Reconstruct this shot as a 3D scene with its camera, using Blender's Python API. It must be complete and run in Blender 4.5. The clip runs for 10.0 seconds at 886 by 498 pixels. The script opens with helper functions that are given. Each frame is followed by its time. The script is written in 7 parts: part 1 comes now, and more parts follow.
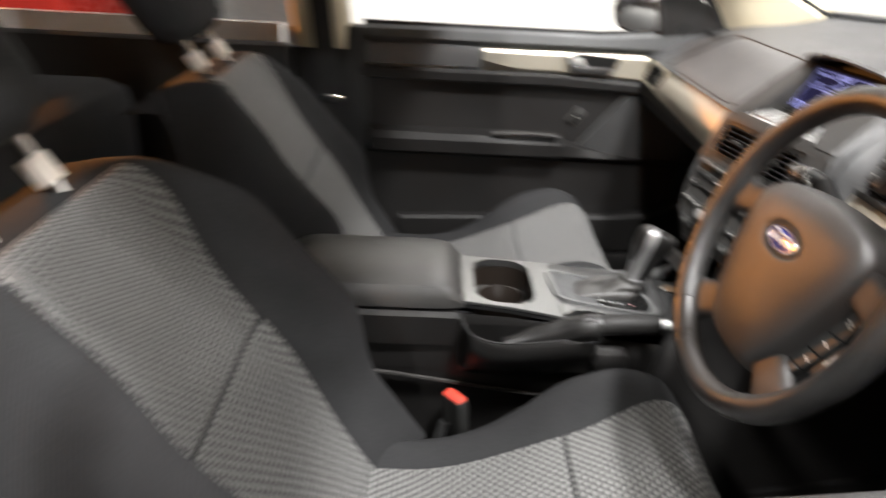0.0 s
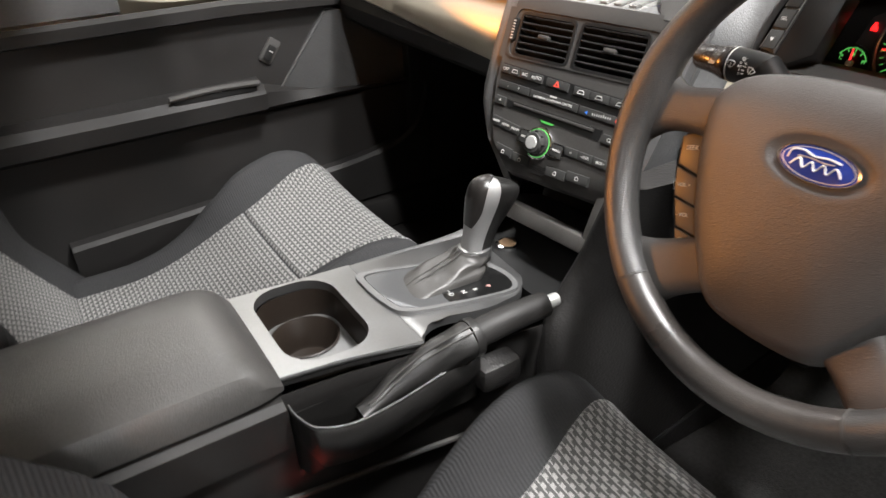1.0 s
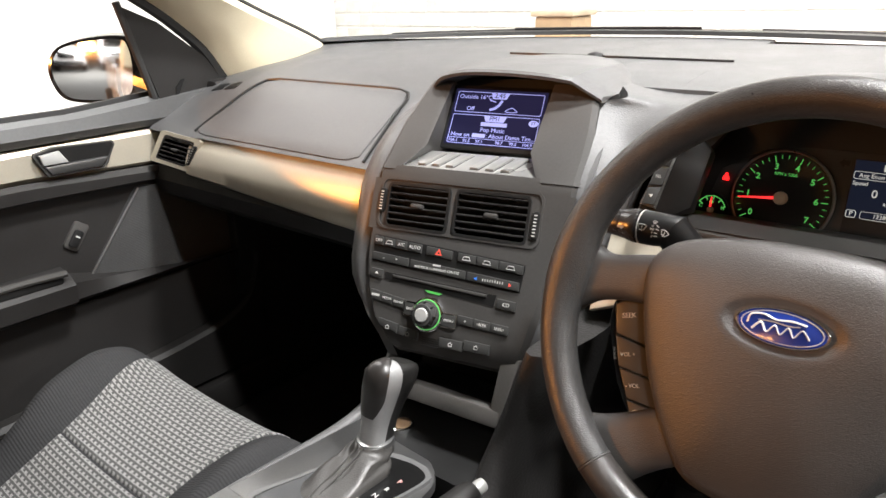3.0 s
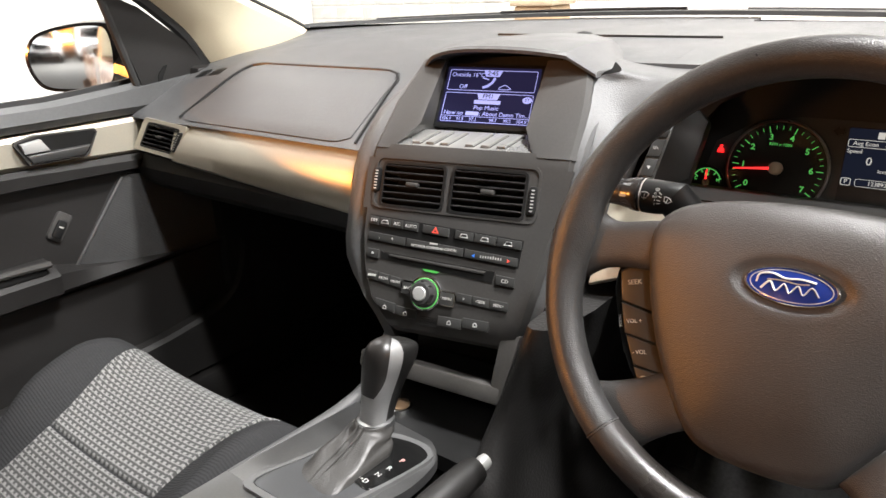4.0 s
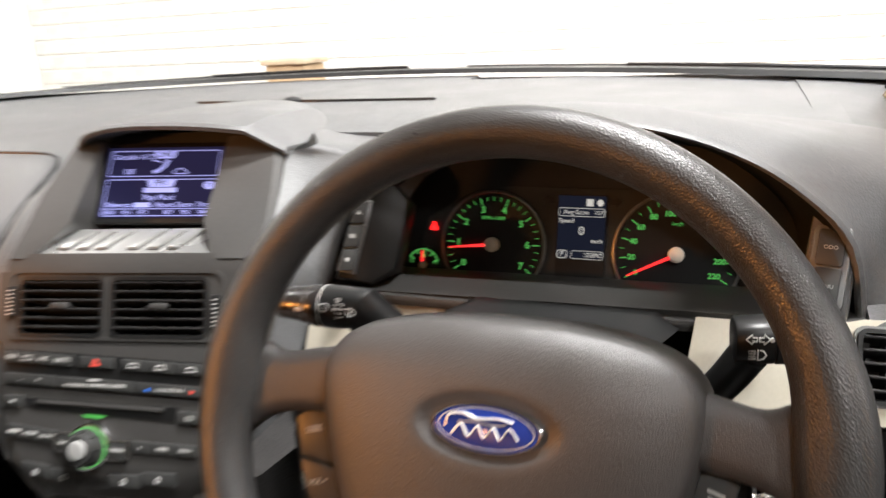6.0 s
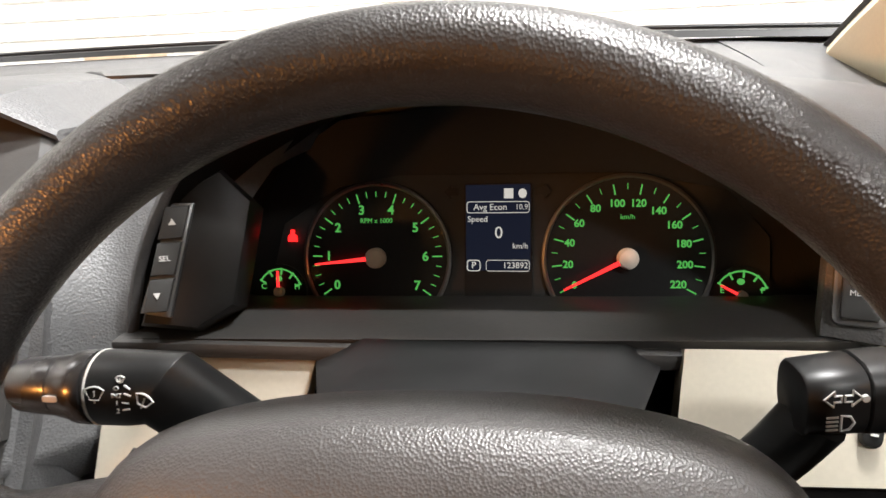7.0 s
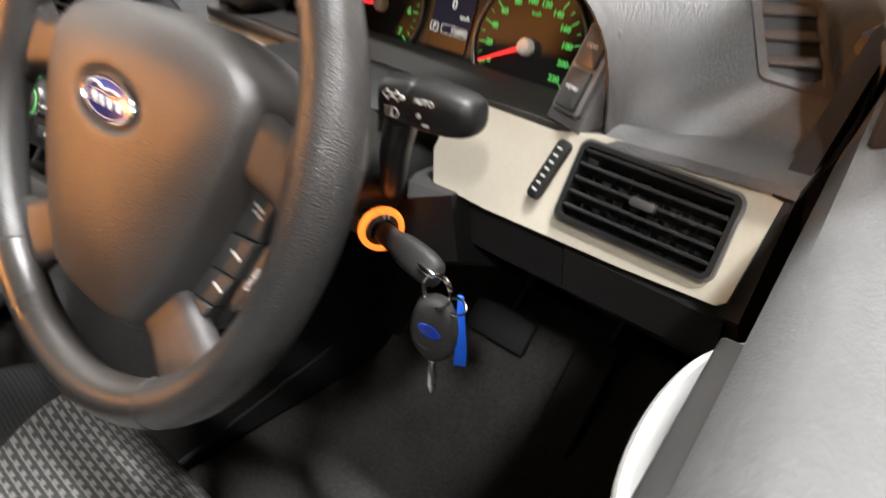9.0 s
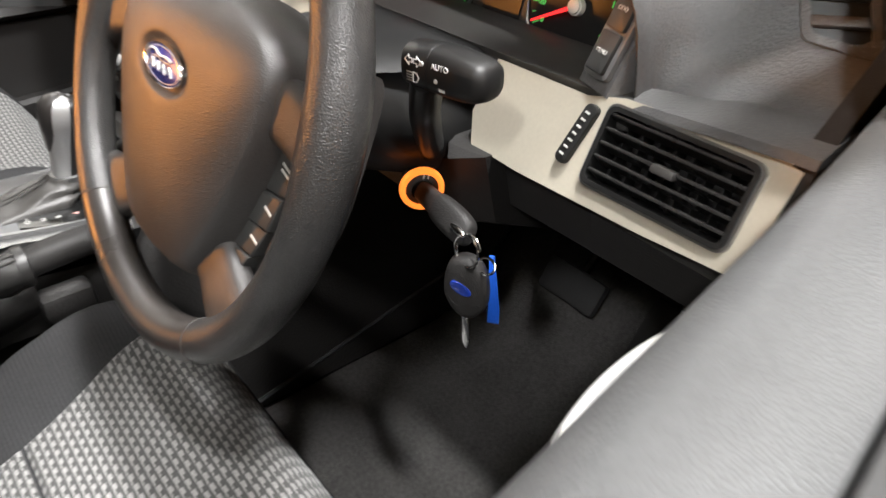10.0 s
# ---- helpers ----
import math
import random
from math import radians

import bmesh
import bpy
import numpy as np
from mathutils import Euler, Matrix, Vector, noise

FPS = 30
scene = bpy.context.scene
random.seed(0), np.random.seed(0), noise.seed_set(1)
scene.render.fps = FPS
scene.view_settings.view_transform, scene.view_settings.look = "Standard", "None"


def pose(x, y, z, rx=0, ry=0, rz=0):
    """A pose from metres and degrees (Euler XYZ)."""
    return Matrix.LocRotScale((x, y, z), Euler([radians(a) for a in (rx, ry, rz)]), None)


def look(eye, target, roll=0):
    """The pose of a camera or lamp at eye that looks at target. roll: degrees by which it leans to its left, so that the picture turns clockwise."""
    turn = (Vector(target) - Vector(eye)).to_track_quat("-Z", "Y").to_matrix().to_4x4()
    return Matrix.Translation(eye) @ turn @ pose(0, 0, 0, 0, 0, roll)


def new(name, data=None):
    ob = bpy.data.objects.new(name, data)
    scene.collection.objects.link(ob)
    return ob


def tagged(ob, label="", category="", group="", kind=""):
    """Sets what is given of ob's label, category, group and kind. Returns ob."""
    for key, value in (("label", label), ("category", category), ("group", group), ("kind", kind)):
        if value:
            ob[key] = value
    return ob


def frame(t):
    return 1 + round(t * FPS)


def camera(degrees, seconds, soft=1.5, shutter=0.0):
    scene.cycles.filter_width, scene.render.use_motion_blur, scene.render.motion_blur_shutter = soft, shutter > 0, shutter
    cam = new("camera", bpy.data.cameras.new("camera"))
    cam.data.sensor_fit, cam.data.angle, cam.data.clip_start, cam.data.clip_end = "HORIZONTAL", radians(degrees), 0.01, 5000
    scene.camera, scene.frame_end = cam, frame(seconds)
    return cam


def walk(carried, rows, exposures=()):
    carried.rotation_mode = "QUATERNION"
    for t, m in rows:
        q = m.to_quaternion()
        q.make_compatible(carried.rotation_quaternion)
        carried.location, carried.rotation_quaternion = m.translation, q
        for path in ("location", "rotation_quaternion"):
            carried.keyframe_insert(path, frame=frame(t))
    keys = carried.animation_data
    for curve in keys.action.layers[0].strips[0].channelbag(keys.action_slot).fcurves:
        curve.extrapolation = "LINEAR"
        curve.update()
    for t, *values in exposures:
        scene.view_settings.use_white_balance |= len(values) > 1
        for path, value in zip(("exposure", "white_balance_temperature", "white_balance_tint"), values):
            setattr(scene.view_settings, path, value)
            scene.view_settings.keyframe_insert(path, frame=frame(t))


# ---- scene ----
cam = camera(64.6, 10.0, shutter=0.5)
PATH = [
    (0, (1.035, -0.366, 1.14), (-0.775, -0.316, 0.29), 3.2),
    (0.3, (0.893, -0.39, 1.129), (-0.797, 0.079, 0.169), -0.0),
    (0.5, (0.807, -0.408, 1.103), (-0.812, 0.238, 0.123), -0.5),
    (0.6, (0.757, -0.406, 1.084), (-0.824, 0.324, 0.1), -0.1),
    (1, (0.612, -0.435, 1.06), (-0.857, 0.453, 0.034), -2.2),
    (1.2, (0.584, -0.436, 1.051), (-0.853, 0.485, 0.008), -3.0),
    (1.3, (0.573, -0.452, 1.046), (-0.848, 0.53, 0.037), -2.1),
    (1.5, (0.561, -0.453, 1.061), (-0.845, 0.676, 0.197), -1.4),
    (2, (0.541, -0.462, 1.085), (-0.782, 0.865, 0.384), -1.7),
    (2.2, (0.533, -0.461, 1.084), (-0.753, 0.908, 0.395), -1.7),
    (3.3, (0.469, -0.463, 1.069), (-0.738, 0.971, 0.373), -1.9),
    (3.5, (0.47, -0.468, 1.061), (-0.735, 0.965, 0.359), -2.1),
    (4, (0.463, -0.477, 1.058), (-0.701, 0.987, 0.35), -2.3),
    (4.5, (0.456, -0.467, 1.067), (-0.678, 1.031, 0.382), -2.4),
    (5, (0.473, -0.465, 1.074), (-0.659, 1.051, 0.425), -3.5),
    (5.5, (0.499, -0.436, 1.071), (-0.463, 1.219, 0.495), -2.5),
    (6, (0.477, -0.302, 1.057), (-0.208, 1.481, 0.462), -3.0),
    (6.2, (0.456, -0.24, 1.048), (-0.123, 1.565, 0.409), -2.9),
    (7.3, (0.413, -0.13, 1.004), (0.115, 1.756, 0.409), -3.0),
    (7.5, (0.423, -0.144, 1.01), (0.1, 1.736, 0.408), -3.0),
    (8, (0.536, -0.245, 1.04), (-0.066, 1.56, 0.426), -2.0),
    (8.4, (0.698, -0.306, 1.043), (-0.228, 1.293, 0.278), 2.7),
    (8.5, (0.727, -0.3, 1.045), (-0.248, 1.242, 0.227), 3.5),
    (9, (0.771, -0.168, 1.011), (-0.301, 1.162, -0.028), 5.6),
    (9.5, (0.758, -0.098, 0.993), (-0.404, 1.019, -0.192), 3.3),
    (10, (0.818, -0.137, 1.026), (-0.422, 0.916, -0.137), 1.6),
]
walk(cam, [(t, look(eye, target, roll)) for t, eye, target, roll in PATH], [(0.0, 0.2), (0.5, 0.45), (1.0, 0.52), (2.0, 0.45), (4.0, 0.4), (6.0, 0.4), (8.0, 0.5), (8.5, 0.66), (9.5, 0.74), (10.0, 0.6)])

# ---- world and lamps ----
world = bpy.data.worlds.new("night_garage")
scene.world = world
world.use_nodes = True
world.node_tree.nodes["Background"].inputs[0].default_value = (0.75, 0.8, 0.9, 1)
world.node_tree.nodes["Background"].inputs[1].default_value = 0.006


def area_lamp(name, at, to, sx, sy, watts, color):
    d = bpy.data.lights.new(name, "AREA")
    d.shape, d.size, d.size_y, d.energy, d.color = "RECTANGLE", sx, sy, watts, color
    ob = new(name, d)
    ob.matrix_world = look(at, to)
    return ob


WHITE, WARM = (1.0, 0.99, 0.98), (1.0, 0.37, 0.075)
area_lamp("ceiling_lamp_windscreen", (0.80, 0.45, 3.15), (0.2, 0.05, 0.6), 0.3, 0.3, 125, WHITE)
area_lamp("ceiling_lamp_door", (1.60, -0.24, 3.05), (0.35, 0.1, 0.6), 0.10, 0.25, 66, WHITE)
area_lamp("ceiling_lamp_side", (3.9, 0.1, 2.5), (-0.2, 0.05, 0.6), 0.3, 0.12, 34, WHITE)
area_lamp("ceiling_lamp_right_rear", (1.98, -2.13, 3.05), (0.5, 0.1, 0.85), 0.12, 0.3, 44, WHITE)
# two unseen fills, added and aimed to keep the front and left walls white
area_lamp("wall_fill_front", (0.3, 1.9, 3.0), (0.3, 2.9, 1.2), 3.0, 0.3, 80, WHITE).data.spread = math.radians(150)
area_lamp("wall_fill_left", (-2.3, 0.4, 3.1), (-3.2, 0.4, 1.4), 0.3, 2.4, 115, WHITE).data.spread = math.radians(160)
area_lamp("ceiling_lamp_rear", (-1.0, -9.0, 3.1), (-1.0, -10.5, 0.0), 3.0, 0.6, 450, WHITE)
# amber sources out of view, placed by which surfaces they reach
area_lamp("amber_lamp_far_rear", (-1.15, -5.72, 1.06), (0.35, 0.0, 0.87), 0.45, 0.12, 3, WARM).data.spread = math.radians(70)
area_lamp("amber_lamp_left_rear", (-3.76, -3.55, 1.42), (0.35, 0.0, 0.87), 0.3, 0.12, 24, WARM).data.spread = math.radians(70)
# unseen amber fill, added to tint the armrest from the right
area_lamp("amber_fill_side", (3.4, -1.05, 1.62), (0.1, -0.3, 0.7), 0.14, 0.14, 5, WARM)



# ---- materials ----
def mat(name, color, rough=0.5, metal=0.0, grain=0.0, scale=900.0, vary=0.15, coat=0.0, spec=0.5, stain=0.0):
    m = bpy.data.materials.new(name)
    m.use_nodes = True
    nt = m.node_tree
    N, L = nt.nodes, nt.links
    b = N["Principled BSDF"]
    b.inputs["Metallic"].default_value = metal
    b.inputs["Coat Weight"].default_value = coat
    b.inputs["Specular IOR Level"].default_value = spec
    tc = N.new("ShaderNodeTexCoord")
    big = N.new("ShaderNodeTexNoise")
    big.inputs["Scale"].default_value, big.inputs["Detail"].default_value = 14.0, 6.0
    fine = N.new("ShaderNodeTexNoise")
    fine.inputs["Scale"].default_value, fine.inputs["Detail"].default_value = scale * 0.4, 3.0
    L.new(tc.outputs["Object"], big.inputs["Vector"])
    L.new(tc.outputs["Object"], fine.inputs["Vector"])
    add = N.new("ShaderNodeMath")
    add.operation = "ADD"
    L.new(big.outputs["Fac"], add.inputs[0])
    L.new(fine.outputs["Fac"], add.inputs[1])
    ramp = N.new("ShaderNodeMapRange")
    ramp.inputs["From Min"].default_value, ramp.inputs["From Max"].default_value = 0.6, 1.4
    ramp.inputs["To Min"].default_value, ramp.inputs["To Max"].default_value = 1 - vary, 1 + vary
    L.new(add.outputs[0], ramp.inputs["Value"])
    mix = N.new("ShaderNodeVectorMath")
    mix.operation = "SCALE"
    mix.inputs[0].default_value = color
    L.new(ramp.outputs[0], mix.inputs["Scale"])
    L.new(mix.outputs[0], b.inputs["Base Color"])
    rr = N.new("ShaderNodeMapRange")
    rr.inputs["From Min"].default_value, rr.inputs["From Max"].default_value = 0.3, 0.7
    rr.inputs["To Min"].default_value, rr.inputs["To Max"].default_value = max(rough - 0.07, 0.02), rough + 0.07
    L.new(big.outputs["Fac"], rr.inputs["Value"])
    L.new(rr.outputs[0], b.inputs["Roughness"])
    if grain:
        v = N.new("ShaderNodeTexVoronoi")
        v.inputs["Scale"].default_value = scale
        L.new(tc.outputs["Object"], v.inputs["Vector"])
        bump = N.new("ShaderNodeBump")
        bump.inputs["Strength"].default_value, bump.inputs["Distance"].default_value = grain, 0.0004
        L.new(v.outputs["Distance"], bump.inputs["Height"])
        L.new(bump.outputs[0], b.inputs["Normal"])
    return m


def glow(name, color, power):
    m = bpy.data.materials.new(name)
    m.use_nodes = True
    b = m.node_tree.nodes["Principled BSDF"]
    b.inputs["Base Color"].default_value = (*[c * 0.3 for c in color], 1)
    b.inputs["Specular IOR Level"].default_value = 0.08
    b.inputs["Emission Color"].default_value = (*color, 1)
    b.inputs["Emission Strength"].default_value = power
    return m


def weave(name, dark, light, w=0.0105, h=0.0052, gap=0.16, rough=0.9):
    """Cloth with staggered light dashes on a dark ground, in metres of the cloth's own map."""
    m = bpy.data.materials.new(name)
    m.use_nodes = True
    nt = m.node_tree
    N, L = nt.nodes, nt.links
    b = N["Principled BSDF"]
    b.inputs["Roughness"].default_value = rough
    b.inputs["Specular IOR Level"].default_value = 0.2
    b.inputs["Sheen Weight"].default_value = 0.15
    uv = N.new("ShaderNodeUVMap")
    nz = N.new("ShaderNodeTexNoise")
    nz.inputs["Scale"].default_value, nz.inputs["Detail"].default_value = 260.0, 2.0
    L.new(uv.outputs[0], nz.inputs["Vector"])
    off = N.new("ShaderNodeVectorMath")
    off.operation = "MULTIPLY_ADD"
    off.inputs[1].default_value = (0.0012, 0.0012, 0)
    L.new(nz.outputs["Color"], off.inputs[0])
    L.new(uv.outputs[0], off.inputs[2])
    def calc(op, a, c=None):
        n = N.new("ShaderNodeMath")
        n.operation = op
        for k, q in enumerate((a, c)):
            if q is None:
                continue
            if isinstance(q, (int, float)):
                n.inputs[k].default_value = q
            else:
                L.new(q, n.inputs[k])
        return n.outputs[0]

    xyz = N.new("ShaderNodeSeparateXYZ")
    L.new(off.outputs[0], xyz.inputs[0])
    v = calc("DIVIDE", xyz.outputs[1], h)
    u = calc("ADD", calc("DIVIDE", xyz.outputs[0], w), calc("MULTIPLY", calc("FLOOR", v), 0.36))
    fu, fv = calc("FRACT", u), calc("FRACT", v)
    block = calc("MULTIPLY", calc("LESS_THAN", fu, 0.52), calc("LESS_THAN", fv, 1.0 - 1.6 * gap))
    tail = calc("MULTIPLY", calc("LESS_THAN", fu, 0.93), calc("LESS_THAN", fv, 0.20))
    dash = calc("MAXIMUM", block, tail)
    br = N.new("ShaderNodeMix")
    br.data_type = "RGBA"
    br.inputs["A"].default_value = (*dark, 1)
    br.inputs["B"].default_value = (*light, 1)
    L.new(dash, br.inputs["Factor"])
    th = N.new("ShaderNodeTexWave")
    th.inputs["Scale"].default_value = 330.0
    th.inputs["Distortion"].default_value = 2.0
    L.new(uv.outputs[0], th.inputs["Vector"])
    mr = N.new("ShaderNodeMapRange")
    mr.inputs["To Min"].default_value, mr.inputs["To Max"].default_value = 0.7, 1.15
    L.new(th.outputs["Fac"], mr.inputs["Value"])
    sc = N.new("ShaderNodeVectorMath")
    sc.operation = "SCALE"
    L.new(br.outputs["Result"], sc.inputs[0])
    L.new(mr.outputs[0], sc.inputs["Scale"])
    L.new(sc.outputs[0], b.inputs["Base Color"])
    bump = N.new("ShaderNodeBump")
    bump.inputs["Strength"].default_value, bump.inputs["Distance"].default_value = 0.6, 0.0008
    L.new(dash, bump.inputs["Height"])
    L.new(bump.outputs[0], b.inputs["Normal"])
    return m


def ribbed(name, color, pitch, axis, rough=0.9, depth=0.0006):
    """Plain cloth or plastic with fine ribs."""
    m = mat(name, color, rough, vary=0.2, spec=0.12)
    nt = m.node_tree
    N, L = nt.nodes, nt.links
    tc = N.new("ShaderNodeTexCoord")
    w = N.new("ShaderNodeTexWave")
    w.bands_direction = axis
    w.inputs["Scale"].default_value = 0.314 / pitch
    w.inputs["Distortion"].default_value = 0.4
    L.new(tc.outputs["Object"], w.inputs["Vector"])
    bump = N.new("ShaderNodeBump")
    bump.inputs["Strength"].default_value, bump.inputs["Distance"].default_value = 0.6, depth
    L.new(w.outputs["Fac"], bump.inputs["Height"])
    L.new(bump.outputs[0], N["Principled BSDF"].inputs["Normal"])
    return m


def glass(name, fac=0.06, tint=(1, 1, 1)):
    m = bpy.data.materials.new(name)
    m.use_nodes = True
    N, L = m.node_tree.nodes, m.node_tree.links
    t = N.new("ShaderNodeBsdfTransparent")
    t.inputs[0].default_value = (*tint, 1)
    g = N.new("ShaderNodeBsdfGlossy")
    g.inputs["Roughness"].default_value = 0.02
    mx = N.new("ShaderNodeMixShader")
    mx.inputs[0].default_value = fac
    L.new(t.outputs[0], mx.inputs[1])
    L.new(g.outputs[0], mx.inputs[2])
    L.new(mx.outputs[0], N["Material Output"].inputs[0])
    return m


DASH = mat("dash_grained_grey", (0.090, 0.090, 0.091), 0.47, grain=0.7, scale=640)
SOFT = mat("soft_black_plastic", (0.017, 0.016, 0.0155), 0.55, grain=0.4, scale=800, spec=0.3)
SATIN = mat("satin_charcoal", (0.050, 0.048, 0.046), 0.50, vary=0.12, spec=0.3, grain=0.15, scale=900)
BLACK = mat("black_plastic", (0.011, 0.011, 0.011), 0.42, vary=0.2, spec=0.35)
GLOSS = mat("gloss_black", (0.008, 0.008, 0.008), 0.15, vary=0.1)
BEIGE = mat("champagne_metal_paint", (0.58, 0.535, 0.44), 0.36, metal=0.4, vary=0.05)
SILVER = mat("silver_paint", (0.22, 0.22, 0.22), 0.34, metal=0.85, vary=0.06, grain=0.08, scale=900)
SHELF = mat("shelf_silver", (0.42, 0.42, 0.41), 0.28, metal=0.7, vary=0.05)
SATINSILVER = mat("satin_silver", (0.5, 0.5, 0.49), 0.35, metal=0.4, vary=0.05)
CHROME = mat("chrome", (0.8, 0.8, 0.8), 0.12, metal=1.0, vary=0.04)
BELTSKIN = mat("belt_padding", (0.056, 0.057, 0.058), 0.50, grain=0.45, scale=620)
SHIFTGREY = mat("shift_panel_grey", (0.075, 0.077, 0.08), 0.34, metal=0.3, vary=0.06)
BOOTSKIN = mat("boot_leather", (0.042, 0.040, 0.038), 0.42, grain=0.5, scale=620)
SLATBLACK = mat("slat_black", (0.024, 0.023, 0.023), 0.30, vary=0.1, spec=0.6)
LIDSKIN = mat("armrest_skin", (0.052, 0.050, 0.048), 0.40, grain=0.45, scale=520, spec=0.5)
STALKGREY = mat("satin_stalk_plastic", (0.022, 0.021, 0.021), 0.26, vary=0.1, spec=0.6)
CUPBROWN = mat("cup_brown_plastic", (0.020, 0.0145, 0.011), 0.42, vary=0.15, spec=0.4)
FRAMEGREY = mat("frame_grey", (0.16, 0.16, 0.16), 0.36, metal=0.4, vary=0.08)
LEATHER = mat("black_leather", (0.012, 0.0115, 0.011), 0.40, grain=0.4, scale=620)
KNEEGRAIN = mat("coarse_grained_plastic", (0.022, 0.021, 0.0205), 0.42, grain=1.0, scale=300, spec=0.4)
RIM = mat("wheel_rim_leather", (0.028, 0.0275, 0.027), 0.34, grain=0.6, scale=900, vary=0.25)
RIMLOW = mat("worn_rim_leather", (0.030, 0.027, 0.025), 0.33, grain=0.25, scale=1200, vary=0.3)
SPK = mat("spoke_knurl", (0.034, 0.032, 0.031), 0.42, grain=0.55, scale=1300)
PAD = mat("wheel_pad_plastic", (0.040, 0.038, 0.037), 0.42, grain=0.5, scale=1100, spec=0.55)
CREAM = mat("cream_trim", (0.62, 0.55, 0.4), 0.7, vary=0.05)
CLOTH = ribbed("dark_ribbed_cloth", (0.032, 0.032, 0.033), 0.004, "Y")
WEAVE = weave("dashed_grey_cloth", (0.066, 0.066, 0.065), (0.25, 0.247, 0.24), 0.0142, 0.0070, 0.25)
CARPET = mat("black_carpet", (0.014, 0.0135, 0.013), 0.95, grain=1.0, scale=500, vary=0.4, spec=0.1)
RUBBER = mat("rubber", (0.02, 0.02, 0.02), 0.7)
GREYP = mat("button_grey", (0.036, 0.036, 0.035), 0.45, vary=0.08, spec=0.35)
INK = mat("white_ink", (0.5, 0.5, 0.48), 0.6, vary=0.03)
RED = mat("red_plastic", (0.85, 0.09, 0.06), 0.4, vary=0.05)
BLUE = mat("blue_enamel", (0.01, 0.03, 0.22), 0.2, coat=0.6, vary=0.05)
LCDBG = glow("screen_ground", (0.012, 0.011, 0.035), 1.0)
LCDINK = glow("screen_ink", (0.42, 0.44, 0.95), 0.75)
GREEN = glow("green_dial_glow", (0.10, 0.5, 0.10), 0.6)
REDGLOW = glow("red_dial_glow", (1.0, 0.03, 0.03), 1.4)
AMBER = glow("amber_ring_glow", (1.0, 0.22, 0.03), 1.15)
PALE = mat("hub_white", (0.75, 0.68, 0.6), 0.5, vary=0.03)
LINING = mat("matt_black_lining", (0.006, 0.006, 0.006), 0.75, vary=0.2, spec=0.15, grain=0.3, scale=500)
GLASS = glass("clear_glass")
CARPAINT = mat("white_car_paint", (0.8, 0.8, 0.8), 0.25, coat=0.8, vary=0.02)
MIRROR = mat("mirror_glass", (0.92, 0.93, 0.93), 0.01, metal=1.0, vary=0.0)


# ---- mesh helpers ----
def thing(name, at, label, category, group="", kind=""):
    ob = new(name)
    ob.matrix_basis = Matrix.Translation(at)
    return tagged(ob, label, category, group, kind)


def part(name, bm, material, parent=None, label="", smooth=35, fix=True):
    if fix:
        bmesh.ops.recalc_face_normals(bm, faces=bm.faces)
    me = bpy.data.meshes.new(name)
    bm.to_mesh(me)
    bm.free()
    me.materials.append(material)
    if smooth:
        me.polygons.foreach_set("use_smooth", [True] * len(me.polygons))
        me.set_sharp_from_angle(angle=radians(smooth))
    ob = new(name, me)
    if parent:
        ob.parent = parent
        ob.matrix_parent_inverse = Matrix.Translation(-parent.matrix_basis.translation)
    if label:
        ob["label"] = label
    return ob


def structure(name, bm, material, label, category, smooth=35):
    return tagged(part(name, bm, material, None, "", smooth), label, category, "", "structure")


def box(x0, x1, y0, y1, z0, z1, bevel=0.0, m=None, seg=2):
    bm = bmesh.new()
    bmesh.ops.create_cube(bm, size=1)
    bmesh.ops.transform(bm, verts=bm.verts, matrix=Matrix.Translation(((x0 + x1) / 2, (y0 + y1) / 2, (z0 + z1) / 2)) @ Matrix.Diagonal((x1 - x0, y1 - y0, z1 - z0, 1)))
    if bevel:
        bmesh.ops.bevel(bm, geom=bm.edges[:], offset=bevel, segments=seg, affect="EDGES", profile=0.5)
    if m:
        bmesh.ops.transform(bm, verts=bm.verts, matrix=m)
    return bm


def prism(outline, z0, z1, bevel=0.0, m=None, seg=2):
    """A plate with that outline (x, y), from z0 to z1, its rim bevelled on the z1 side."""
    bm = bmesh.new()
    lo = [bm.verts.new((x, y, z0)) for x, y in outline]
    hi = [bm.verts.new((x, y, z1)) for x, y in outline]
    n = len(outline)
    for i in range(n):
        bm.faces.new((lo[i], lo[(i + 1) % n], hi[(i + 1) % n], hi[i]))
    bm.faces.new(lo[::-1])
    top = bm.faces.new(hi)
    if bevel:
        bmesh.ops.bevel(bm, geom=list(top.edges), offset=bevel, segments=seg, affect="EDGES", profile=0.5)
    if m:
        bmesh.ops.transform(bm, verts=bm.verts, matrix=m)
    return bm


def frame_plate(outer, inner, z0, z1, m=None):
    """A flat ring between two outlines of as many points."""
    bm = bmesh.new()
    n = len(outer)
    rows = [[bm.verts.new((x, y, z)) for x, y in o] for o, z in ((outer, z0), (outer, z1), (inner, z1), (inner, z0))]
    for a, b in zip(rows, rows[1:] + rows[:1]):
        for i in range(n):
            bm.faces.new((a[i], a[(i + 1) % n], b[(i + 1) % n], b[i]))
    if m:
        bmesh.ops.transform(bm, verts=bm.verts, matrix=m)
    return bm


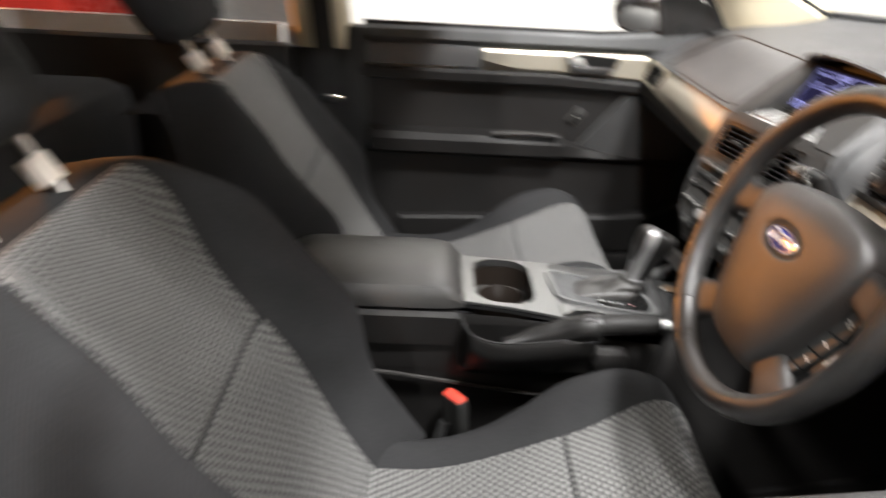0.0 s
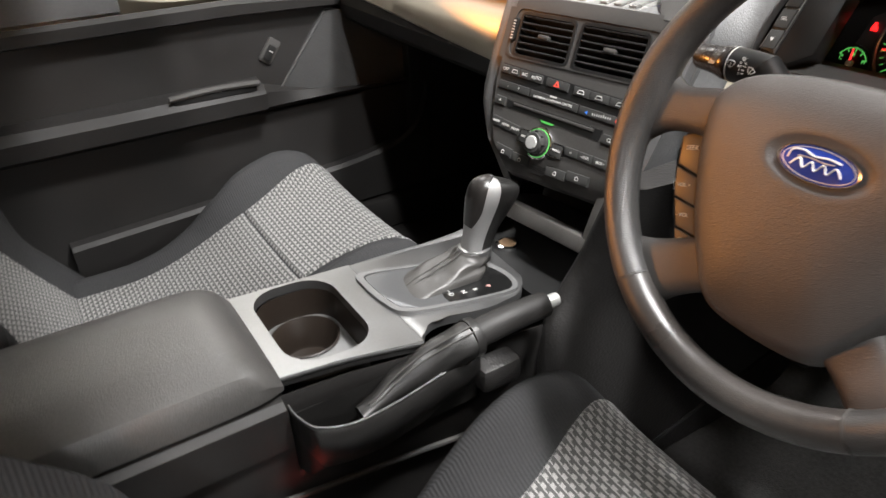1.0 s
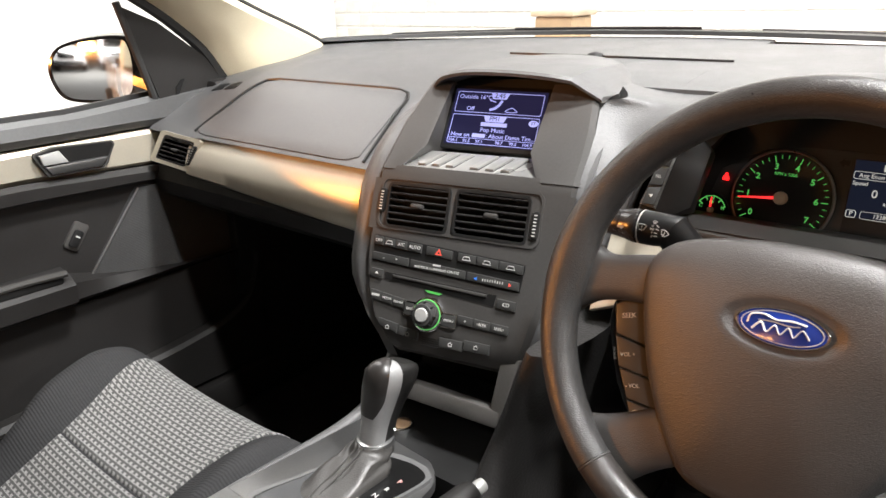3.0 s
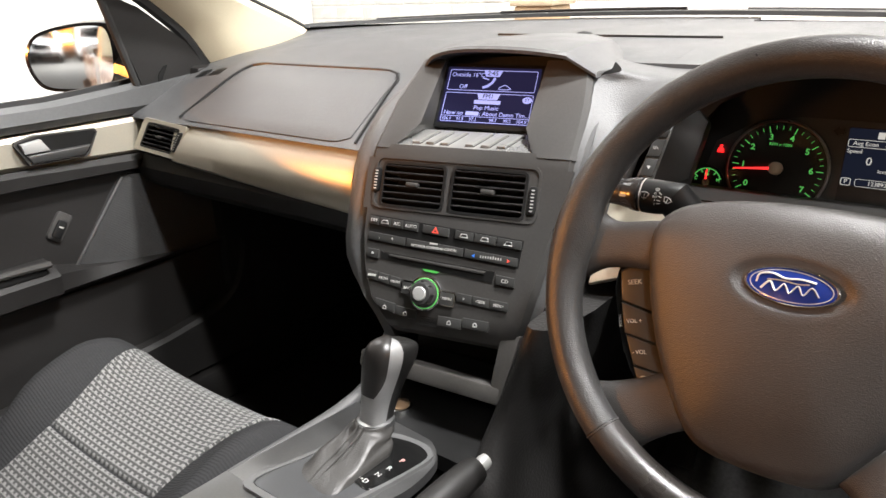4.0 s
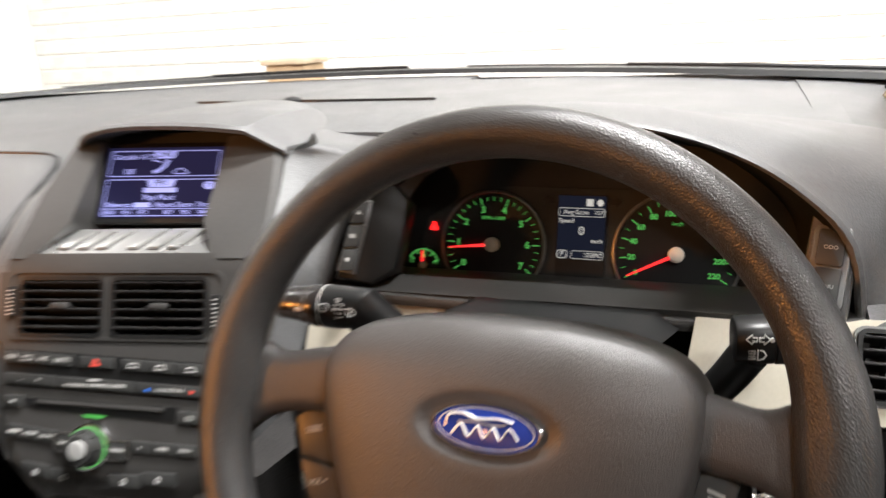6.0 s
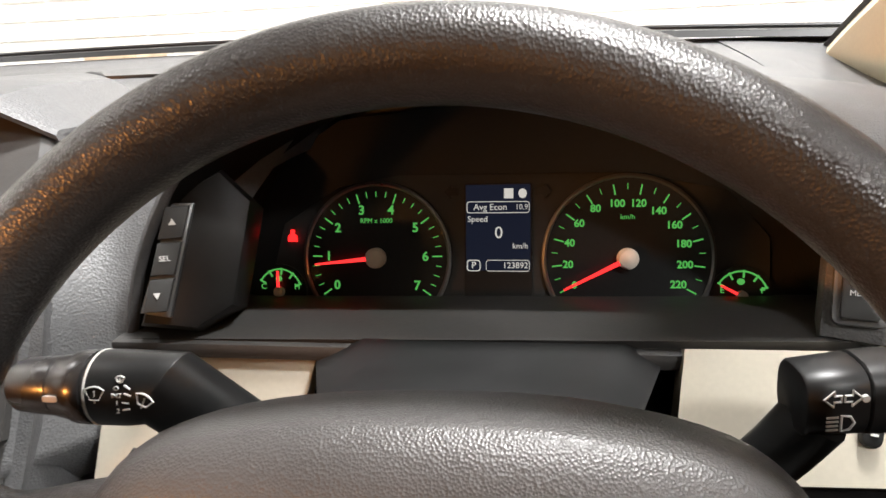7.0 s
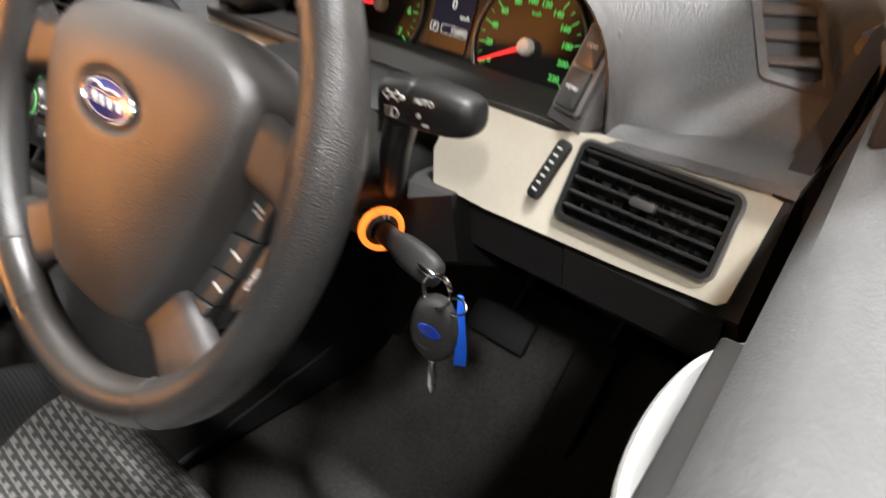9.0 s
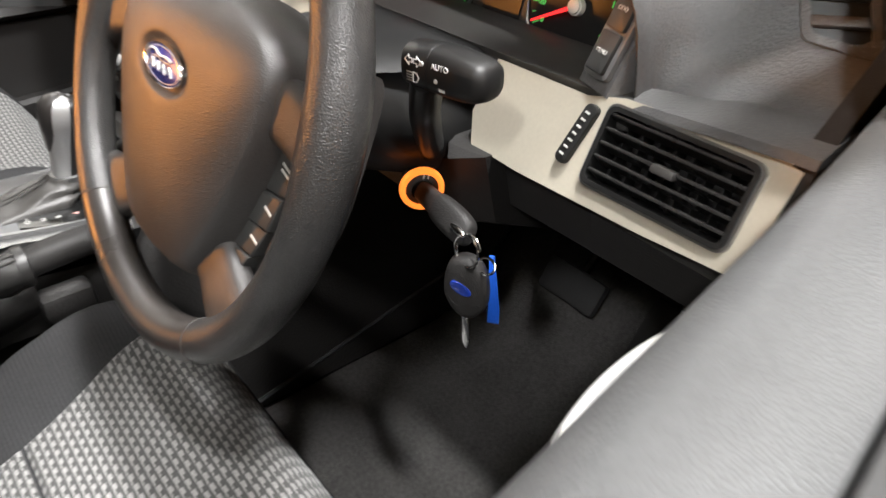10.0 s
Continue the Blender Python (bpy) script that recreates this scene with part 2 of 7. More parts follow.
def plate_with_hole(poly, hole, z0, z1, m=None):
    """A plate with that outline and one opening in it."""
    c = np.mean(np.array(hole), 0)

    def reach(shape, a):
        d, best = np.array((math.cos(a), math.sin(a))), 0.0
        for p, q in zip(shape, list(shape[1:]) + [shape[0]]):
            p, e = np.array(p) - c, np.array(q) - np.array(p)
            det = d[0] * -e[1] + d[1] * e[0]
            if abs(det) < 1e-12:
                continue
            t, u = (p[0] * -e[1] + p[1] * e[0]) / det, (d[0] * p[1] - d[1] * p[0]) / det
            if t > 0 and -1e-9 <= u <= 1 + 1e-9:
                best = max(best, t)
        return tuple(c + d * best)

    angles = sorted({round(math.atan2(y - c[1], x - c[0]), 5) for x, y in list(poly) + list(hole)})
    return frame_plate([reach(poly, a) for a in angles], [reach(hole, a) for a in angles], z0, z1, m)


def rrect(cx, cy, w, h, r, n=4):
    out = []
    for sx, sy, a0 in ((1, 1, 0), (-1, 1, 90), (-1, -1, 180), (1, -1, 270)):
        for k in range(n + 1):
            a = radians(a0 + 90 * k / n)
            out.append((cx + sx * (w / 2 - r) + r * math.cos(a), cy + sy * (h / 2 - r) + r * math.sin(a)))
    return out


def oval(cx, cy, a, b, n=32, a0=0.0, a1=360.0):
    full = a1 - a0 >= 360
    return [(cx + a * math.cos(radians(a0 + (a1 - a0) * k / (n if full else n - 1))), cy + b * math.sin(radians(a0 + (a1 - a0) * k / (n if full else n - 1)))) for k in range(n)]


def spline(pts, n=6, closed=False):
    """A smooth line through points of any dimension."""
    P = [np.array(p, float) for p in pts]
    k = len(P)
    out = []
    for i in range(k if closed else k - 1):
        p0, p1, p2, p3 = (P[(i - 1) % k] if closed or i else P[0], P[i], P[(i + 1) % k], P[(i + 2) % k] if closed or i + 2 < k else P[-1])
        for j in range(n):
            t = j / n
            out.append(0.5 * (2 * p1 + (p2 - p0) * t + (2 * p0 - 5 * p1 + 4 * p2 - p3) * t * t + (3 * p1 - p0 - 3 * p2 + p3) * t**3))
    if not closed:
        out.append(P[-1])
    return [tuple(float(v) for v in p) for p in out]


def loft(rings, closed=True, caps=True, loop=False, m=None, uvs=False):
    bm = bmesh.new()
    R = [[bm.verts.new(p) for p in ring] for ring in rings]
    n = len(rings[0])
    pairs = list(zip(R, R[1:])) + ([(R[-1], R[0])] if loop else [])
    for a, b in pairs:
        for i in range(n if closed else n - 1):
            bm.faces.new((a[i], a[(i + 1) % n], b[(i + 1) % n], b[i]))
    if caps and closed and not loop:
        bm.faces.new(R[0][::-1])
        bm.faces.new(R[-1])
    if m:
        bmesh.ops.transform(bm, verts=bm.verts, matrix=m)
    return bm


def tube(path, radius, seg=12, closed=False, m=None, flat=1.0):
    """A round bar along a line; radius: a number or one a point."""
    P = [Vector(p) for p in path]
    n = len(P)
    rad = radius if hasattr(radius, "__len__") else [radius] * n
    rings, up = [], None
    for i, p in enumerate(P):
        a, b = (P[(i - 1) % n], P[(i + 1) % n]) if closed else (P[max(i - 1, 0)], P[min(i + 1, n - 1)])
        d = (b - a).normalized()
        if up is None:
            up = d.orthogonal().normalized()
        up = (up - d * up.dot(d)).normalized()
        s = d.cross(up)
        rings.append([p + (up * math.cos(2 * math.pi * k / seg) + s * math.sin(2 * math.pi * k / seg) * flat) * rad[i] for k in range(seg)])
    return loft(rings, True, not closed, closed, m)


def lathe(profile, m=None, seg=32):
    """profile: (radius, height) from one end to the other, turned round z."""
    rings = [[(r * math.cos(2 * math.pi * k / seg), r * math.sin(2 * math.pi * k / seg), z) for k in range(seg)] for r, z in profile]
    return loft(rings, True, True, False, m)


def field(xs, ys, top, bottom, m=None):
    """A closed cushion-like body over a grid, with a map in metres."""
    bm = bmesh.new()
    uv = bm.loops.layers.uv.new("UVMap")
    hi = [[bm.verts.new((x, y, top(x, y))) for y in ys] for x in xs]
    lo = [[bm.verts.new((x, y, bottom(x, y))) for y in ys] for x in xs]
    nx, ny = len(xs), len(ys)
    put = {}
    for i in range(nx):
        for j in range(ny):
            put[hi[i][j]] = put[lo[i][j]] = (xs[i], ys[j])
    faces = []
    for i in range(nx - 1):
        for j in range(ny - 1):
            faces.append((hi[i][j], hi[i + 1][j], hi[i + 1][j + 1], hi[i][j + 1]))
            faces.append((lo[i][j], lo[i][j + 1], lo[i + 1][j + 1], lo[i + 1][j]))
    for i in range(nx - 1):
        for j in (0, ny - 1):
            faces.append((hi[i][j], hi[i + 1][j], lo[i + 1][j], lo[i][j]))
    for j in range(ny - 1):
        for i in (0, nx - 1):
            faces.append((hi[i][j], hi[i][j + 1], lo[i][j + 1], lo[i][j]))
    for f in faces:
        face = bm.faces.new(f)
        for lp in face.loops:
            lp[uv].uv = put[lp.vert]
    if m:
        bmesh.ops.transform(bm, verts=bm.verts, matrix=m)
    return bm


def lin(a, b, n):
    return [a + (b - a) * i / (n - 1) for i in range(n)]


def lettering(text, size, m, material, parent, align="CENTER", bold=0.0, deep=0.0003):
    c = bpy.data.curves.new("lettering", "FONT")
    c.body, c.size, c.align_x, c.align_y, c.offset, c.extrude = text, size, align, "CENTER", bold, deep
    c.resolution_u = 3
    tmp = bpy.data.objects.new("tmp", c)
    scene.collection.objects.link(tmp)
    me = bpy.data.meshes.new_from_object(tmp.evaluated_get(bpy.context.evaluated_depsgraph_get()))
    bpy.data.objects.remove(tmp)
    bm = bmesh.new()
    bm.from_mesh(me)
    bmesh.ops.transform(bm, verts=bm.verts, matrix=m)
    return part("lettering", bm, material, parent, smooth=0, fix=False)


def axes(o, u, v):
    """A pose from an origin and the plane's two directions."""
    u, v = Vector(u).normalized(), Vector(v).normalized()
    w = u.cross(v)
    return Matrix(((u.x, v.x, w.x, o[0]), (u.y, v.y, w.y, o[1]), (u.z, v.z, w.z, o[2]), (0, 0, 0, 1)))


def plane(o, lean, yaw):
    """A pose whose x runs right, y up along a face that leans away by lean, and z out of it."""
    a, b = radians(lean), radians(yaw)
    return axes(o, (math.cos(b), math.sin(b), 0), (-math.sin(b) * math.sin(a), math.cos(b) * math.sin(a), math.cos(a)))


def at(m, x=0, y=0, z=0):
    return m @ Matrix.Translation((x, y, z))


STACK = plane((-0.019, 0.089, 0.724), 22, 12)
WHEEL = plane((0.376, 0.0193, 0.842), 21.9, 0)
DIALS = plane((0.38, 0.302, 0.866), 15, 0)


# ---- garage round the car ----
CONCRETE = mat("worn_concrete", (0.16, 0.155, 0.145), 0.7, grain=0.3, scale=120, vary=0.2)
PAINTED = mat("white_painted_brick", (0.8, 0.79, 0.75), 0.75, vary=0.12)
structure("ground", box(-14, 14, -22, 7.2, -0.1, 0.0), CONCRETE, "grey worn concrete car park floor", "floor")
structure("wall_front", box(-9, 9, 2.95, 3.2, 0.0, 3.3), PAINTED, "white painted brick wall ahead of the car", "wall")
structure("wall_left", box(-7.2, -7.0, -22, 2.94, 0.0, 3.3), PAINTED, "car park side wall, white painted on the left, grey on the right", "wall")
structure("wall_near_left", box(-3.5, -3.3, -1.15, 2.94, 0.0, 3.3), PAINTED, "white painted brick wall close beside the car", "wall")
# unseen right wall, coloured dark grey so it bounces little light into the cabin
structure("wall_right", box(7.0, 7.2, -22, 2.94, 0.0, 3.3), mat("low_bounce_grey", (0.3, 0.28, 0.25), 0.8), "car park side wall, white painted on the left, grey on the right", "wall")
structure("wall_rear", box(-9, 9, -22.2, -22.0, 0.0, 3.3), mat("dark_brick", (0.2, 0.1, 0.06), 0.8, vary=0.3), "dark brown brick wall far behind", "wall")
structure("ceiling", box(-9, 9, -22, 3.2, 3.3, 3.5), mat("grey_soffit", (0.13, 0.11, 0.09), 0.8), "dark concrete car park ceiling", "ceiling")

# ---- car shell ----
shell = thing("car_body", (0, 0, 0.2), "white sedan body shell with cream pillar trims and open driver window", "car body")


def smoothed(t):
    return max(0.0, t) ** 2


def mirrored(pts, s, shift=True):
    return [(p[0] * s - 0.02 * (shift and 1), p[1], p[2]) for p in pts]


def windscreen_base(x):
    return 0.75 - 0.4 * x * x, 0.998 - 0.022 * x * x


part("floor_pan", box(-0.78, 0.78, -1.6, 0.95, 0.22, 0.25), CARPET, shell, "black carpet floor")
part("firewall", box(-0.78, 0.78, 0.95, 0.98, 0.22, 0.95), CARPET, shell, "black carpeted bulkhead")
# roof with a headliner
ROOF = [[(x - 0.02, y, 1.385 - 0.075 * (abs(x) / 0.585) ** 3 - 0.05 * smoothed((y + 0.7) / 0.55)) for x in lin(-0.585, 0.585, 15)] for y in lin(-1.6, -0.20, 9)]
part("roof", loft([r + [(x, y, z + 0.035) for x, y, z in r[::-1]] for r in ROOF]), CREAM, shell, "cream cloth headliner and white roof skin")
SEAL = [(0.742, 0.375, 0.89), (0.737, 0.345, 0.925), (0.733, 0.305, 0.985), (0.729, 0.258, 1.028), (0.722, 0.20, 1.070), (0.70, 0.08, 1.138), (0.665, -0.08, 1.222), (0.64, -0.23, 1.283), (0.628, -0.38, 1.312)]
GLASSEDGE = [(0.674, 0.575, 0.972), (0.677, 0.52, 1.002), (0.678, 0.45, 1.033), (0.672, 0.40, 1.053), (0.664, 0.35, 1.074), (0.643, 0.22, 1.128), (0.616, 0.05, 1.203), (0.594, -0.10, 1.268), (0.572, -0.22, 1.316)]
for s, side in ((-1, "left"), (1, "right")):
    # windscreen pillar: cream trim inside, painted outside
    rings = []
    for a, g in zip(spline(SEAL, 4), spline(GLASSEDGE, 4)):
        mid = [(a[i] + g[i]) / 2 for i in range(3)]
        rings.append(mirrored([a, (mid[0] * 0.4 + a[0] * 0.6 - 0.030, mid[1] * 0.4 + a[1] * 0.6 - 0.01, mid[2] * 0.4 + a[2] * 0.6), (mid[0] - 0.030, mid[1] - 0.01, mid[2] - 0.012), (g[0] - 0.012, g[1] - 0.02, g[2] - 0.012), g, (g[0] + 0.03, g[1], g[2] + 0.025), (a[0] + 0.035, a[1] + 0.02, a[2] + 0.02)], s))
    part("pillar_trim", loft(rings), CREAM, shell, "cream windscreen pillar trim")
    part("door_seal", tube(mirrored(spline(SEAL + [(0.622, -0.62, 1.325)], 4), s), 0.012, 8), RUBBER, shell, "black rubber door seal")
    part("glass_seal", tube(mirrored(spline([(x, y - 0.004, z) for x, y, z in GLASSEDGE], 4), s), 0.005, 6), RUBBER, shell, "black windscreen edge")
    part("kick_panel", box(*sorted((s * 0.70 - 0.02, s * 0.78 - 0.02)), 0.30, 0.98, 0.22, 0.93, 0.01), SOFT, shell, "black footwell side panel")
    part("wing", box(*sorted((s * 0.80 - 0.02, s * 0.84 - 0.02)), 0.40, 1.95, 0.3, 0.90, 0.02), CARPAINT, shell, "white front wing")
    # middle pillar
    PB = 0.0 if s < 0 else 0.09
    rings = [mirrored([(x, -0.70 - k, z), (x - 0.03, -0.68 - k, z), (x - 0.03, -0.60 - k, z), (x, -0.575 - k, z), (x + 0.05, -0.58 - k, z), (x + 0.05, -0.70 - k, z)], s) for x, z, k in ((0.735, 0.25, 0.0 + PB), (0.735, 0.84, 0.02 + PB))]
    part("pillar_lower", loft(rings), SOFT, shell, "black lower middle pillar trim")
    rings = [mirrored([(x, -0.71 - k, z), (x - 0.03, -0.69 - k, z), (x - 0.03, -0.59 - k, z), (x, -0.565 - k, z), (x + 0.05, -0.57 - k, z), (x + 0.05, -0.71 - k, z)], s) for x, z, k in ((0.735, 0.842, 0.0 + PB), (0.64, 1.36, 0.06 + PB))]
    part("pillar_upper", loft(rings), CREAM, shell, "cream upper middle pillar trim")
    part("rear_door_panel", box(*((0.72, 0.78) if s > 0 else (-0.78, -0.72)), -1.5, -0.72, 0.25, 0.845, 0.015), SOFT, shell, "black rear door panel")
    part("sill_trim", box(*((0.70, 0.78) if s > 0 else (-0.78, -0.70)), -0.55, 0.75, 0.25, 0.33, 0.012), SOFT, shell, "dark sill trim")
part("gap_seal", box(-0.79, -0.735, -0.61, -0.53, 0.3, 0.895, 0.006), RUBBER, shell, "black door gap seal")
part("rear_bench", box(-0.62, 0.62, -1.55, -1.05, 0.3, 0.78, 0.06), CLOTH, shell, "dark rear bench")
part("parcel_shelf", box(-0.72, 0.72, -1.9, -1.5, 0.2, 0.9, 0.02), SOFT, shell, "dark rear shelf")
part("cowl", loft([[(x, windscreen_base(x)[0] + 0.02, 0.97), (x, windscreen_base(x)[0] + 0.02, 0.985), (x, 1.0 - 0.25 * x * x, 0.965), (x, 1.0 - 0.25 * x * x, 0.9)] for x in lin(-0.78, 0.78, 17)]), RUBBER, shell, "black cowl under the windscreen")
part("bonnet", loft([[(x, 0.98 - 0.25 * x * x, 0.945), (x, 1.5, 0.93 - 0.05 * x * x), (x, 2.05 - 0.3 * x * x, 0.80), (x, 2.1 - 0.3 * x * x, 0.6), (x, 0.98, 0.6)] for x in lin(-0.8, 0.8, 15)]), CARPAINT, shell, "white bonnet")
part("dark_band", loft([[(x, windscreen_base(x)[0] - 0.012, windscreen_base(x)[1] - 0.004), (x, windscreen_base(x)[0] + 0.03, windscreen_base(x)[1] - 0.004), (x, windscreen_base(x)[0] + 0.02, windscreen_base(x)[1] + 0.0035), (x, windscreen_base(x)[0] - 0.005, windscreen_base(x)[1] + 0.0025)] for x in lin(-0.70, 0.70, 29)]), BLACK, shell, "black ceramic edge of the windscreen")

screen_rows = [[(x - 0.02, (windscreen_base(x)[0] + 0.01) * (1 - t) + (-0.21 + 0.05 * (1 - (x / 0.57) ** 2)) * t, (windscreen_base(x)[1]) * (1 - t) + (1.33 - 0.04 * x * x) * t + 0.05 * t * (1 - t)) for x in lin(-0.69 + 0.115 * t, 0.69 - 0.115 * t, 17)] for t in lin(0, 1, 9)]
pane = part("windscreen", loft([r + [(x, y + 0.003, z + 0.005) for x, y, z in r[::-1]] for r in screen_rows]), GLASS, shell, "clear windscreen")
pane.visible_shadow = False
for s in (-0.28, 0.42):
    wiper = thing("windscreen_wiper", (s, 0.80, 0.99), "black windscreen wiper resting along the glass base", "wiper", "windscreen wipers")
    part("blade", tube([(x, windscreen_base(x)[0] + 0.03, windscreen_base(x)[1] + 0.003) for x in lin(s - 0.30, s + 0.24, 14)], 0.003, 6), RUBBER, wiper)
    part("arm", tube([(x, windscreen_base(x)[0] + 0.025, windscreen_base(x)[1] + 0.005) for x in lin(s - 0.05, s + 0.30, 8)], 0.003, 6), BLACK, wiper)


BACK = [[(x - 0.02, -1.6 - 0.42 * t, 1.365 - 0.43 * t - 0.05 * abs(x / 0.6) ** 3) for x in lin(-0.585 - 0.06 * t, 0.585 + 0.06 * t, 13)] for t in lin(0, 1, 6)]
pane = part("rear_window", loft([r + [(x, y - 0.004, z + 0.004) for x, y, z in r[::-1]] for r in BACK]), GLASS, shell, "clear rear window")
pane.visible_shadow = False
part("boot", loft([[(x, -2.02, 0.92), (x, -2.35, 0.93 - 0.02 * x * x), (x, -2.62 + 0.08 * x * x, 0.88), (x, -2.70 + 0.08 * x * x, 0.6), (x, -2.66 + 0.08 * x * x, 0.32), (x, -2.02, 0.30)] for x in lin(-0.82, 0.80, 15)]), CARPAINT, shell, "white boot lid and rear bumper")
for s in (-1, 1):
    part("rear_quarter", loft([[(s * (0.80 + 0.02 * math.sin(math.pi * t)) - 0.02, y, 0.30), (s * 0.84 - 0.02, y, 0.60), (s * 0.80 - 0.02, y, 0.885), (s * 0.77 - 0.02, y, 0.885), (s * 0.77 - 0.02, y, 0.30)] for t, y in zip(lin(0, 1, 8), lin(-0.75, -2.04, 8))]), CARPAINT, shell, "white rear door and quarter panel")
    for y in (1.30, -1.55):
        whl = part("wheel", lathe([(0.20, -0.10), (0.30, -0.10), (0.32, -0.07), (0.32, 0.07), (0.30, 0.10), (0.20, 0.10)], axes((s * 0.80 - 0.02, y, 0.32), (0, 1, 0), (0, 0, 1)), 28), RUBBER, shell, "black tyre")
        part("rim", lathe([(0.205, -0.098), (0.20, 0.098), (0.06, 0.09)], axes((s * 0.80 - 0.02, y, 0.32), (0, 1, 0), (0, 0, 1)), 24), SILVER, whl, "silver wheel rim")


# ---- doors ----
def flipped(pts, s):
    return [(p[0] * s, p[1], p[2]) for p in pts]


def door(s, name, label, m):
    d = thing(name, (0.74 * s, -0.1, 0.3), label, "car door")
    wide = 0.012 if s > 0 else 0.0

    def side(prof, y0=-0.545, y1=0.34, n=25, off=0.022 if s > 0 else 0.0):
        return loft([flipped([(x + off, y, z) for x, z in prof(y)], s) for y in lin(y0, y1, n)], m=m)

    def sill(y):  # window sill height along the door
        return (0.902 if s < 0 else 0.894) + 0.024 * max(0.0, (y - 0.05) / 0.3)

    part("belt_pad", side(lambda y: [(0.745, 0.862), (0.735, 0.875), (0.742, sill(y) - 0.008), (0.756, sill(y)), (0.785 + wide * 0.5, sill(y) + 0.1 * wide - 0.004), (0.785 + wide, sill(y) - 0.004), (0.79 + wide, 0.86)], off=0.0), BELTSKIN, d, "grey grained belt padding")
    part("weatherstrip", side(lambda y: [(0.786 + wide, sill(y) - 0.02), (0.788 + wide, sill(y) + 0.004), (0.798 + wide, sill(y) + 0.004), (0.802 + wide, sill(y) - 0.02)], off=0.0), RUBBER, d, "black window seal")
    part("outer_skin", side(lambda y: [(0.803 + wide, sill(y) - 0.012), (0.82 + wide, 0.86), (0.87 + wide, 0.6), (0.86 + wide, 0.3), (0.80 + wide, 0.26), (0.79, 0.6)], off=0.0), CARPAINT, d, "white painted outer skin")
    # champagne strip
    part("trim_strip", side(lambda y: [(0.742, 0.857), (0.738, 0.850), (0.744, 0.812 - 0.012 * max(0, (y + 0.06) / 0.22) + 0.02 * max(0, (-0.12 - y) / 0.13) ** 2), (0.752, 0.806 - 0.012 * max(0, (y + 0.06) / 0.22) + 0.02 * max(0, (-0.12 - y) / 0.13) ** 2), (0.765, 0.80), (0.765, 0.857)], -0.245, 0.19), BEIGE, d, "champagne metallic strip")
    part("strip_ledge", side(lambda y: [(0.741, 0.805 - 0.012 * max(0, (y + 0.06) / 0.22)), (0.732, 0.797 - 0.014 * max(0, (y + 0.06) / 0.22)), (0.733, 0.777 - 0.008 * max(0, (y + 0.06) / 0.22)), (0.748, 0.772 - 0.008 * max(0, (y + 0.06) / 0.22)), (0.77, 0.765), (0.77, 0.792)], -0.545, 0.2), SOFT, d, "black ledge under the strip")
    part("belt_rear", side(lambda y: [(0.742, 0.861), (0.738, 0.84), (0.742, 0.81), (0.765, 0.807), (0.765, 0.861)], -0.545, -0.247, 8), DASH, d, "grey padding")
    part("mid_panel", side(lambda y: [(0.752, 0.776), (0.758, 0.74), (0.752, 0.67), (0.75, 0.60), (0.78, 0.60), (0.78, 0.776)]), SOFT, d, "black padded panel")
    part("armrest", side(lambda y: [(0.750, 0.652), (0.715 - 0.012 * math.sin(math.pi * min(1, max(0, (y + 0.545) / 0.5))), 0.648), (0.695, 0.632), (0.700, 0.600), (0.728, 0.585), (0.76, 0.583), (0.76, 0.652)], -0.52, -0.03, 16), SOFT, d, "black padded armrest")
    part("armrest_nose", side(lambda y: [(0.752, 0.640 - 0.05 * (y + 0.03) / 0.17), (0.712 + 0.03 * (y + 0.03) / 0.17, 0.630 - 0.03 * (y + 0.03) / 0.17), (0.716, 0.598), (0.735, 0.585), (0.76, 0.583)], -0.03, 0.30, 10), SOFT, d)
    part("lower_panel", side(lambda y: [(0.735, 0.582), (0.742, 0.55), (0.745, 0.40), (0.735, 0.33), (0.78, 0.31), (0.78, 0.582)]), SOFT, d, "black lower panel")
    pocket = spline([(-0.44, 0.415), (-0.2, 0.426), (0.0, 0.434), (0.10, 0.438), (0.17, 0.445), (0.25, 0.459), (0.305, 0.492), (0.332, 0.548), (0.337, 0.580)], 5)
    part("map_pocket", loft([flipped([(0.738, y, z), (0.715, y, z), (0.708, y, z - 0.008), (0.712, y, 0.34), (0.738, y, 0.33)], s) for y, z in pocket], m=m), SOFT, d, "black map pocket with a raised rim")
    part("pull_cup", box(*sorted((0.70 * s, 0.724 * s)), -0.205, -0.045, 0.638, 0.655, 0.005, m), BLACK, d, "recessed pull cup")
    part("pull_lip", tube(flipped([(0.700, y, 0.655 + 0.004 * math.sin(math.pi * (y + 0.21) / 0.17)) for y in lin(-0.21, -0.04, 8)], s), 0.006, 8, m=m), SATIN, d)
    # speaker panel with its bright edge
    tri = [(0.128, 0.757), (0.150, 0.757), (0.30, 0.735), (0.30, 0.578), (-0.012, 0.588)]
    part("speaker_panel", prism([(-s * y, z) for y, z in tri][:: (1 if s < 0 else -1)], -0.01, 0.006, m=m @ axes((0.750 * s, 0, 0), (0, -s, 0), (0, 0, 1)).copy()), SPEAKER, d, "dark perforated speaker panel")
    part("speaker_edge", tube(flipped([(0.7435, 0.128, 0.757), (0.7435, -0.012, 0.588)], s), 0.0020, 6, m=m), SILVER, d, "thin bright edge")
    sw = part("window_switch_bezel", prism(rrect(0, 0, 0.027, 0.050, 0.006), 0, 0.006, 0.002, m @ axes((0.753 * s, 0.007, 0.697), (0, -s, 0.75 * s), (0, 0.75, 1))), SATIN, d, "grey switch bezel")
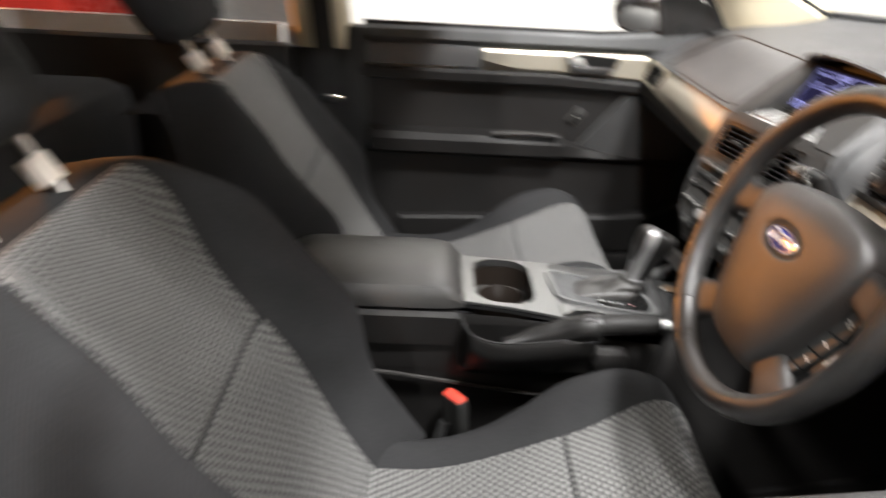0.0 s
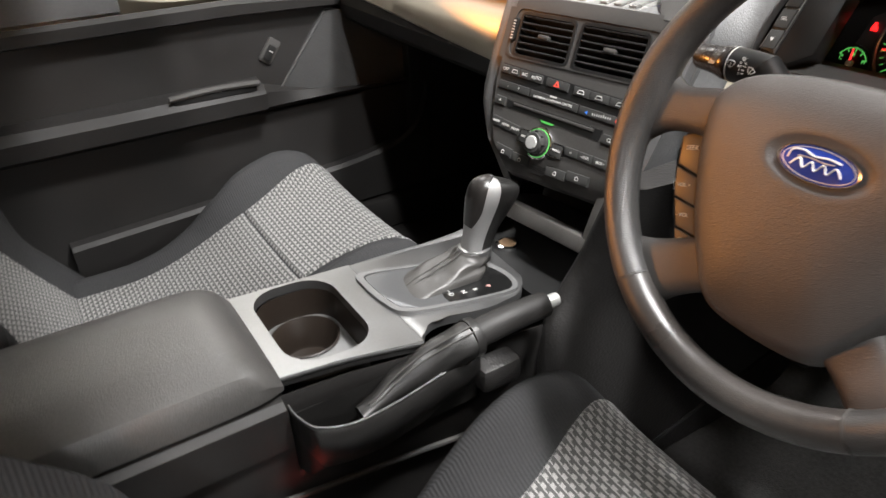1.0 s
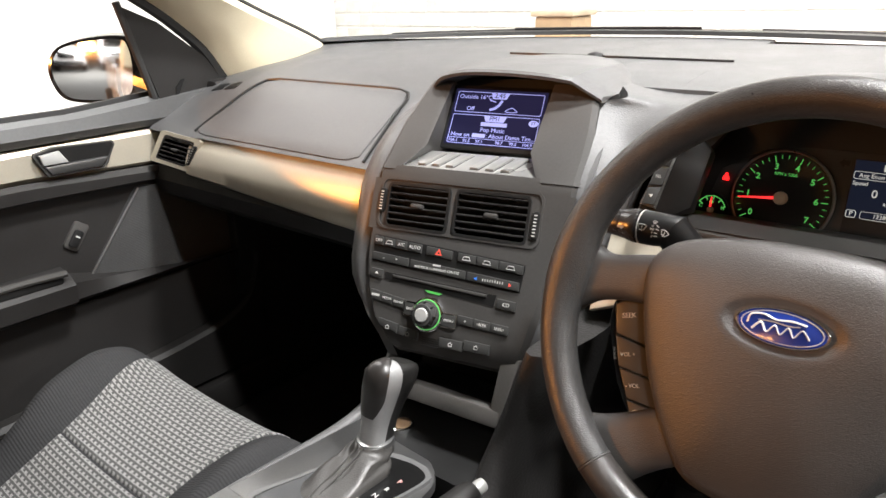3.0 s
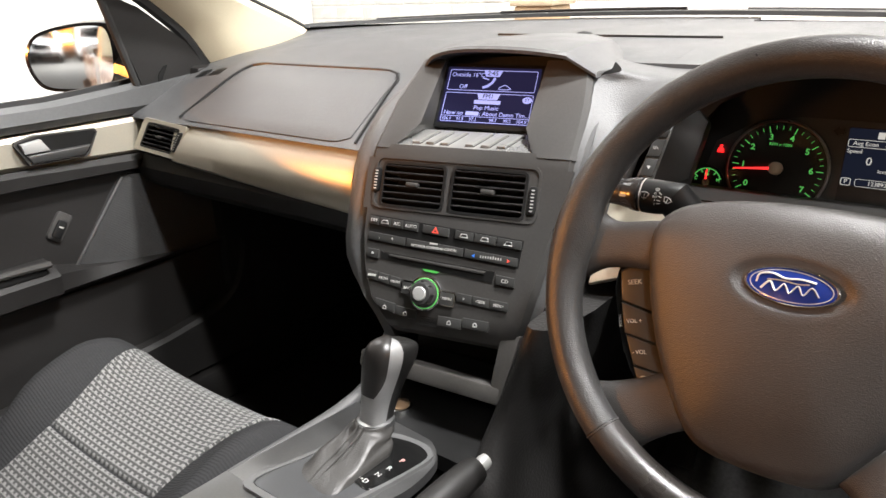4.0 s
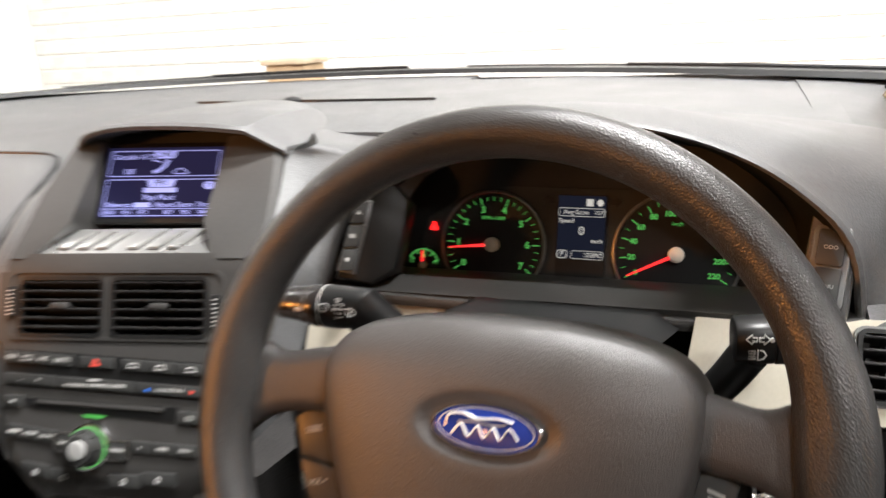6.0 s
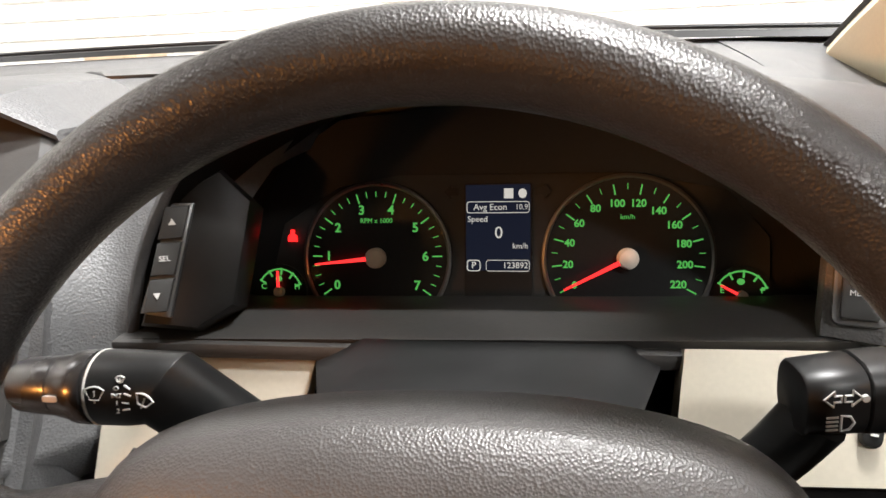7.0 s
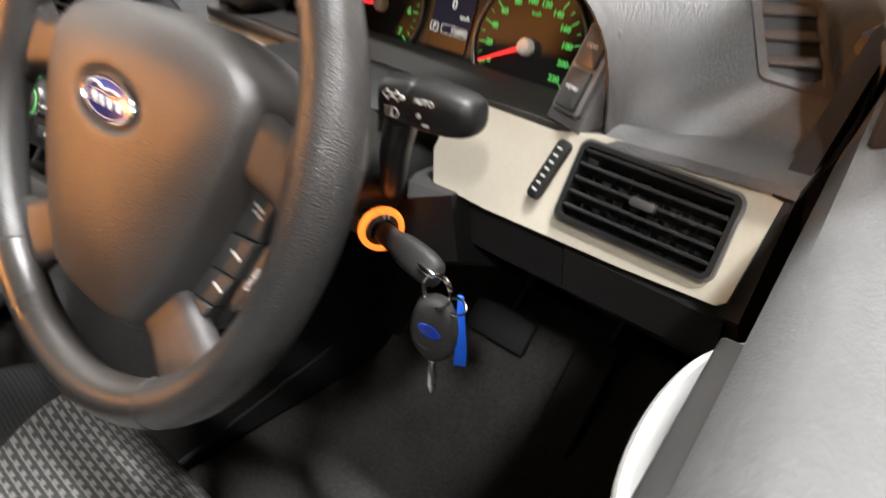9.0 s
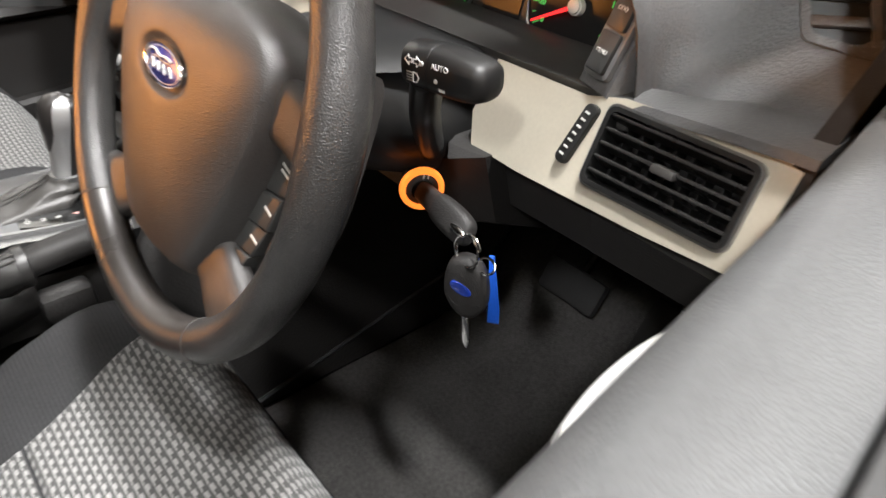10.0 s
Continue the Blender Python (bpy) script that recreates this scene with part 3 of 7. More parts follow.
    part("rocker", prism(rrect(0, -0.004, 0.016, 0.032, 0.004), 0.006, 0.010, 0.002, m @ axes((0.753 * s, 0.007, 0.697), (0, -s, 0.75 * s), (0, 0.75, 1))), BLACK, sw)
    part("rocker_mark", box(-0.004, 0.004, -0.0012, 0.0012, 0.010, 0.0104, m=m @ axes((0.753 * s, 0.007, 0.697), (0, -s, 0.75 * s), (0, 0.75, 1))), INK, sw)
    # inner handle in the strip
    H = m @ axes(((0.737 if s < 0 else 0.727) * s, 0.035, 0.835 if s < 0 else 0.818), (0, -s, 0), (0, 0, 1))
    hd = part("handle_recess", prism(rrect(-0.008 if s < 0 else 0.004, 0, 0.090 if s < 0 else 0.135, 0.036 if s < 0 else 0.042, 0.008), -0.012, 0.004, 0.002, H), BLACK, d, "black handle recess")
    if s < 0:
        rim = [(-0.056, -0.0245), (0.034, -0.0270), (0.041, -0.0225), (0.060, 0.0100), (0.057, 0.0165), (-0.040, 0.0215), (-0.071, 0.0160), (-0.073, 0.0105)]
        part("handle_bezel", frame_plate(rim, [(x * 0.955, y * 0.88) for x, y in rim], -0.004, 0.0065, H), SATIN, hd, "thin dark bezel")
        part("recess_floor", prism([(x * 0.95, y * 0.87) for x, y in rim], 0.0, 0.0048, m=H), BLACK, hd, "black recess")
        part("lever", prism([(-0.062, -0.0045), (-0.022, -0.0055), (-0.034, 0.0150), (-0.066, 0.0120)], 0.004, 0.013, 0.003, H), SATINSILVER, hd, "bright silver lever")
        part("lower_rail", prism([(-0.052, -0.0210), (0.032, -0.0230), (0.044, -0.0080), (-0.061, -0.0065)], 0.004, 0.011, 0.003, H), SILVER, hd, "silver lower rail")
    else:
        bow = [(0.752, 0.128, 0.812), (0.738, 0.118, 0.818), (0.723, 0.088, 0.823), (0.717, 0.045, 0.825), (0.720, 0.005, 0.822), (0.732, -0.025, 0.815)]
        part("handle_rim", tube(spline(bow, 5), 0.0075, 10, m=m, flat=0.6), SATINSILVER, hd, "satin silver handle rim")
        part("lever", tube(spline([(0.738, 0.070, 0.808), (0.734, 0.030, 0.806), (0.738, -0.010, 0.806)], 5), 0.008, 10, m=m, flat=0.7), SATINSILVER, hd, "silver lever")
    # mirror quarter trim
    q = [(0.745, 0.155, 1.068), (0.742, 0.215, 1.04), (0.745, 0.30, 0.975), (0.748, 0.345, 0.915), (0.745, 0.20, 0.905)]
    part("quarter_trim", loft([flipped(q, s), flipped([(x + 0.02, y, z) for x, y, z in q], s)], m=m), SOFT, d, "black mirror quarter trim")
    part("window_bar", tube(flipped([(0.752, 0.195, 0.90), (0.748, 0.150, 1.075)], s), 0.007, 8, m=m), RUBBER, d, "black window channel")
    return d


SPEAKER = ribbed("speaker_cloth", (0.05, 0.05, 0.05), 0.003, "Z", 0.7)
door(-1, "passenger_door", "closed black passenger door with champagne strip and armrest", Matrix())
HINGE = Vector((0.72, 0.36, 0))
door(1, "driver_door", "driver door ajar with grey belt pad and lowered window", Matrix.Translation(HINGE) @ Matrix.Rotation(radians(7.5), 4, "Z") @ Matrix.Translation(-HINGE) @ Matrix.Translation((-0.043, 0, 0)))

FRAME = Matrix.Translation(HINGE) @ Matrix.Rotation(radians(7), 4, "Z") @ Matrix.Translation(-HINGE)
ddoor = bpy.data.objects["driver_door"]
part("window_frame", tube(spline([(0.700, -0.555, 1.23), (0.725, -0.56, 1.08), (0.745, -0.56, 0.90)], 5), 0.022, 10, m=FRAME), RUBBER, ddoor, "black door window frame")

# ---- door mirror ----
mir = thing("door_mirror", (-0.86, 0.22, 0.9), "white and black door mirror with convex glass", "door mirror")
MIR = axes((-0.945, 0.185, 0.952), (math.cos(radians(32)), math.sin(radians(32)), 0.0), (0, 0, 1))
shape = [(-0.098, 0.005), (-0.092, -0.035), (-0.07, -0.058), (-0.02, -0.064), (0.05, -0.060), (0.08, -0.045), (0.09, 0.0), (0.088, 0.045), (0.07, 0.062), (0.0, 0.060), (-0.07, 0.043)]
shape = spline(shape, 4, True)
rings = [[(x * k, y * k, z) for x, y in shape] for k, z in ((0.88, 0.001), (0.93, 0.006), (1.0, 0.004), (1.05, -0.02), (1.03, -0.05), (0.85, -0.085), (0.5, -0.105))]
part("housing", loft(rings, m=MIR), GLOSS, mir, "gloss black mirror housing")
part("cap", loft([[(x * k, y * k, z) for x, y in shape] for k, z in ((1.062, -0.022), (1.05, -0.055), (0.87, -0.09), (0.5, -0.112))], m=MIR), CARPAINT, mir, "white mirror cap")
gl = [[(x * k * 0.9, y * k * 0.9, 0.0095 - ((x * k) ** 2 + (y * k) ** 2) / 2.8) for x, y in shape] for k in (0.02, 0.2, 0.4, 0.6, 0.8, 1.0)]
part("mirror_glass", loft(gl, m=MIR), MIRROR, mir, "convex mirror glass", smooth=80)
part("foot", tube([(-0.86, 0.235, 0.93), (-0.80, 0.25, 0.915), (-0.75, 0.26, 0.91)], [0.028, 0.03, 0.03], 10), GLOSS, mir, "black mirror foot")

# ---- dashboard ----
dash = thing("dashboard", (0, 0.4, 0.7), "grey grained dashboard with champagne strip and side vents", "dashboard")


def dash_line(x):
    """The dash's section from the windscreen down to the strip's top edge."""
    yw, zw = windscreen_base(x)
    e = max(0.0, abs(x) - 0.60) / 0.14
    if x > 0.5:
        near = [(0.48, 0.972), (0.37, 0.958), (0.31, 0.950), (0.285, 0.936), (0.272, 0.917), (0.262, 0.894), (0.235, 0.872), (0.207, 0.856)]
        far = [(0.48, 0.966 - 0.02 * e), (0.39, 0.955 - 0.02 * e), (0.33, 0.946 - 0.012 * e), (0.303, 0.934), (0.292, 0.908), (0.280, 0.884), (0.245, 0.872), (0.207, 0.856)]
        g = min(1.0, max(0.0, (x - 0.580) / 0.075))
        g = g * g * (3 - 2 * g)
        return spline([(yw, zw - 0.008)] + [(a[0] + (b[0] - a[0]) * g, a[1] + (b[1] - a[1]) * g) for a, b in zip(near, far)], 4)
    return spline([(yw, zw - 0.008), (0.48, 0.972 - 0.02 * e), (0.37, 0.958 - 0.02 * e), (0.285, 0.932 - 0.02 * e), (0.225, 0.896 - 0.01 * e), (0.180, 0.866), (0.168, 0.857)], 4)


def dash_section(x, cut=False):
    line = dash_line(x)
    yw = windscreen_base(x)[0]
    if cut:
        return [(x, y, z) for y, z in line if y > 0.36] + [(x, 0.37, 0.85), (x, yw, 0.85)]
    return [(x, y, z) for y, z in line] + [(x, line[-1][0] + 0.03, 0.845), (x, 0.33, 0.80), (x, yw, 0.80)]


part("top_pad", loft([dash_section(x) for x in lin(-0.745, -0.105, 22)]), DASH, dash, "grey grained dash top")
part("top_pad_middle", loft([dash_section(x, True) for x in lin(-0.105, 0.150, 10)]), DASH, dash, "grey grained dash top")
part("top_pad_rear", loft([[(x, *p[1:]) for p in dash_section(0.378, True)] for x in lin(0.150, 0.596, 12)]), DASH, dash, "grey grained dash top")
def end_section(x):
    """The dash top beside the windscreen pillar, behind the hood's foot."""
    back = float(np.interp(x, (0.59, 0.61, 0.688, 0.706), (0.392, 0.383, 0.320, 0.285)))
    line = [(y, z) for y, z in dash_line(x) if y > back + 0.012]
    return [(x, p[0], p[1] + 0.0008) for p in resample(line + [(back - 0.008, line[-1][1] - 0.012)], 12)] + [(x, back, 0.85), (x, windscreen_base(x)[0], 0.85)]


def resample(line, n):
    d = np.r_[0, np.cumsum([math.dist(a, b) for a, b in zip(line, line[1:])])]
    s = np.linspace(0, d[-1], n)
    return list(zip(np.interp(s, d, [p[0] for p in line]).tolist(), np.interp(s, d, [p[1] for p in line]).tolist()))


part("top_pad_end", loft([end_section(x) for x in lin(0.570, 0.706, 17)]), DASH, dash, "grey grained dash top", smooth=60)
part("lower_shelf", loft([[(x, 0.172, 0.79), (x, 0.160, 0.770), (x, 0.170, 0.742), (x, 0.21, 0.715), (x, 0.30, 0.70), (x, 0.46, 0.62), (x, 0.6, 0.60), (x, 0.6, 0.795)] for x in lin(-0.745, -0.17, 14)]), SOFT, dash, "black lower dash and glove box")
part("knee_bolster", loft([[(x, 0.195, 0.80), (x, 0.182, 0.785), (x, 0.190, 0.752 - 0.02 * max(0, (0.66 - x))), (x, 0.24, 0.712), (x, 0.40, 0.66), (x, 0.6, 0.62), (x, 0.6, 0.80)] for x in lin(0.588, 0.694, 6)]), SOFT, dash, "grey grained knee panel")
part("knee_bolster", loft([[(x, 0.197, 0.80), (x, 0.184, 0.783), (x, 0.193, 0.750 - 0.02 * max(0, (0.66 - x))), (x, 0.24, 0.712), (x, 0.40, 0.66), (x, 0.6, 0.62), (x, 0.6, 0.80)] for x in lin(0.478, 0.586, 6)]), SOFT, dash, "black lower panel")
part("end_cap", prism([(0.205, 0.858), (0.30, 0.93), (0.45, 0.945), (0.60, 0.94), (0.60, 0.66), (0.25, 0.70), (0.18, 0.79)][::-1], 0.0, 0.012, m=axes((0.690, 0, 0), (0, 1, 0), (0, 0, 1))), SOFT, dash, "black dash end cap")
part("strip", loft([[(x, 0.180, 0.857 + 0.004 * t), (x, 0.173, 0.853), (x, 0.163, 0.838), (x, 0.155 - 0.003 * math.sin(math.pi * t), 0.815), (x, 0.152, 0.800 - 0.022 * t), (x, 0.162, 0.794 - 0.028 * t), (x, 0.2, 0.79 - 0.02 * t), (x, 0.2, 0.855)] for t, x in zip(lin(0.15, 1, 20), lin(-0.612, -0.19, 20))]), BEIGE, dash, "champagne metallic dash strip", smooth=50)


def dash_patch(x0, x1, s0, s1, lift, r, nx=24, ns=14, lean=0.0):
    """A panel that lies on the dash's face, lift metres proud, with rounded corners."""
    rows = []
    for i in range(nx):
        t = i / (nx - 1)
        x = x0 + (x1 - x0) * t
        d = min(t, 1 - t) * abs(x1 - x0)
        cut = r - math.sqrt(max(0.0, r * r - (r - min(d, r)) ** 2))
        line = dash_line(x)
        seg = [0.0]
        for a, b in zip(line, line[1:]):
            seg.append(seg[-1] + math.dist(a, b))
        a, b = seg[-1] - s1 + cut, seg[-1] - s0 - cut * 0.3
        row = []
        for j in range(ns):
            want = a + (b - a) * j / (ns - 1)
            k = max(1, min(len(seg) - 1, next((q for q in range(1, len(seg)) if seg[q] >= want), len(seg) - 1)))
            u = (want - seg[k - 1]) / (seg[k] - seg[k - 1])
            p = Vector((0, line[k - 1][0] + (line[k][0] - line[k - 1][0]) * u, line[k - 1][1] + (line[k][1] - line[k - 1][1]) * u))
            tan = Vector((0, line[k][0] - line[k - 1][0], line[k][1] - line[k - 1][1])).normalized()
            nor = Vector((0, tan.z, -tan.y))
            edge = 0.4 if j in (0, ns - 1) or i in (0, nx - 1) else 1.0
            xx = x + lean * (1 - t) * j / (ns - 1)
            row.append((Vector((xx, p.y, p.z)) + nor * lift * edge, Vector((xx, p.y, p.z)) - nor * 0.004))
        rows.append([tuple(p) for p, _ in row] + [tuple(q) for _, q in row[::-1]])
    return loft(rows)


def dash_point(x, s, lift):
    """A point s metres up the dash's face from the strip."""
    line = dash_line(x)[::-1]
    for a, b in zip(line, line[1:]):
        d = math.dist(a, b)
        if s <= d:
            n = Vector((b[1] - a[1], -(b[0] - a[0]))).normalized()
            return (x, a[0] + (b[0] - a[0]) * s / d - abs(n.x) * lift, a[1] + (b[1] - a[1]) * s / d + abs(n.y) * lift)
        s -= d
    return (x, *line[-1])


seam = [(-0.196 - 0.1 * s, s) for s in lin(0.010, 0.135, 8)] + [(-0.222, 0.153), (-0.243, 0.161)] + [(x, 0.163) for x in lin(-0.27, -0.53, 12)] + [(-0.556, 0.157)] + [(-0.608 + 0.050 * (s - 0.008) / 0.153, s) for s in lin(0.14, 0.012, 8)]
part("cover_seam", tube([dash_point(x, s, 0.0015) for x, s in seam], 0.0024, 6), BLACK, dash, "dark seam round the airbag cover")
part("airbag_cover", dash_patch(-0.555, -0.212, 0.008, 0.161, 0.004, 0.035, lean=-0.050), DASH, dash, "grey airbag cover with a fine seam")
for x0, x1 in ((-0.70, -0.665), (-0.655, -0.62)):
    part("demist_slot", dash_patch(x0, x1, 0.125, 0.150, 0.002, 0.004, 4, 4), BLACK, dash, "black demister slot")


def vent(name, m, w, h, rows, cols, parent, label, knob=True, frame=True):
    """A face vent: a dark well, cross slats, a second layer of upright vanes and a slider tab."""
    v = part(name, frame_plate(rrect(0, 0, w, h, 0.006), rrect(0, 0, w - 0.006, h - 0.006, 0.004), -0.03, 0.002, m), BLACK, parent, label)
    part("well", prism(rrect(0, 0, w - 0.004, h - 0.004, 0.004), -0.034, -0.030, m=m), BLACK, v)
    for i in range(rows):
        y = (i + 0.5) / rows * (h - 0.006) - (h - 0.006) / 2
        sl = m @ Matrix.Translation((0, y, -0.006)) @ Matrix.Rotation(radians(-18), 4, "X")
        part("slat", box(-w / 2 + 0.003, w / 2 - 0.003, -0.0011, 0.0011, -0.008, 0.008, 0.0009, sl, 1), SLATBLACK, v)
    for i in range(cols):
        x = (i + 0.5) / cols * (w - 0.006) - (w - 0.006) / 2
        part("vane", box(x - 0.0009, x + 0.0009, -h / 2 + 0.003, h / 2 - 0.003, -0.028, -0.014, m=m), BLACK, v)
    if knob:
        part("tab", box(-0.008, 0.008, -0.003, 0.003, -0.004, 0.005, 0.002, at(m, 0, 0.001)), SATIN, v, "small slider tab")
    return v


def thumbwheel(m, h, parent):
    w = part("thumbwheel", prism(rrect(0, 0, 0.010, h, 0.004), -0.004, 0.003, 0.002, m), BLACK, parent, "ridged vent thumbwheel")
    for k in range(7):
        part("ridge", box(-0.0017, 0.0017, -0.0006, 0.0006, 0.003, 0.0038, m=at(m, 0, (k - 3) * h / 8.5)), INK, w)
    return w


PV = axes((-0.648, 0.160, 0.830), (1.0, 0.0, -0.05), (0.6, 0.25, 1))
part("vent_plate", plate_with_hole(rrect(-0.002, 0, 0.124, 0.066, 0.006), rrect(-0.002, 0, 0.096, 0.052, 0.006), -0.012, 0.002, PV), BEIGE, dash, "champagne vent surround")
vent("side_vent", at(PV, -0.002, 0, 0), 0.094, 0.050, 5, 7, dash, "black passenger side vent")
thumbwheel(at(PV, 0.053, 0, 0.003), 0.040, dash)
# driver's end plate with its vent
DV = plane((0.630, 0.190, 0.829), 26, 1)
DP = [(-0.152, 0.024), (-0.072, 0.024), (-0.045, 0.031), (0.060, 0.035), (0.067, 0.030), (0.063, -0.031), (0.058, -0.035), (0.0, -0.038), (-0.10, -0.040), (-0.147, -0.038), (-0.157, -0.016)]
part("end_plate", plate_with_hole(DP[::-1], rrect(0, 0, 0.100, 0.050, 0.006), -0.02, 0.0, DV), BEIGE, dash, "champagne metallic end plate")
vent("driver_vent", at(DV, 0.0, 0.0, 0.004), 0.100, 0.050, 5, 8, dash, "black driver face vent")
part("vent_rim", frame_plate(rrect(0, 0, 0.1035, 0.0535, 0.007), rrect(0, 0, 0.100, 0.050, 0.006), 0.0, 0.004, DV), SILVER, dash, "bright vent rim")
thumbwheel(at(DV, -0.066, 0.0, 0.002) @ Matrix.Rotation(radians(-12), 4, "Z"), 0.042, dash)
# top demister at the driver's corner
part("sensor", lathe([(0.013, -0.006), (0.013, 0.001), (0.010, 0.004), (0.0, 0.006)], Matrix.Translation((-0.045, 0.525, 0.9775)), 20), BLACK, dash, "small black sun sensor")
part("demist_line", box(-0.20, 0.16, 0.523, 0.527, 0.970, 0.9785, 0.001), BLACK, dash, "thin demister slot")

# instrument binnacle
ARCH = spline([(0.160, 0.842), (0.180, 0.90), (0.222, 0.957), (0.285, 0.984), (0.360, 0.993), (0.436, 0.987), (0.500, 0.968), (0.546, 0.940), (0.578, 0.905), (0.590, 0.850)], 4)


def arch(k, y, drop=0.0):
    return [(0.378 + (x - 0.378) * min(k, 1.0), y, 0.86 + (z - 0.86) * (k - drop)) for x, z in ARCH]


FOOT = spline([(0.150, 0.30, 0.850), (0.150, 0.32, 0.920), (0.190, 0.38, 0.955), (0.27, 0.43, 0.963), (0.36, 0.45, 0.966), (0.475, 0.440, 0.968), (0.610, 0.387, 0.9605), (0.688, 0.324, 0.936), (0.706, 0.285, 0.886), (0.702, 0.222, 0.859)], 4)


def flank(k):
    """A line of the hood's outer skin, from the rim (0) to its foot on the dash (1); hollow beside the driver's vent."""
    out = []
    for i, (a, b) in enumerate(zip(arch(1.0, 0.222), FOOT)):
        side = smooth_up(20, 30, i) * (1 - smooth_up(33, 36, i))
        z = a[2] + (b[2] - a[2]) * k ** (1.7 - 0.5 * side) + 0.006 * math.sin(math.pi * min(1.0, k * 2.2)) * (1 - side)
        out.append((a[0] + (b[0] - a[0]) * k, a[1] + (b[1] - a[1]) * k + 0.020 * side * math.sin(math.pi * min(1.0, k ** 0.75)), z))
    return out


def smooth_up(a, b, x):
    t = max(0.0, min(1.0, (x - a) / (b - a)))
    return t * t * (3 - 2 * t)


part("binnacle_lining", loft([arch(0.84, 0.315), arch(0.93, 0.236), arch(0.962, 0.2165)], closed=False), LINING, dash, "black lining inside the hood", smooth=50)
part("binnacle_hood", loft([arch(0.962, 0.2165), arch(0.968, 0.2130), arch(0.980, 0.2115), arch(0.995, 0.2140), arch(1.0, 0.2185)] + [flank(k) for k in (0, 0.03, 0.08, 0.14, 0.2, 0.28, 0.36, 0.44, 0.52, 0.6, 0.68, 0.76, 0.84, 0.92, 1.0)] + [[(x + 0.002, y + 0.012, z - 0.03) for x, y, z in FOOT]], closed=False), DASH, dash, "grey instrument hood that runs into the dash end", smooth=60)
part("end_ledge", loft([[(x, 0.240, z + 0.004), (x, 0.214, z + 0.002), (x, 0.203, z - 0.001), (x, 0.200, z - 0.006), (x, 0.24, z - 0.010)] for x, z in ((0.588, 0.857), (0.640, 0.8615), (0.690, 0.8655), (0.703, 0.866))]), DASH, dash, "grey edge above the driver's vent")
# demister grille let into the dash end
near = min(((math.dist((p[0], p[2]), (0.6505, 0.9115)), p, j, k) for k in lin(0.3, 0.95, 60) for j, p in enumerate(flank(k))), key=lambda q: q[0])
gk, gi, gc = near[3], near[2], Vector(near[1])
gu = Vector(flank(gk + 0.06)[gi]) - Vector(flank(gk - 0.06)[gi])
gv = Vector(flank(gk)[gi - 1]) - Vector(flank(gk)[gi + 1])
gn = gu.cross(gv).normalized()
if gn.y > 0:
    gn = -gn
ux = (Vector((1, 0, 0.08)) - gn * gn.dot(Vector((1, 0, 0.08)))).normalized()
vy = Vector((-0.33, 0.0, 1.0))
vy = (vy - gn * gn.dot(vy)).normalized()
DG = Matrix(((ux.x, vy.x, gn.x, gc.x), (ux.y, vy.y, gn.y, gc.y), (ux.z, vy.z, gn.z, gc.z), (0, 0, 0, 1)))
part("corner_grille", frame_plate(rrect(0, 0, 0.0440, 0.0600, 0.004), rrect(0.0005, 0, 0.0330, 0.0490, 0.003), -0.016, 0.0035, DG), DASH, dash, "grey corner demister grille")
part("grille_well", prism(rrect(0, 0, 0.036, 0.052, 0.003), -0.004, 0.0012, m=DG), BLACK, dash, "dark well behind the bars")
for k in range(3):
    part("grille_bar", box(-0.0168, 0.0168, -0.0036, 0.0036, 0.0005, 0.0042, 0.0012, at(DG, 0, (k - 1) * 0.0155 + 0.001) @ Matrix.Rotation(radians(14), 4, "Z") @ Matrix.Rotation(radians(-20), 4, "X")), DASH, dash, "slanted grey bar")
part("binnacle_floor", loft([[(0.165, 0.208, 0.838), (0.59, 0.208, 0.846)], [(0.165, 0.204, 0.846), (0.59, 0.204, 0.854)], [(0.185, 0.235, 0.850), (0.575, 0.235, 0.856)], [(0.19, 0.32, 0.832), (0.57, 0.32, 0.836)]], closed=False), SATIN, dash, "satin ledge under the dials")
part("left_plate", prism([(0, 0), (0.128, 0.0), (0.118, -0.05), (0.0, -0.10)][::-1], -0.01, 0.0, 0.002, plane((0.155, 0.207, 0.838), 30, 0)), BEIGE, dash, "champagne plate beside the column")
part("ledge_trim", box(0.16, 0.59, 0.200, 0.215, 0.836, 0.846, 0.003), SATIN, dash, "brown-grey satin trim")

# ---- centre stack ----
stack = thing("centre_stack", (-0.02, 0.2, 0.68), "charcoal centre stack with screen, vents and radio buttons", "centre stack")


def edge_at(table, v):
    return float(np.interp(v, [a for a, _ in table], [b for _, b in table]))


LEFT = [(-0.05, -0.045), (-0.029, -0.062), (-0.008, -0.079), (0.045, -0.094), (0.10, -0.095), (0.165, -0.092), (0.23, -0.088), (0.29, -0.074)]
RIGHT = [(-0.05, 0.118), (-0.01, 0.130), (0.048, 0.141), (0.10, 0.151), (0.15, 0.158), (0.22, 0.158), (0.29, 0.148)]


def face_depth(v):
    return -0.52 * max(0.0, v - 0.165) - 2.2 * max(0.0, -0.02 - v) ** 1.5


for zone in ((-0.052, -0.046, -0.035, -0.015, 0.02, 0.06, 0.0905), (0.1525, 0.160, 0.170)):
    rows = []
    for v in zone:
        l, r, n = edge_at(LEFT, v), edge_at(RIGHT, v), face_depth(v) - (0.008 if v < -0.05 else 0)
        rows.append([(l, v, -0.16), (l, v, n - 0.008), (l + 0.006, v, n), (r - 0.006, v, n), (r, v, n - 0.008), (r, v, -0.16)])
    part("bezel", loft(rows, m=STACK), SATIN, stack, "satin charcoal fascia")
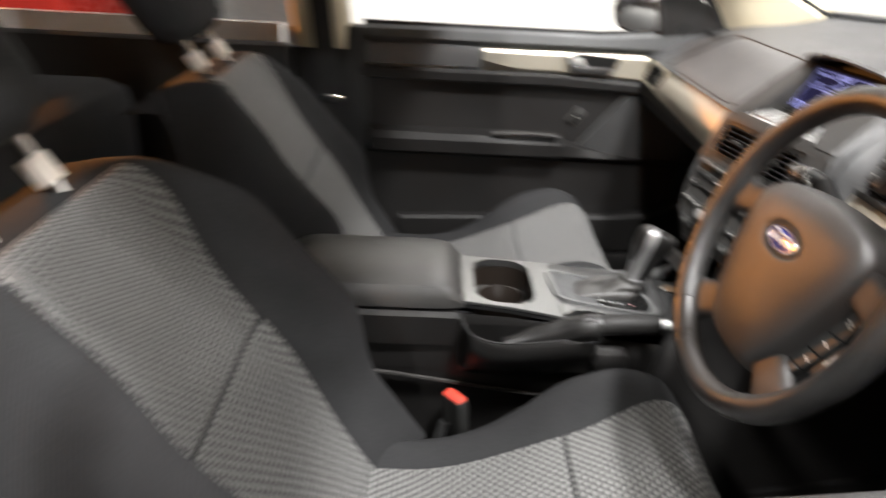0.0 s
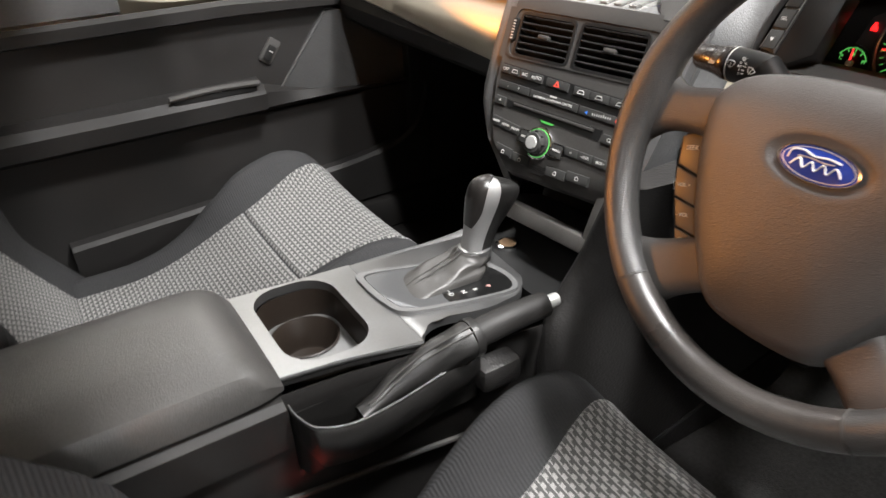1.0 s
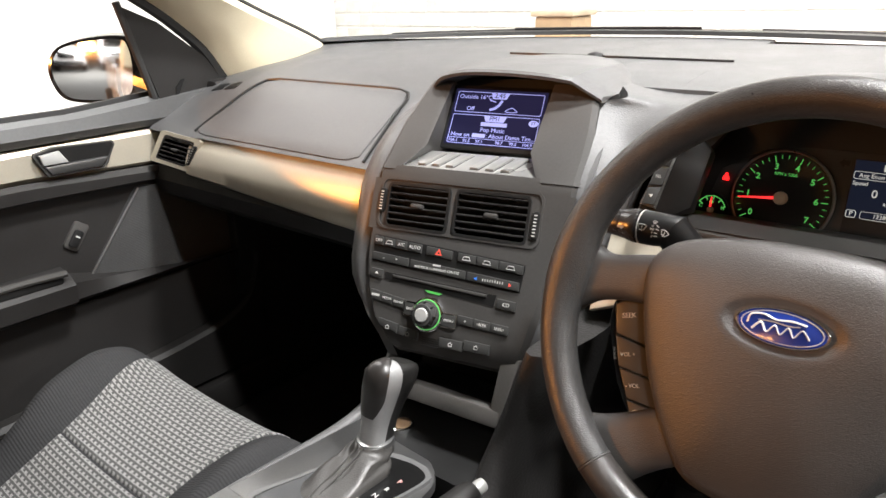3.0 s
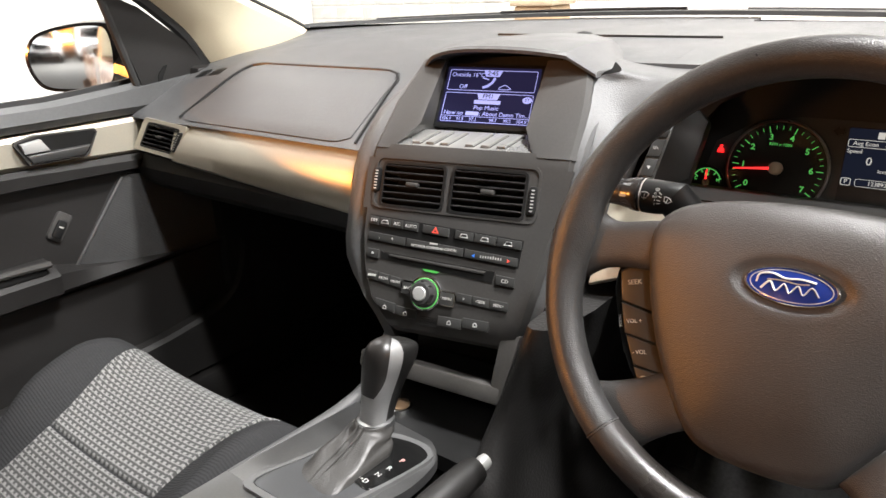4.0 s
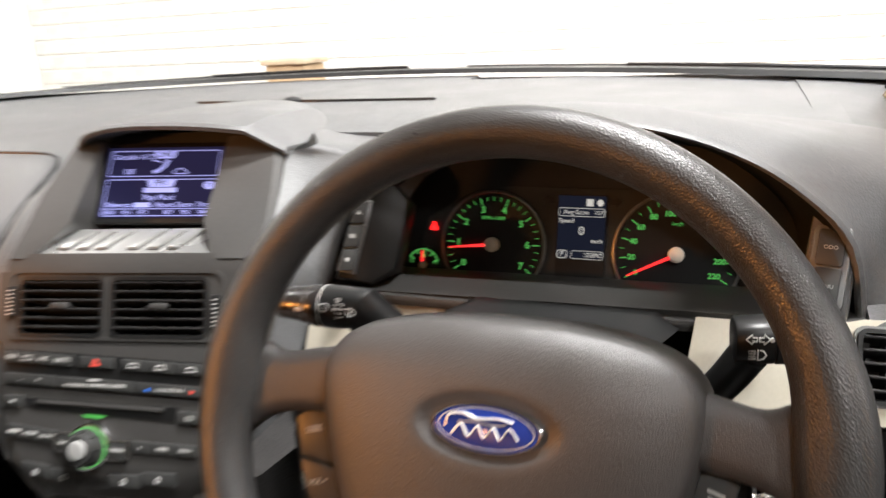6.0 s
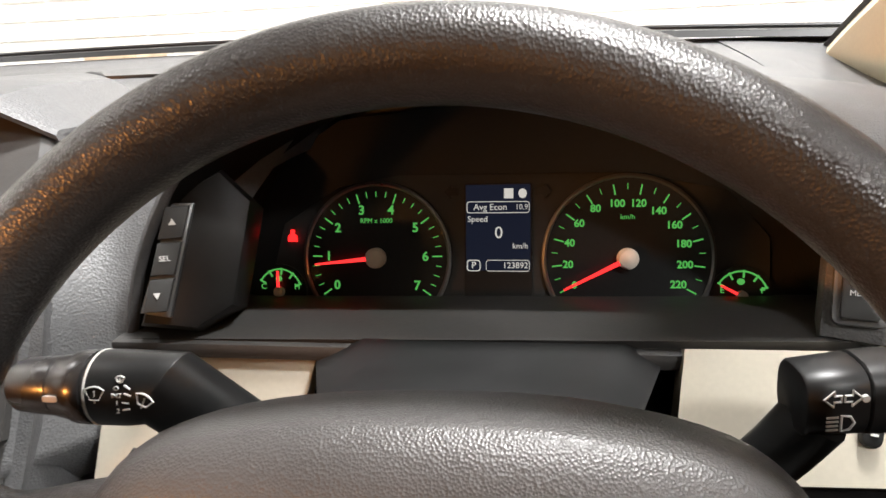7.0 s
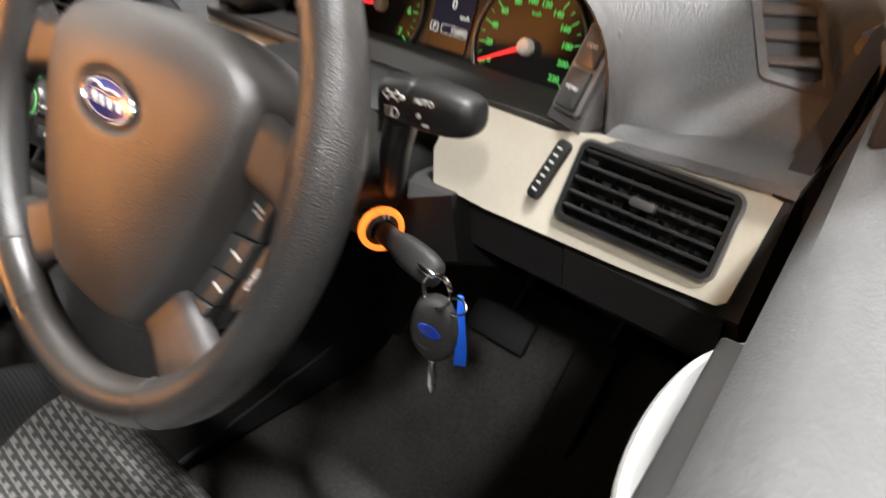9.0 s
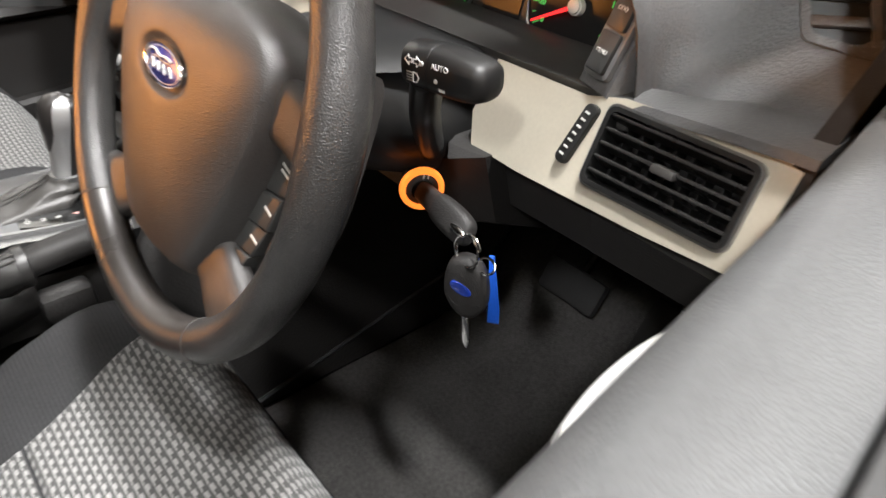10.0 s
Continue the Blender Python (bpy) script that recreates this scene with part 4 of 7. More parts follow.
part("vent_surround", plate_with_hole([(-0.0955, 0.0905), (0.0145, 0.0905), (0.0145, 0.1525), (-0.0945, 0.1525)], rrect(-0.031, 0.1215, 0.084, 0.054, 0.006), -0.02, 0.0, STACK), SATIN, stack, "charcoal vent surround")
part("vent_surround", plate_with_hole([(0.0145, 0.0905), (0.1490, 0.0905), (0.1580, 0.1525), (0.0145, 0.1525)], rrect(0.064, 0.1215, 0.092, 0.054, 0.006), -0.02, 0.0, STACK), SATIN, stack, "charcoal vent surround")
# cheeks beside the screen and the shelf under it
for lo, hi, name in ((0, 1, "cheek"), (2, 3, "cheek")):
    rows = []
    for v in (0.165, 0.175, 0.20, 0.23, 0.26, 0.29):
        l, r, n = edge_at(LEFT, v), edge_at(RIGHT, v), face_depth(v)
        g = min(1.0, (v - 0.165) / 0.03)
        a, b = (l, -0.068 + 0.026 * g) if lo == 0 else (0.112 - 0.02 * g, r)
        rows.append([(a, v, -0.16), (a, v, n - (0.006 if lo == 0 else 0.002)), (a + 0.006, v, n), (b - 0.006, v, n), (b, v, n - (0.002 if lo == 0 else 0.006)), (b, v, -0.16)])
    part(name, loft(rows, m=STACK), SATIN, stack, "charcoal screen surround")
part("button_shelf", loft([[(-0.070, 0.166, -0.002), (-0.050, 0.196, -0.040), (-0.050, 0.196, -0.16), (-0.070, 0.166, -0.16)], [(0.114, 0.166, -0.002), (0.094, 0.196, -0.040), (0.094, 0.196, -0.16), (0.114, 0.166, -0.16)]], m=STACK), SHELF, stack, "silver sloped button shelf")
SH = STACK @ axes((0.0, 0.181, -0.0215), (1, 0, 0), (0, 0.030, -0.038))
for x in (-0.040, -0.0215, -0.003, 0.0290, 0.0485, 0.0680):
    b = part("preset_button", prism([(x - 0.0050, -0.0120), (x + 0.0050, -0.0120), (x + 0.0185, 0.0180), (x + 0.0085, 0.0180)], 0.0, 0.0034, 0.0010, SH), SHELF, stack, "slanted silver preset button")
    part("key_gap", frame_plate([(x - 0.0058, -0.0128), (x + 0.0058, -0.0128), (x + 0.0193, 0.0188), (x + 0.0077, 0.0188)], [(x - 0.0050, -0.0120), (x + 0.0050, -0.0120), (x + 0.0185, 0.0180), (x + 0.0085, 0.0180)], 0.0, 0.0006, SH), BLACK, b, "dark gap round the key", smooth=0)
part("screen_back", prism([(-0.06, 0.19), (0.105, 0.19), (0.105, 0.30), (-0.06, 0.30)], -0.13, -0.085, m=STACK), BLACK, stack, "black screen recess")
SCR = STACK @ axes((0.0225, 0.2455, -0.0665), (1, 0, -0.05), (0, 1, -0.22))
scr = part("display", prism(rrect(0, 0, 0.132, 0.086, 0.003), -0.006, 0.0, 0.001, SCR), BLACK, stack, "dark blue lit display")
part("display_ground", prism(rrect(0, 0, 0.121, 0.075, 0.001), 0.0, 0.0006, m=SCR), LCDBG, scr)


def bar(x0, x1, y0, y1, material, parent, m, z=0.0006, t=0.0004):
    return part("bar", prism([(x0, y0), (x1, y0), (x1, y1), (x0, y1)], z, z + t, m=m), material, parent, smooth=0)


def outline(x0, x1, y0, y1, w, material, parent, m, z=0.0006):
    return part("outline", frame_plate(rrect((x0 + x1) / 2, (y0 + y1) / 2, x1 - x0, y1 - y0, 0.002), rrect((x0 + x1) / 2, (y0 + y1) / 2, x1 - x0 - 2 * w, y1 - y0 - 2 * w, 0.0015), z, z + 0.0004, m), material, parent, smooth=0)


def write(s, size, x, y, m, material, parent, align="CENTER", z=0.0008, bold=0.0):
    return lettering(s, size, at(m, x, y, z), material, parent, align, bold)


outline(-0.057, 0.057, 0.006, 0.034, 0.0007, LCDINK, scr, SCR)
outline(-0.057, 0.057, -0.036, 0.003, 0.0007, LCDINK, scr, SCR)
part("tab", prism([(-0.012, 0.0337), (0.012, 0.0337), (0.009, 0.0255), (-0.009, 0.0255)], 0.0006, 0.001, m=SCR), LCDINK, scr, smooth=0)
part("tab", prism([(-0.015, 0.0027), (0.015, 0.0027), (0.012, -0.0052), (-0.012, -0.0052)], 0.0006, 0.001, m=SCR), LCDINK, scr, smooth=0)
write("2:45", 0.0085, 0, 0.0297, SCR, BLACK, scr, z=0.0012)
write("FM1", 0.0082, 0, -0.0012, SCR, BLACK, scr, z=0.0012)
write("Outside 16\u00b0C", 0.0078, -0.054, 0.0270, SCR, LCDINK, scr, "LEFT")
write("Off", 0.0078, -0.041, 0.0110, SCR, LCDINK, scr, "LEFT")
bar(-0.017, 0.017, -0.0112, -0.0062, LCDINK, scr, SCR)
write("Pop Music", 0.0078, 0, -0.0165, SCR, LCDINK, scr)
write("Now on", 0.0076, -0.054, -0.0243, SCR, LCDINK, scr, "LEFT")
bar(-0.025, -0.008, -0.0268, -0.0218, LCDINK, scr, SCR)
write(": About Damn Tim...", 0.0076, -0.007, -0.0243, SCR, LCDINK, scr, "LEFT")
for x, s in ((-0.049, "106.1"), (-0.031, "91.5"), (-0.014, "97.1"), (0.012, "98.7"), (0.030, "99.5"), (0.048, "104.9")):
    write(s, 0.0058, x, -0.0322, SCR, LCDINK, scr)
bar(-0.0565, 0.0565, -0.0287, -0.0281, LCDINK, scr, SCR)
part("badge", prism(oval(0.050, -0.004, 0.006, 0.0042, 20), 0.0006, 0.001, m=SCR), LCDINK, scr, smooth=0)
write("ST", 0.0055, 0.050, -0.004, SCR, BLACK, scr, z=0.0012)
# climate picture: a seat with arrows and a small car outline
part("seat_mark", tube([(0.004, 0.0235, 0.001), (0.001, 0.017, 0.001), (-0.004, 0.0125, 0.001), (-0.010, 0.0105, 0.001)], 0.0016, 6, m=SCR), LCDINK, scr, smooth=0)
part("arrow_mark", tube([(-0.012, 0.0235, 0.001), (-0.004, 0.0215, 0.001)], 0.0008, 6, m=SCR), LCDINK, scr, smooth=0)
part("car_mark", tube([(x, y, 0.001) for x, y in spline([(0.011, 0.0095), (0.014, 0.0125), (0.019, 0.0145), (0.024, 0.0115), (0.026, 0.0095), (0.018, 0.0085)], 3, True)], 0.0005, 5, True, m=SCR), LCDINK, scr, smooth=0)
# hood over the screen: a lip that rises from both tips and runs back into the dash top
def creased(pts, corner, tip):
    """A soft line, then a straight flank from a sharp corner to its tip."""
    return spline(pts + [corner], 4) + [tuple(Vector(corner).lerp(Vector(tip), t)) for t in (0.02, 0.35, 0.7, 1.0)]


LIP = creased([(-0.118, 0.232, 0.962), (-0.100, 0.226, 0.975), (-0.066, 0.229, 0.9825), (-0.010, 0.233, 0.9840), (0.040, 0.240, 0.9815)], (0.0715, 0.250, 0.9770), (0.100, 0.270, 0.9550))
MIDL = creased([(-0.138, 0.278, 0.965), (-0.110, 0.272, 0.9830), (-0.070, 0.272, 0.9885), (-0.012, 0.276, 0.9900), (0.036, 0.284, 0.9885)], (0.0700, 0.294, 0.9845), (0.100, 0.312, 0.9570))
REAR = creased([(-0.175, 0.40, 0.966), (-0.150, 0.425, 0.978), (-0.100, 0.44, 0.984), (-0.045, 0.445, 0.986), (0.015, 0.430, 0.986)], (0.0610, 0.395, 0.9825), (0.084, 0.385, 0.9580))
hood = [[(x, y + 0.012, z - 0.004) for x, y, z in LIP], [(x, y + 0.002, z - 0.004) for x, y, z in LIP], LIP, [(x, y + 0.004, z + 0.003) for x, y, z in LIP], MIDL, REAR, [(x, y + 0.02, z - 0.008) for x, y, z in REAR], [(x, y + 0.03, z - 0.04) for x, y, z in REAR], [(x, y + 0.06, z - 0.012) for x, y, z in LIP]]
part("screen_hood", loft([list(r) for r in zip(*hood)]), DASH, stack, "grey hood over the screen", smooth=30)
# shoulders that carry the stack into the dash
for s, pts in ((-1, LEFT), (1, RIGHT)):
    rows = []
    for v in lin(-0.06, 0.292, 17):
        e = edge_at(pts, min(v, 0.29)) - s * 0.001
        n = face_depth(v) - 0.004 - 0.9 * max(0.0, v - 0.215) ** 1.2 - (0.016 * max(0.0, (v - 0.19) / 0.1) if s > 0 else 0.0)
        wd = 0.052 - max(0.0, 0.02 - v) * 0.6 if s < 0 else 0.022
        wd = max(wd, 0.02)
        ring = [(e, v, n - 0.006), (e + s * 0.012, v, n - 0.004), (e + s * wd * 0.5, v, n - 0.012), (e + s * wd * 0.85, v, n - 0.032), (e + s * wd, v, n - 0.06), (e + s * wd, v, -0.24), (e, v, -0.24)]
        rows.append(ring)
    part("shoulder", loft(rows, m=STACK), DASH, stack, "grained dash shoulder", smooth=60)
FL = spline([STACK @ Vector(p) for p in ((0.144, 0.07, -0.006), (0.153, 0.12, -0.006), (0.157, 0.165, -0.006), (0.157, 0.22, -0.036), (0.149, 0.268, -0.066))] + [(0.118, 0.300, 0.957), (0.05, 0.40, 0.964)], 5)
FR = spline([(0.205, 0.225, 0.78), (0.182, 0.222, 0.815), (0.178, 0.222, 0.850), (0.190, 0.236, 0.905), (0.222, 0.262, 0.950), (0.262, 0.320, 0.968), (0.265, 0.42, 0.964)], 5)
fill = []
for k in lin(0, 1, 9):
    dip = 0.022 * math.sin(math.pi * k)
    fill.append([tuple(Vector(a) * (1 - k) + Vector(b) * k + Vector((0, dip * 0.8, -dip * 0.5 * min(1.0, max(0.0, (a[2] - 0.85) / 0.1))))) for a, b in zip(FL, FR)])
fill = [r + [(x, y + 0.03, z - 0.03) for x, y, z in r[::-1]] for r in fill]
part("shoulder_fill", loft(fill), DASH, stack, "grained dash between stack and dials", smooth=88)
# vents
part("vent_bezel", frame_plate(rrect(0.0205, 0.1235, 0.208, 0.063, 0.010), rrect(0.0205, 0.1235, 0.202, 0.057, 0.008), -0.002, 0.0015, STACK), SATIN, stack, "thin vent bezel line")
vent("centre_vent", at(STACK, -0.031, 0.1215, 0.0), 0.084, 0.054, 6, 6, stack, "black centre vent")
vent("centre_vent", at(STACK, 0.064, 0.1215, 0.0), 0.092, 0.054, 6, 6, stack, "black centre vent")
thumbwheel(at(STACK, -0.0800, 0.1255, 0.0), 0.030, stack)
thumbwheel(at(STACK, 0.1175, 0.1175, 0.0), 0.032, stack)


def slant(u0, u1, v0, slope):
    """Height of a row of keys at two ends; the rows fall to the driver's side."""
    return v0 + slope * (u0 + 0.08), v0 + slope * (u1 + 0.08)


def key(u0, u1, v, h, material=None, name="button", slope=-0.048, n=0.0, lift=0.003, parent=None):
    a, b = slant(u0 + 0.0006, u1 - 0.0006, v, slope)
    pts = [(u0 + 0.0006, a - h / 2), (u1 - 0.0006, b - h / 2), (u1 - 0.0006, b + h / 2), (u0 + 0.0006, a + h / 2)]
    return part(name, prism(pts, n - 0.004, n + lift, 0.0012, STACK), material or GREYP, parent or stack), (u0 + u1) / 2, (a + b) / 2


part("key_well", prism([(-0.083, 0.0835), (0.1135, 0.0735), (0.111, 0.043), (-0.081, 0.0515)][::-1], -0.003, 0.0006, m=STACK), BLACK, stack, "dark gaps between the keys")
ROW1 = [(-0.0825, -0.068, "OFF"), (-0.068, -0.0525, ""), (-0.0525, -0.035, "A/C"), (-0.035, -0.0155, "AUTO"), (-0.0105, 0.0246, "!"), (0.031, 0.0550, ""), (0.0550, 0.0824, ""), (0.0824, 0.1125, "")]
for u0, u1, s in ROW1:
    b, cu, cv = key(u0, u1, 0.0768, 0.0098)
    if s == "!":
        part("hazard_mark", frame_plate([(cu - 0.0045, cv - 0.003), (cu + 0.0045, cv - 0.003), (cu, cv + 0.0042)], [(cu - 0.0022, cv - 0.0017), (cu + 0.0022, cv - 0.0017), (cu, cv + 0.0018)], 0.003, 0.0036, STACK), RED, b, "red hazard triangle", smooth=0)
    elif s:
        write(s, 0.0056, cu, cv, STACK, INK, b, z=0.0032)
    else:
        part("mark", tube([(cu + x, cv + y, 0.0033) for x, y in ((-0.005, -0.002), (-0.003, 0.0018), (0.003, 0.0018), (0.005, -0.002))], 0.0005, 5, True, m=STACK), INK, b, smooth=0)
ROW2 = [(-0.0815, -0.0305, "-        +"), (-0.0295, 0.0445, "INTERIOR COMMAND CENTRE"), (0.0455, 0.1105, "")]
for u0, u1, s in ROW2:
    b, cu, cv = key(u0, u1, 0.0577, 0.0095)
    if s:
        write(s, 0.0042 if len(s) > 12 else 0.0065, cu, cv - (0.001 if len(s) > 12 else 0), STACK, INK, b, z=0.0032)
    else:
        for k in range(9):
            bar(cu - 0.012 + k * 0.003, cu - 0.011 + k * 0.003, cv - 0.0014, cv + 0.0014 + (0.001 if k == 5 else 0), INK, b, STACK, 0.003)
        part("cold_mark", prism([(cu - 0.0225, cv), (cu - 0.019, cv - 0.002), (cu - 0.019, cv + 0.002)], 0.003, 0.0036, m=STACK), glow("cold_blue", (0.05, 0.25, 1.0), 0.6), b, "blue arrow", smooth=0)
        part("warm_mark", prism([(cu + 0.0235, cv - 0.001), (cu + 0.020, cv - 0.003), (cu + 0.020, cv + 0.001)], 0.003, 0.0036, m=STACK), RED, b, "red arrow", smooth=0)
bar(-0.004 + 0.006, 0.004 + 0.008, 0.0565, 0.0585, INK, stack, STACK, 0.003)
b, cu, cv = key(-0.0805, -0.0635, 0.0375, 0.0105)
part("eject_mark", prism([(cu - 0.0022, cv - 0.0008), (cu + 0.0022, cv - 0.0008), (cu, cv + 0.002)], 0.003, 0.0036, m=STACK), INK, b, smooth=0)
b, cu, cv = key(0.0865, 0.1100, 0.0352, 0.0105)
write("CD", 0.0058, cu, cv, STACK, INK, b, z=0.0032)
part("disc_slot", prism([(-0.062, 0.0405), (0.085, 0.0355), (0.083, 0.0225), (-0.061, 0.0315)][::-1], -0.004, 0.0008, m=STACK), BLACK, stack, "black disc slot")
part("slot_lip", prism([(-0.050, 0.0385), (0.074, 0.0345), (0.073, 0.031), (-0.049, 0.0355)][::-1], 0.0008, 0.003, 0.001, STACK), SATIN, stack)
part("slot_light", prism([(-0.004, 0.0272), (0.018, 0.0262), (0.014, 0.0238), (-0.001, 0.0248)][::-1], 0.0008, 0.0016, m=STACK), GREEN, stack, "green lit slot lamp")
for u0, u1, s in ((-0.0772, -0.061, ""), (-0.061, -0.0448, "MEDIA"), (-0.0448, -0.0286, "FM/AM")):
    b, cu, cv = key(u0, u1, 0.0125, 0.0108, slope=-0.12)
    if s:
        write(s, 0.0043, cu, cv, STACK, INK, b, z=0.0032)
    else:
        bar(cu - 0.0055, cu + 0.0055, cv - 0.0013, cv + 0.0013, INK, b, STACK, 0.003)
for u0, u1, s in ((-0.028, -0.0095, "BACK"), (0.0225, 0.0415, "MENU")):
    b, cu, cv = key(u0, u1, 0.0085, 0.0155, slope=-0.10)
    part("key_rim", frame_plate(rrect(cu, cv, u1 - u0 + 0.001, 0.0172, 0.003), rrect(cu, cv, u1 - u0 - 0.001, 0.0152, 0.002), 0.001, 0.0034, STACK), CHROME, b, "thin chrome edge")
    write(s, 0.0044, cu, cv, STACK, INK, b, z=0.0034)
for u0, u1, s in ((0.0428, 0.0625, "o"), (0.0625, 0.0838, "<SEEK"), (0.0838, 0.1055, "SEEK>")):
    b, cu, cv = key(u0, u1, 0.0060, 0.0098, slope=-0.04)
    write(s, 0.0045, cu, cv, STACK, INK, b, z=0.0032)
KN = at(STACK, 0.0045, -0.0005)
kn = part("control_knob", lathe([(0.0165, -0.003), (0.0166, 0.008), (0.0158, 0.0105), (0.0142, 0.0112), (0.0136, 0.0130), (0.0132, 0.0165), (0.0120, 0.0182), (0.0085, 0.0185)], KN, 40), GREYP, stack, "dark control knob")
for k in range(8):
    a = 2 * math.pi * k / 8
    part("knob_ridge", box(0.0128, 0.0150, -0.0005, 0.0005, 0.010, 0.0168, m=KN @ Matrix.Rotation(a, 4, "Z")), BLACK, kn)
part("knob_ring", lathe([(0.0168, 0.0), (0.0170, 0.0045), (0.0178, 0.0058), (0.0200, 0.0050), (0.0208, 0.0020), (0.0208, 0.0)], KN, 44), CHROME, kn, "bright chrome ring")
part("knob_glow", tube([(0.0173 * math.cos(a), 0.0173 * math.sin(a), 0.0060) for a in lin(0, 2 * math.pi, 41)[:-1]], 0.0008, 6, True, KN), glow("knob_green", (0.2, 0.8, 0.2), 0.35), kn, "green lit ring")
part("ok_button", lathe([(0.0082, 0.0182), (0.0082, 0.0198), (0.0072, 0.0206), (0.0, 0.0209)], KN, 28), SATINSILVER, kn, "pale centre button")
for u0, u1 in ((-0.061, -0.033), (-0.033, -0.0052), (0.022, 0.0528), (0.0532, 0.0860)):
    cv = -0.0245 - 0.0095 * math.cos((0.5 * (u0 + u1) - 0.02) * 17) + 0.004
    b = part("lower_button", prism([(u0 + 0.0005, cv + 0.006 + 0.12 * max(0, -u0 - 0.005) * 0.5), (u1 - 0.0005, cv + 0.006), (u1 - 0.0005, cv - 0.0055), (u0 + 0.0005, cv - 0.0055 + 0.12 * max(0, -u0 - 0.005))][::-1], -0.012, face_depth(cv) + 0.003, 0.0012, STACK), GREYP, stack)
    part("mark", tube([((u0 + u1) / 2 + x, cv + y, face_depth(cv) + 0.0032) for x, y in ((-0.002, -0.0018), (0.002, -0.0018), (0.002, 0.001), (0.0, 0.0025), (-0.002, 0.001))], 0.0005, 5, True, m=STACK), INK, b, smooth=0)
for k in range(5):
    bar(-0.001, 0.0205, -0.0285 - k * 0.0024, -0.0275 - k * 0.0024, BLACK, stack, STACK, face_depth(-0.033) + 0.0005)

# pocket under the stack
BINGREY = mat("bin_frame_grey", (0.10, 0.095, 0.09), 0.38, metal=0.3, vary=0.1)
pocket = thing("console_bin", (0, 0.15, 0.6), "open dark storage bin with a grey frame below the stack", "storage bin")
PK = plane((0.0, 0.085, 0.655), 20, 6)
part("bin_back", box(-0.10, 0.11, -0.10, 0.02, -0.14, -0.12, m=PK), BLACK, pocket)
part("bin_floor", box(-0.10, 0.095, -0.034, -0.026, -0.14, 0.0, m=PK), BLACK, pocket)
part("frame_lip", box(-0.105, 0.090, -0.042, -0.021, -0.02, 0.004, 0.003, PK), BINGREY, pocket, "grey satin lip")
part("frame_side", prism([(0.080, 0.04), (0.104, 0.04), (0.0895, -0.042), (0.076, -0.021)][::-1], -0.02, 0.0035, 0.003, PK), BINGREY, pocket, "grey satin side")

# ---- centre console ----
con = thing("centre_console", (0.0, -0.2, 0.3), "dark centre console with silver top plate and armrest", "centre console")
body = lambda y, w, z: [(-w, y, 0.26), (-w, y, 0.482), (w, y, 0.482), (w, y, 0.26)]  # noqa: E731
part("console_body", loft([body(y, w, z) for y, w, z in ((-0.62, 0.085, 0.56), (-0.31, 0.092, 0.567), (-0.15, 0.095, 0.562), (-0.02, 0.10, 0.552), (0.06, 0.105, 0.548), (0.16, 0.11, 0.56), (0.45, 0.12, 0.60))]), SOFT, con, "black grained console sides")
for s in (-1, 1):
    part("console_wall", loft([[(s * (w - 0.010), y, 0.48), (s * (w - 0.010), y, z - 0.006), (s * (w - 0.004), y, z - 0.002), (s * w, y, z - 0.012), (s * w, y, 0.48)] for y, w, z in ((-0.62, 0.085, 0.56), (-0.31, 0.111 if s < 0 else 0.092, 0.567), (-0.15, 0.111 if s < 0 else 0.095, 0.564), (-0.02, 0.10, 0.552), (0.06, 0.105, 0.548), (0.16, 0.11, 0.56), (0.45, 0.12, 0.60))]), SOFT, con, "black grained console wall")
part("carpet_edge", tube([(0.096, -0.50, 0.482), (0.098, -0.41, 0.476), (0.100, -0.163, 0.444), (0.104, -0.05, 0.43)], 0.0035, 6), SATIN, con, "grey edge of the console carpet")
part("armrest_base", loft([[(-0.095, y, 0.53), (-0.098, y, 0.582), (-0.09, y, 0.588), (0.09, y, 0.588), (0.098, y, 0.582), (0.095, y, 0.53)] for y in lin(-0.62, -0.308, 4)]), SOFT, con, "black grained armrest box")


def lid(t):
    w = 0.100 - 0.012 * (2 * t - 1) ** 8
    h = 0.046 * (1 - 0.75 * (2 * t - 1) ** 10)
    return [(x * w, z * h) for x, z in ((-1, 0.05), (-1.0, 0.45), (-0.9, 0.78), (-0.7, 0.93), (-0.3, 1.0), (0.3, 1.0), (0.7, 0.93), (0.9, 0.78), (1.0, 0.45), (1, 0.05), (0.95, 0), (-0.95, 0))]


part("armrest_lid", loft([[(x - 0.008, y, 0.592 + z) for x, z in lid(t)] for t, y in zip(lin(0, 1, 22), lin(-0.60, -0.302, 22))]), LIDSKIN, con, "black padded armrest lid")
hole = rrect(-0.022, -0.233, 0.156, 0.100, 0.038, 6)
lift = Matrix.Translation((0, 0, 0.566)) @ Matrix.Rotation(radians(-3), 4, "X")
part("top_plate", plate_with_hole([(-0.105, -0.303), (0.062, -0.303), (0.069, -0.226), (0.085, -0.146), (-0.104, -0.146)], hole, 0.0, 0.012, lift), SILVER, con, "silver painted top plate")
part("shift_plate", prism([(-0.104, -0.1458), (0.085, -0.1458)] + spline([(0.064, -0.132), (0.057, -0.106), (0.068, -0.05), (0.060, 0.004), (0.03, 0.03)], 5) + [(-0.095, 0.04)], 0.0, 0.0118, 0.0025, lift), SILVER, con, "silver painted plate round the shifter")
part("plate_edge", tube([lift @ Vector(p) for p in spline([(0.062, -0.303, 0.0085), (0.069, -0.226, 0.0085), (0.085, -0.146, 0.0085)], 5)], 0.0030, 8), BLACK, con, "black bead beside the plate")
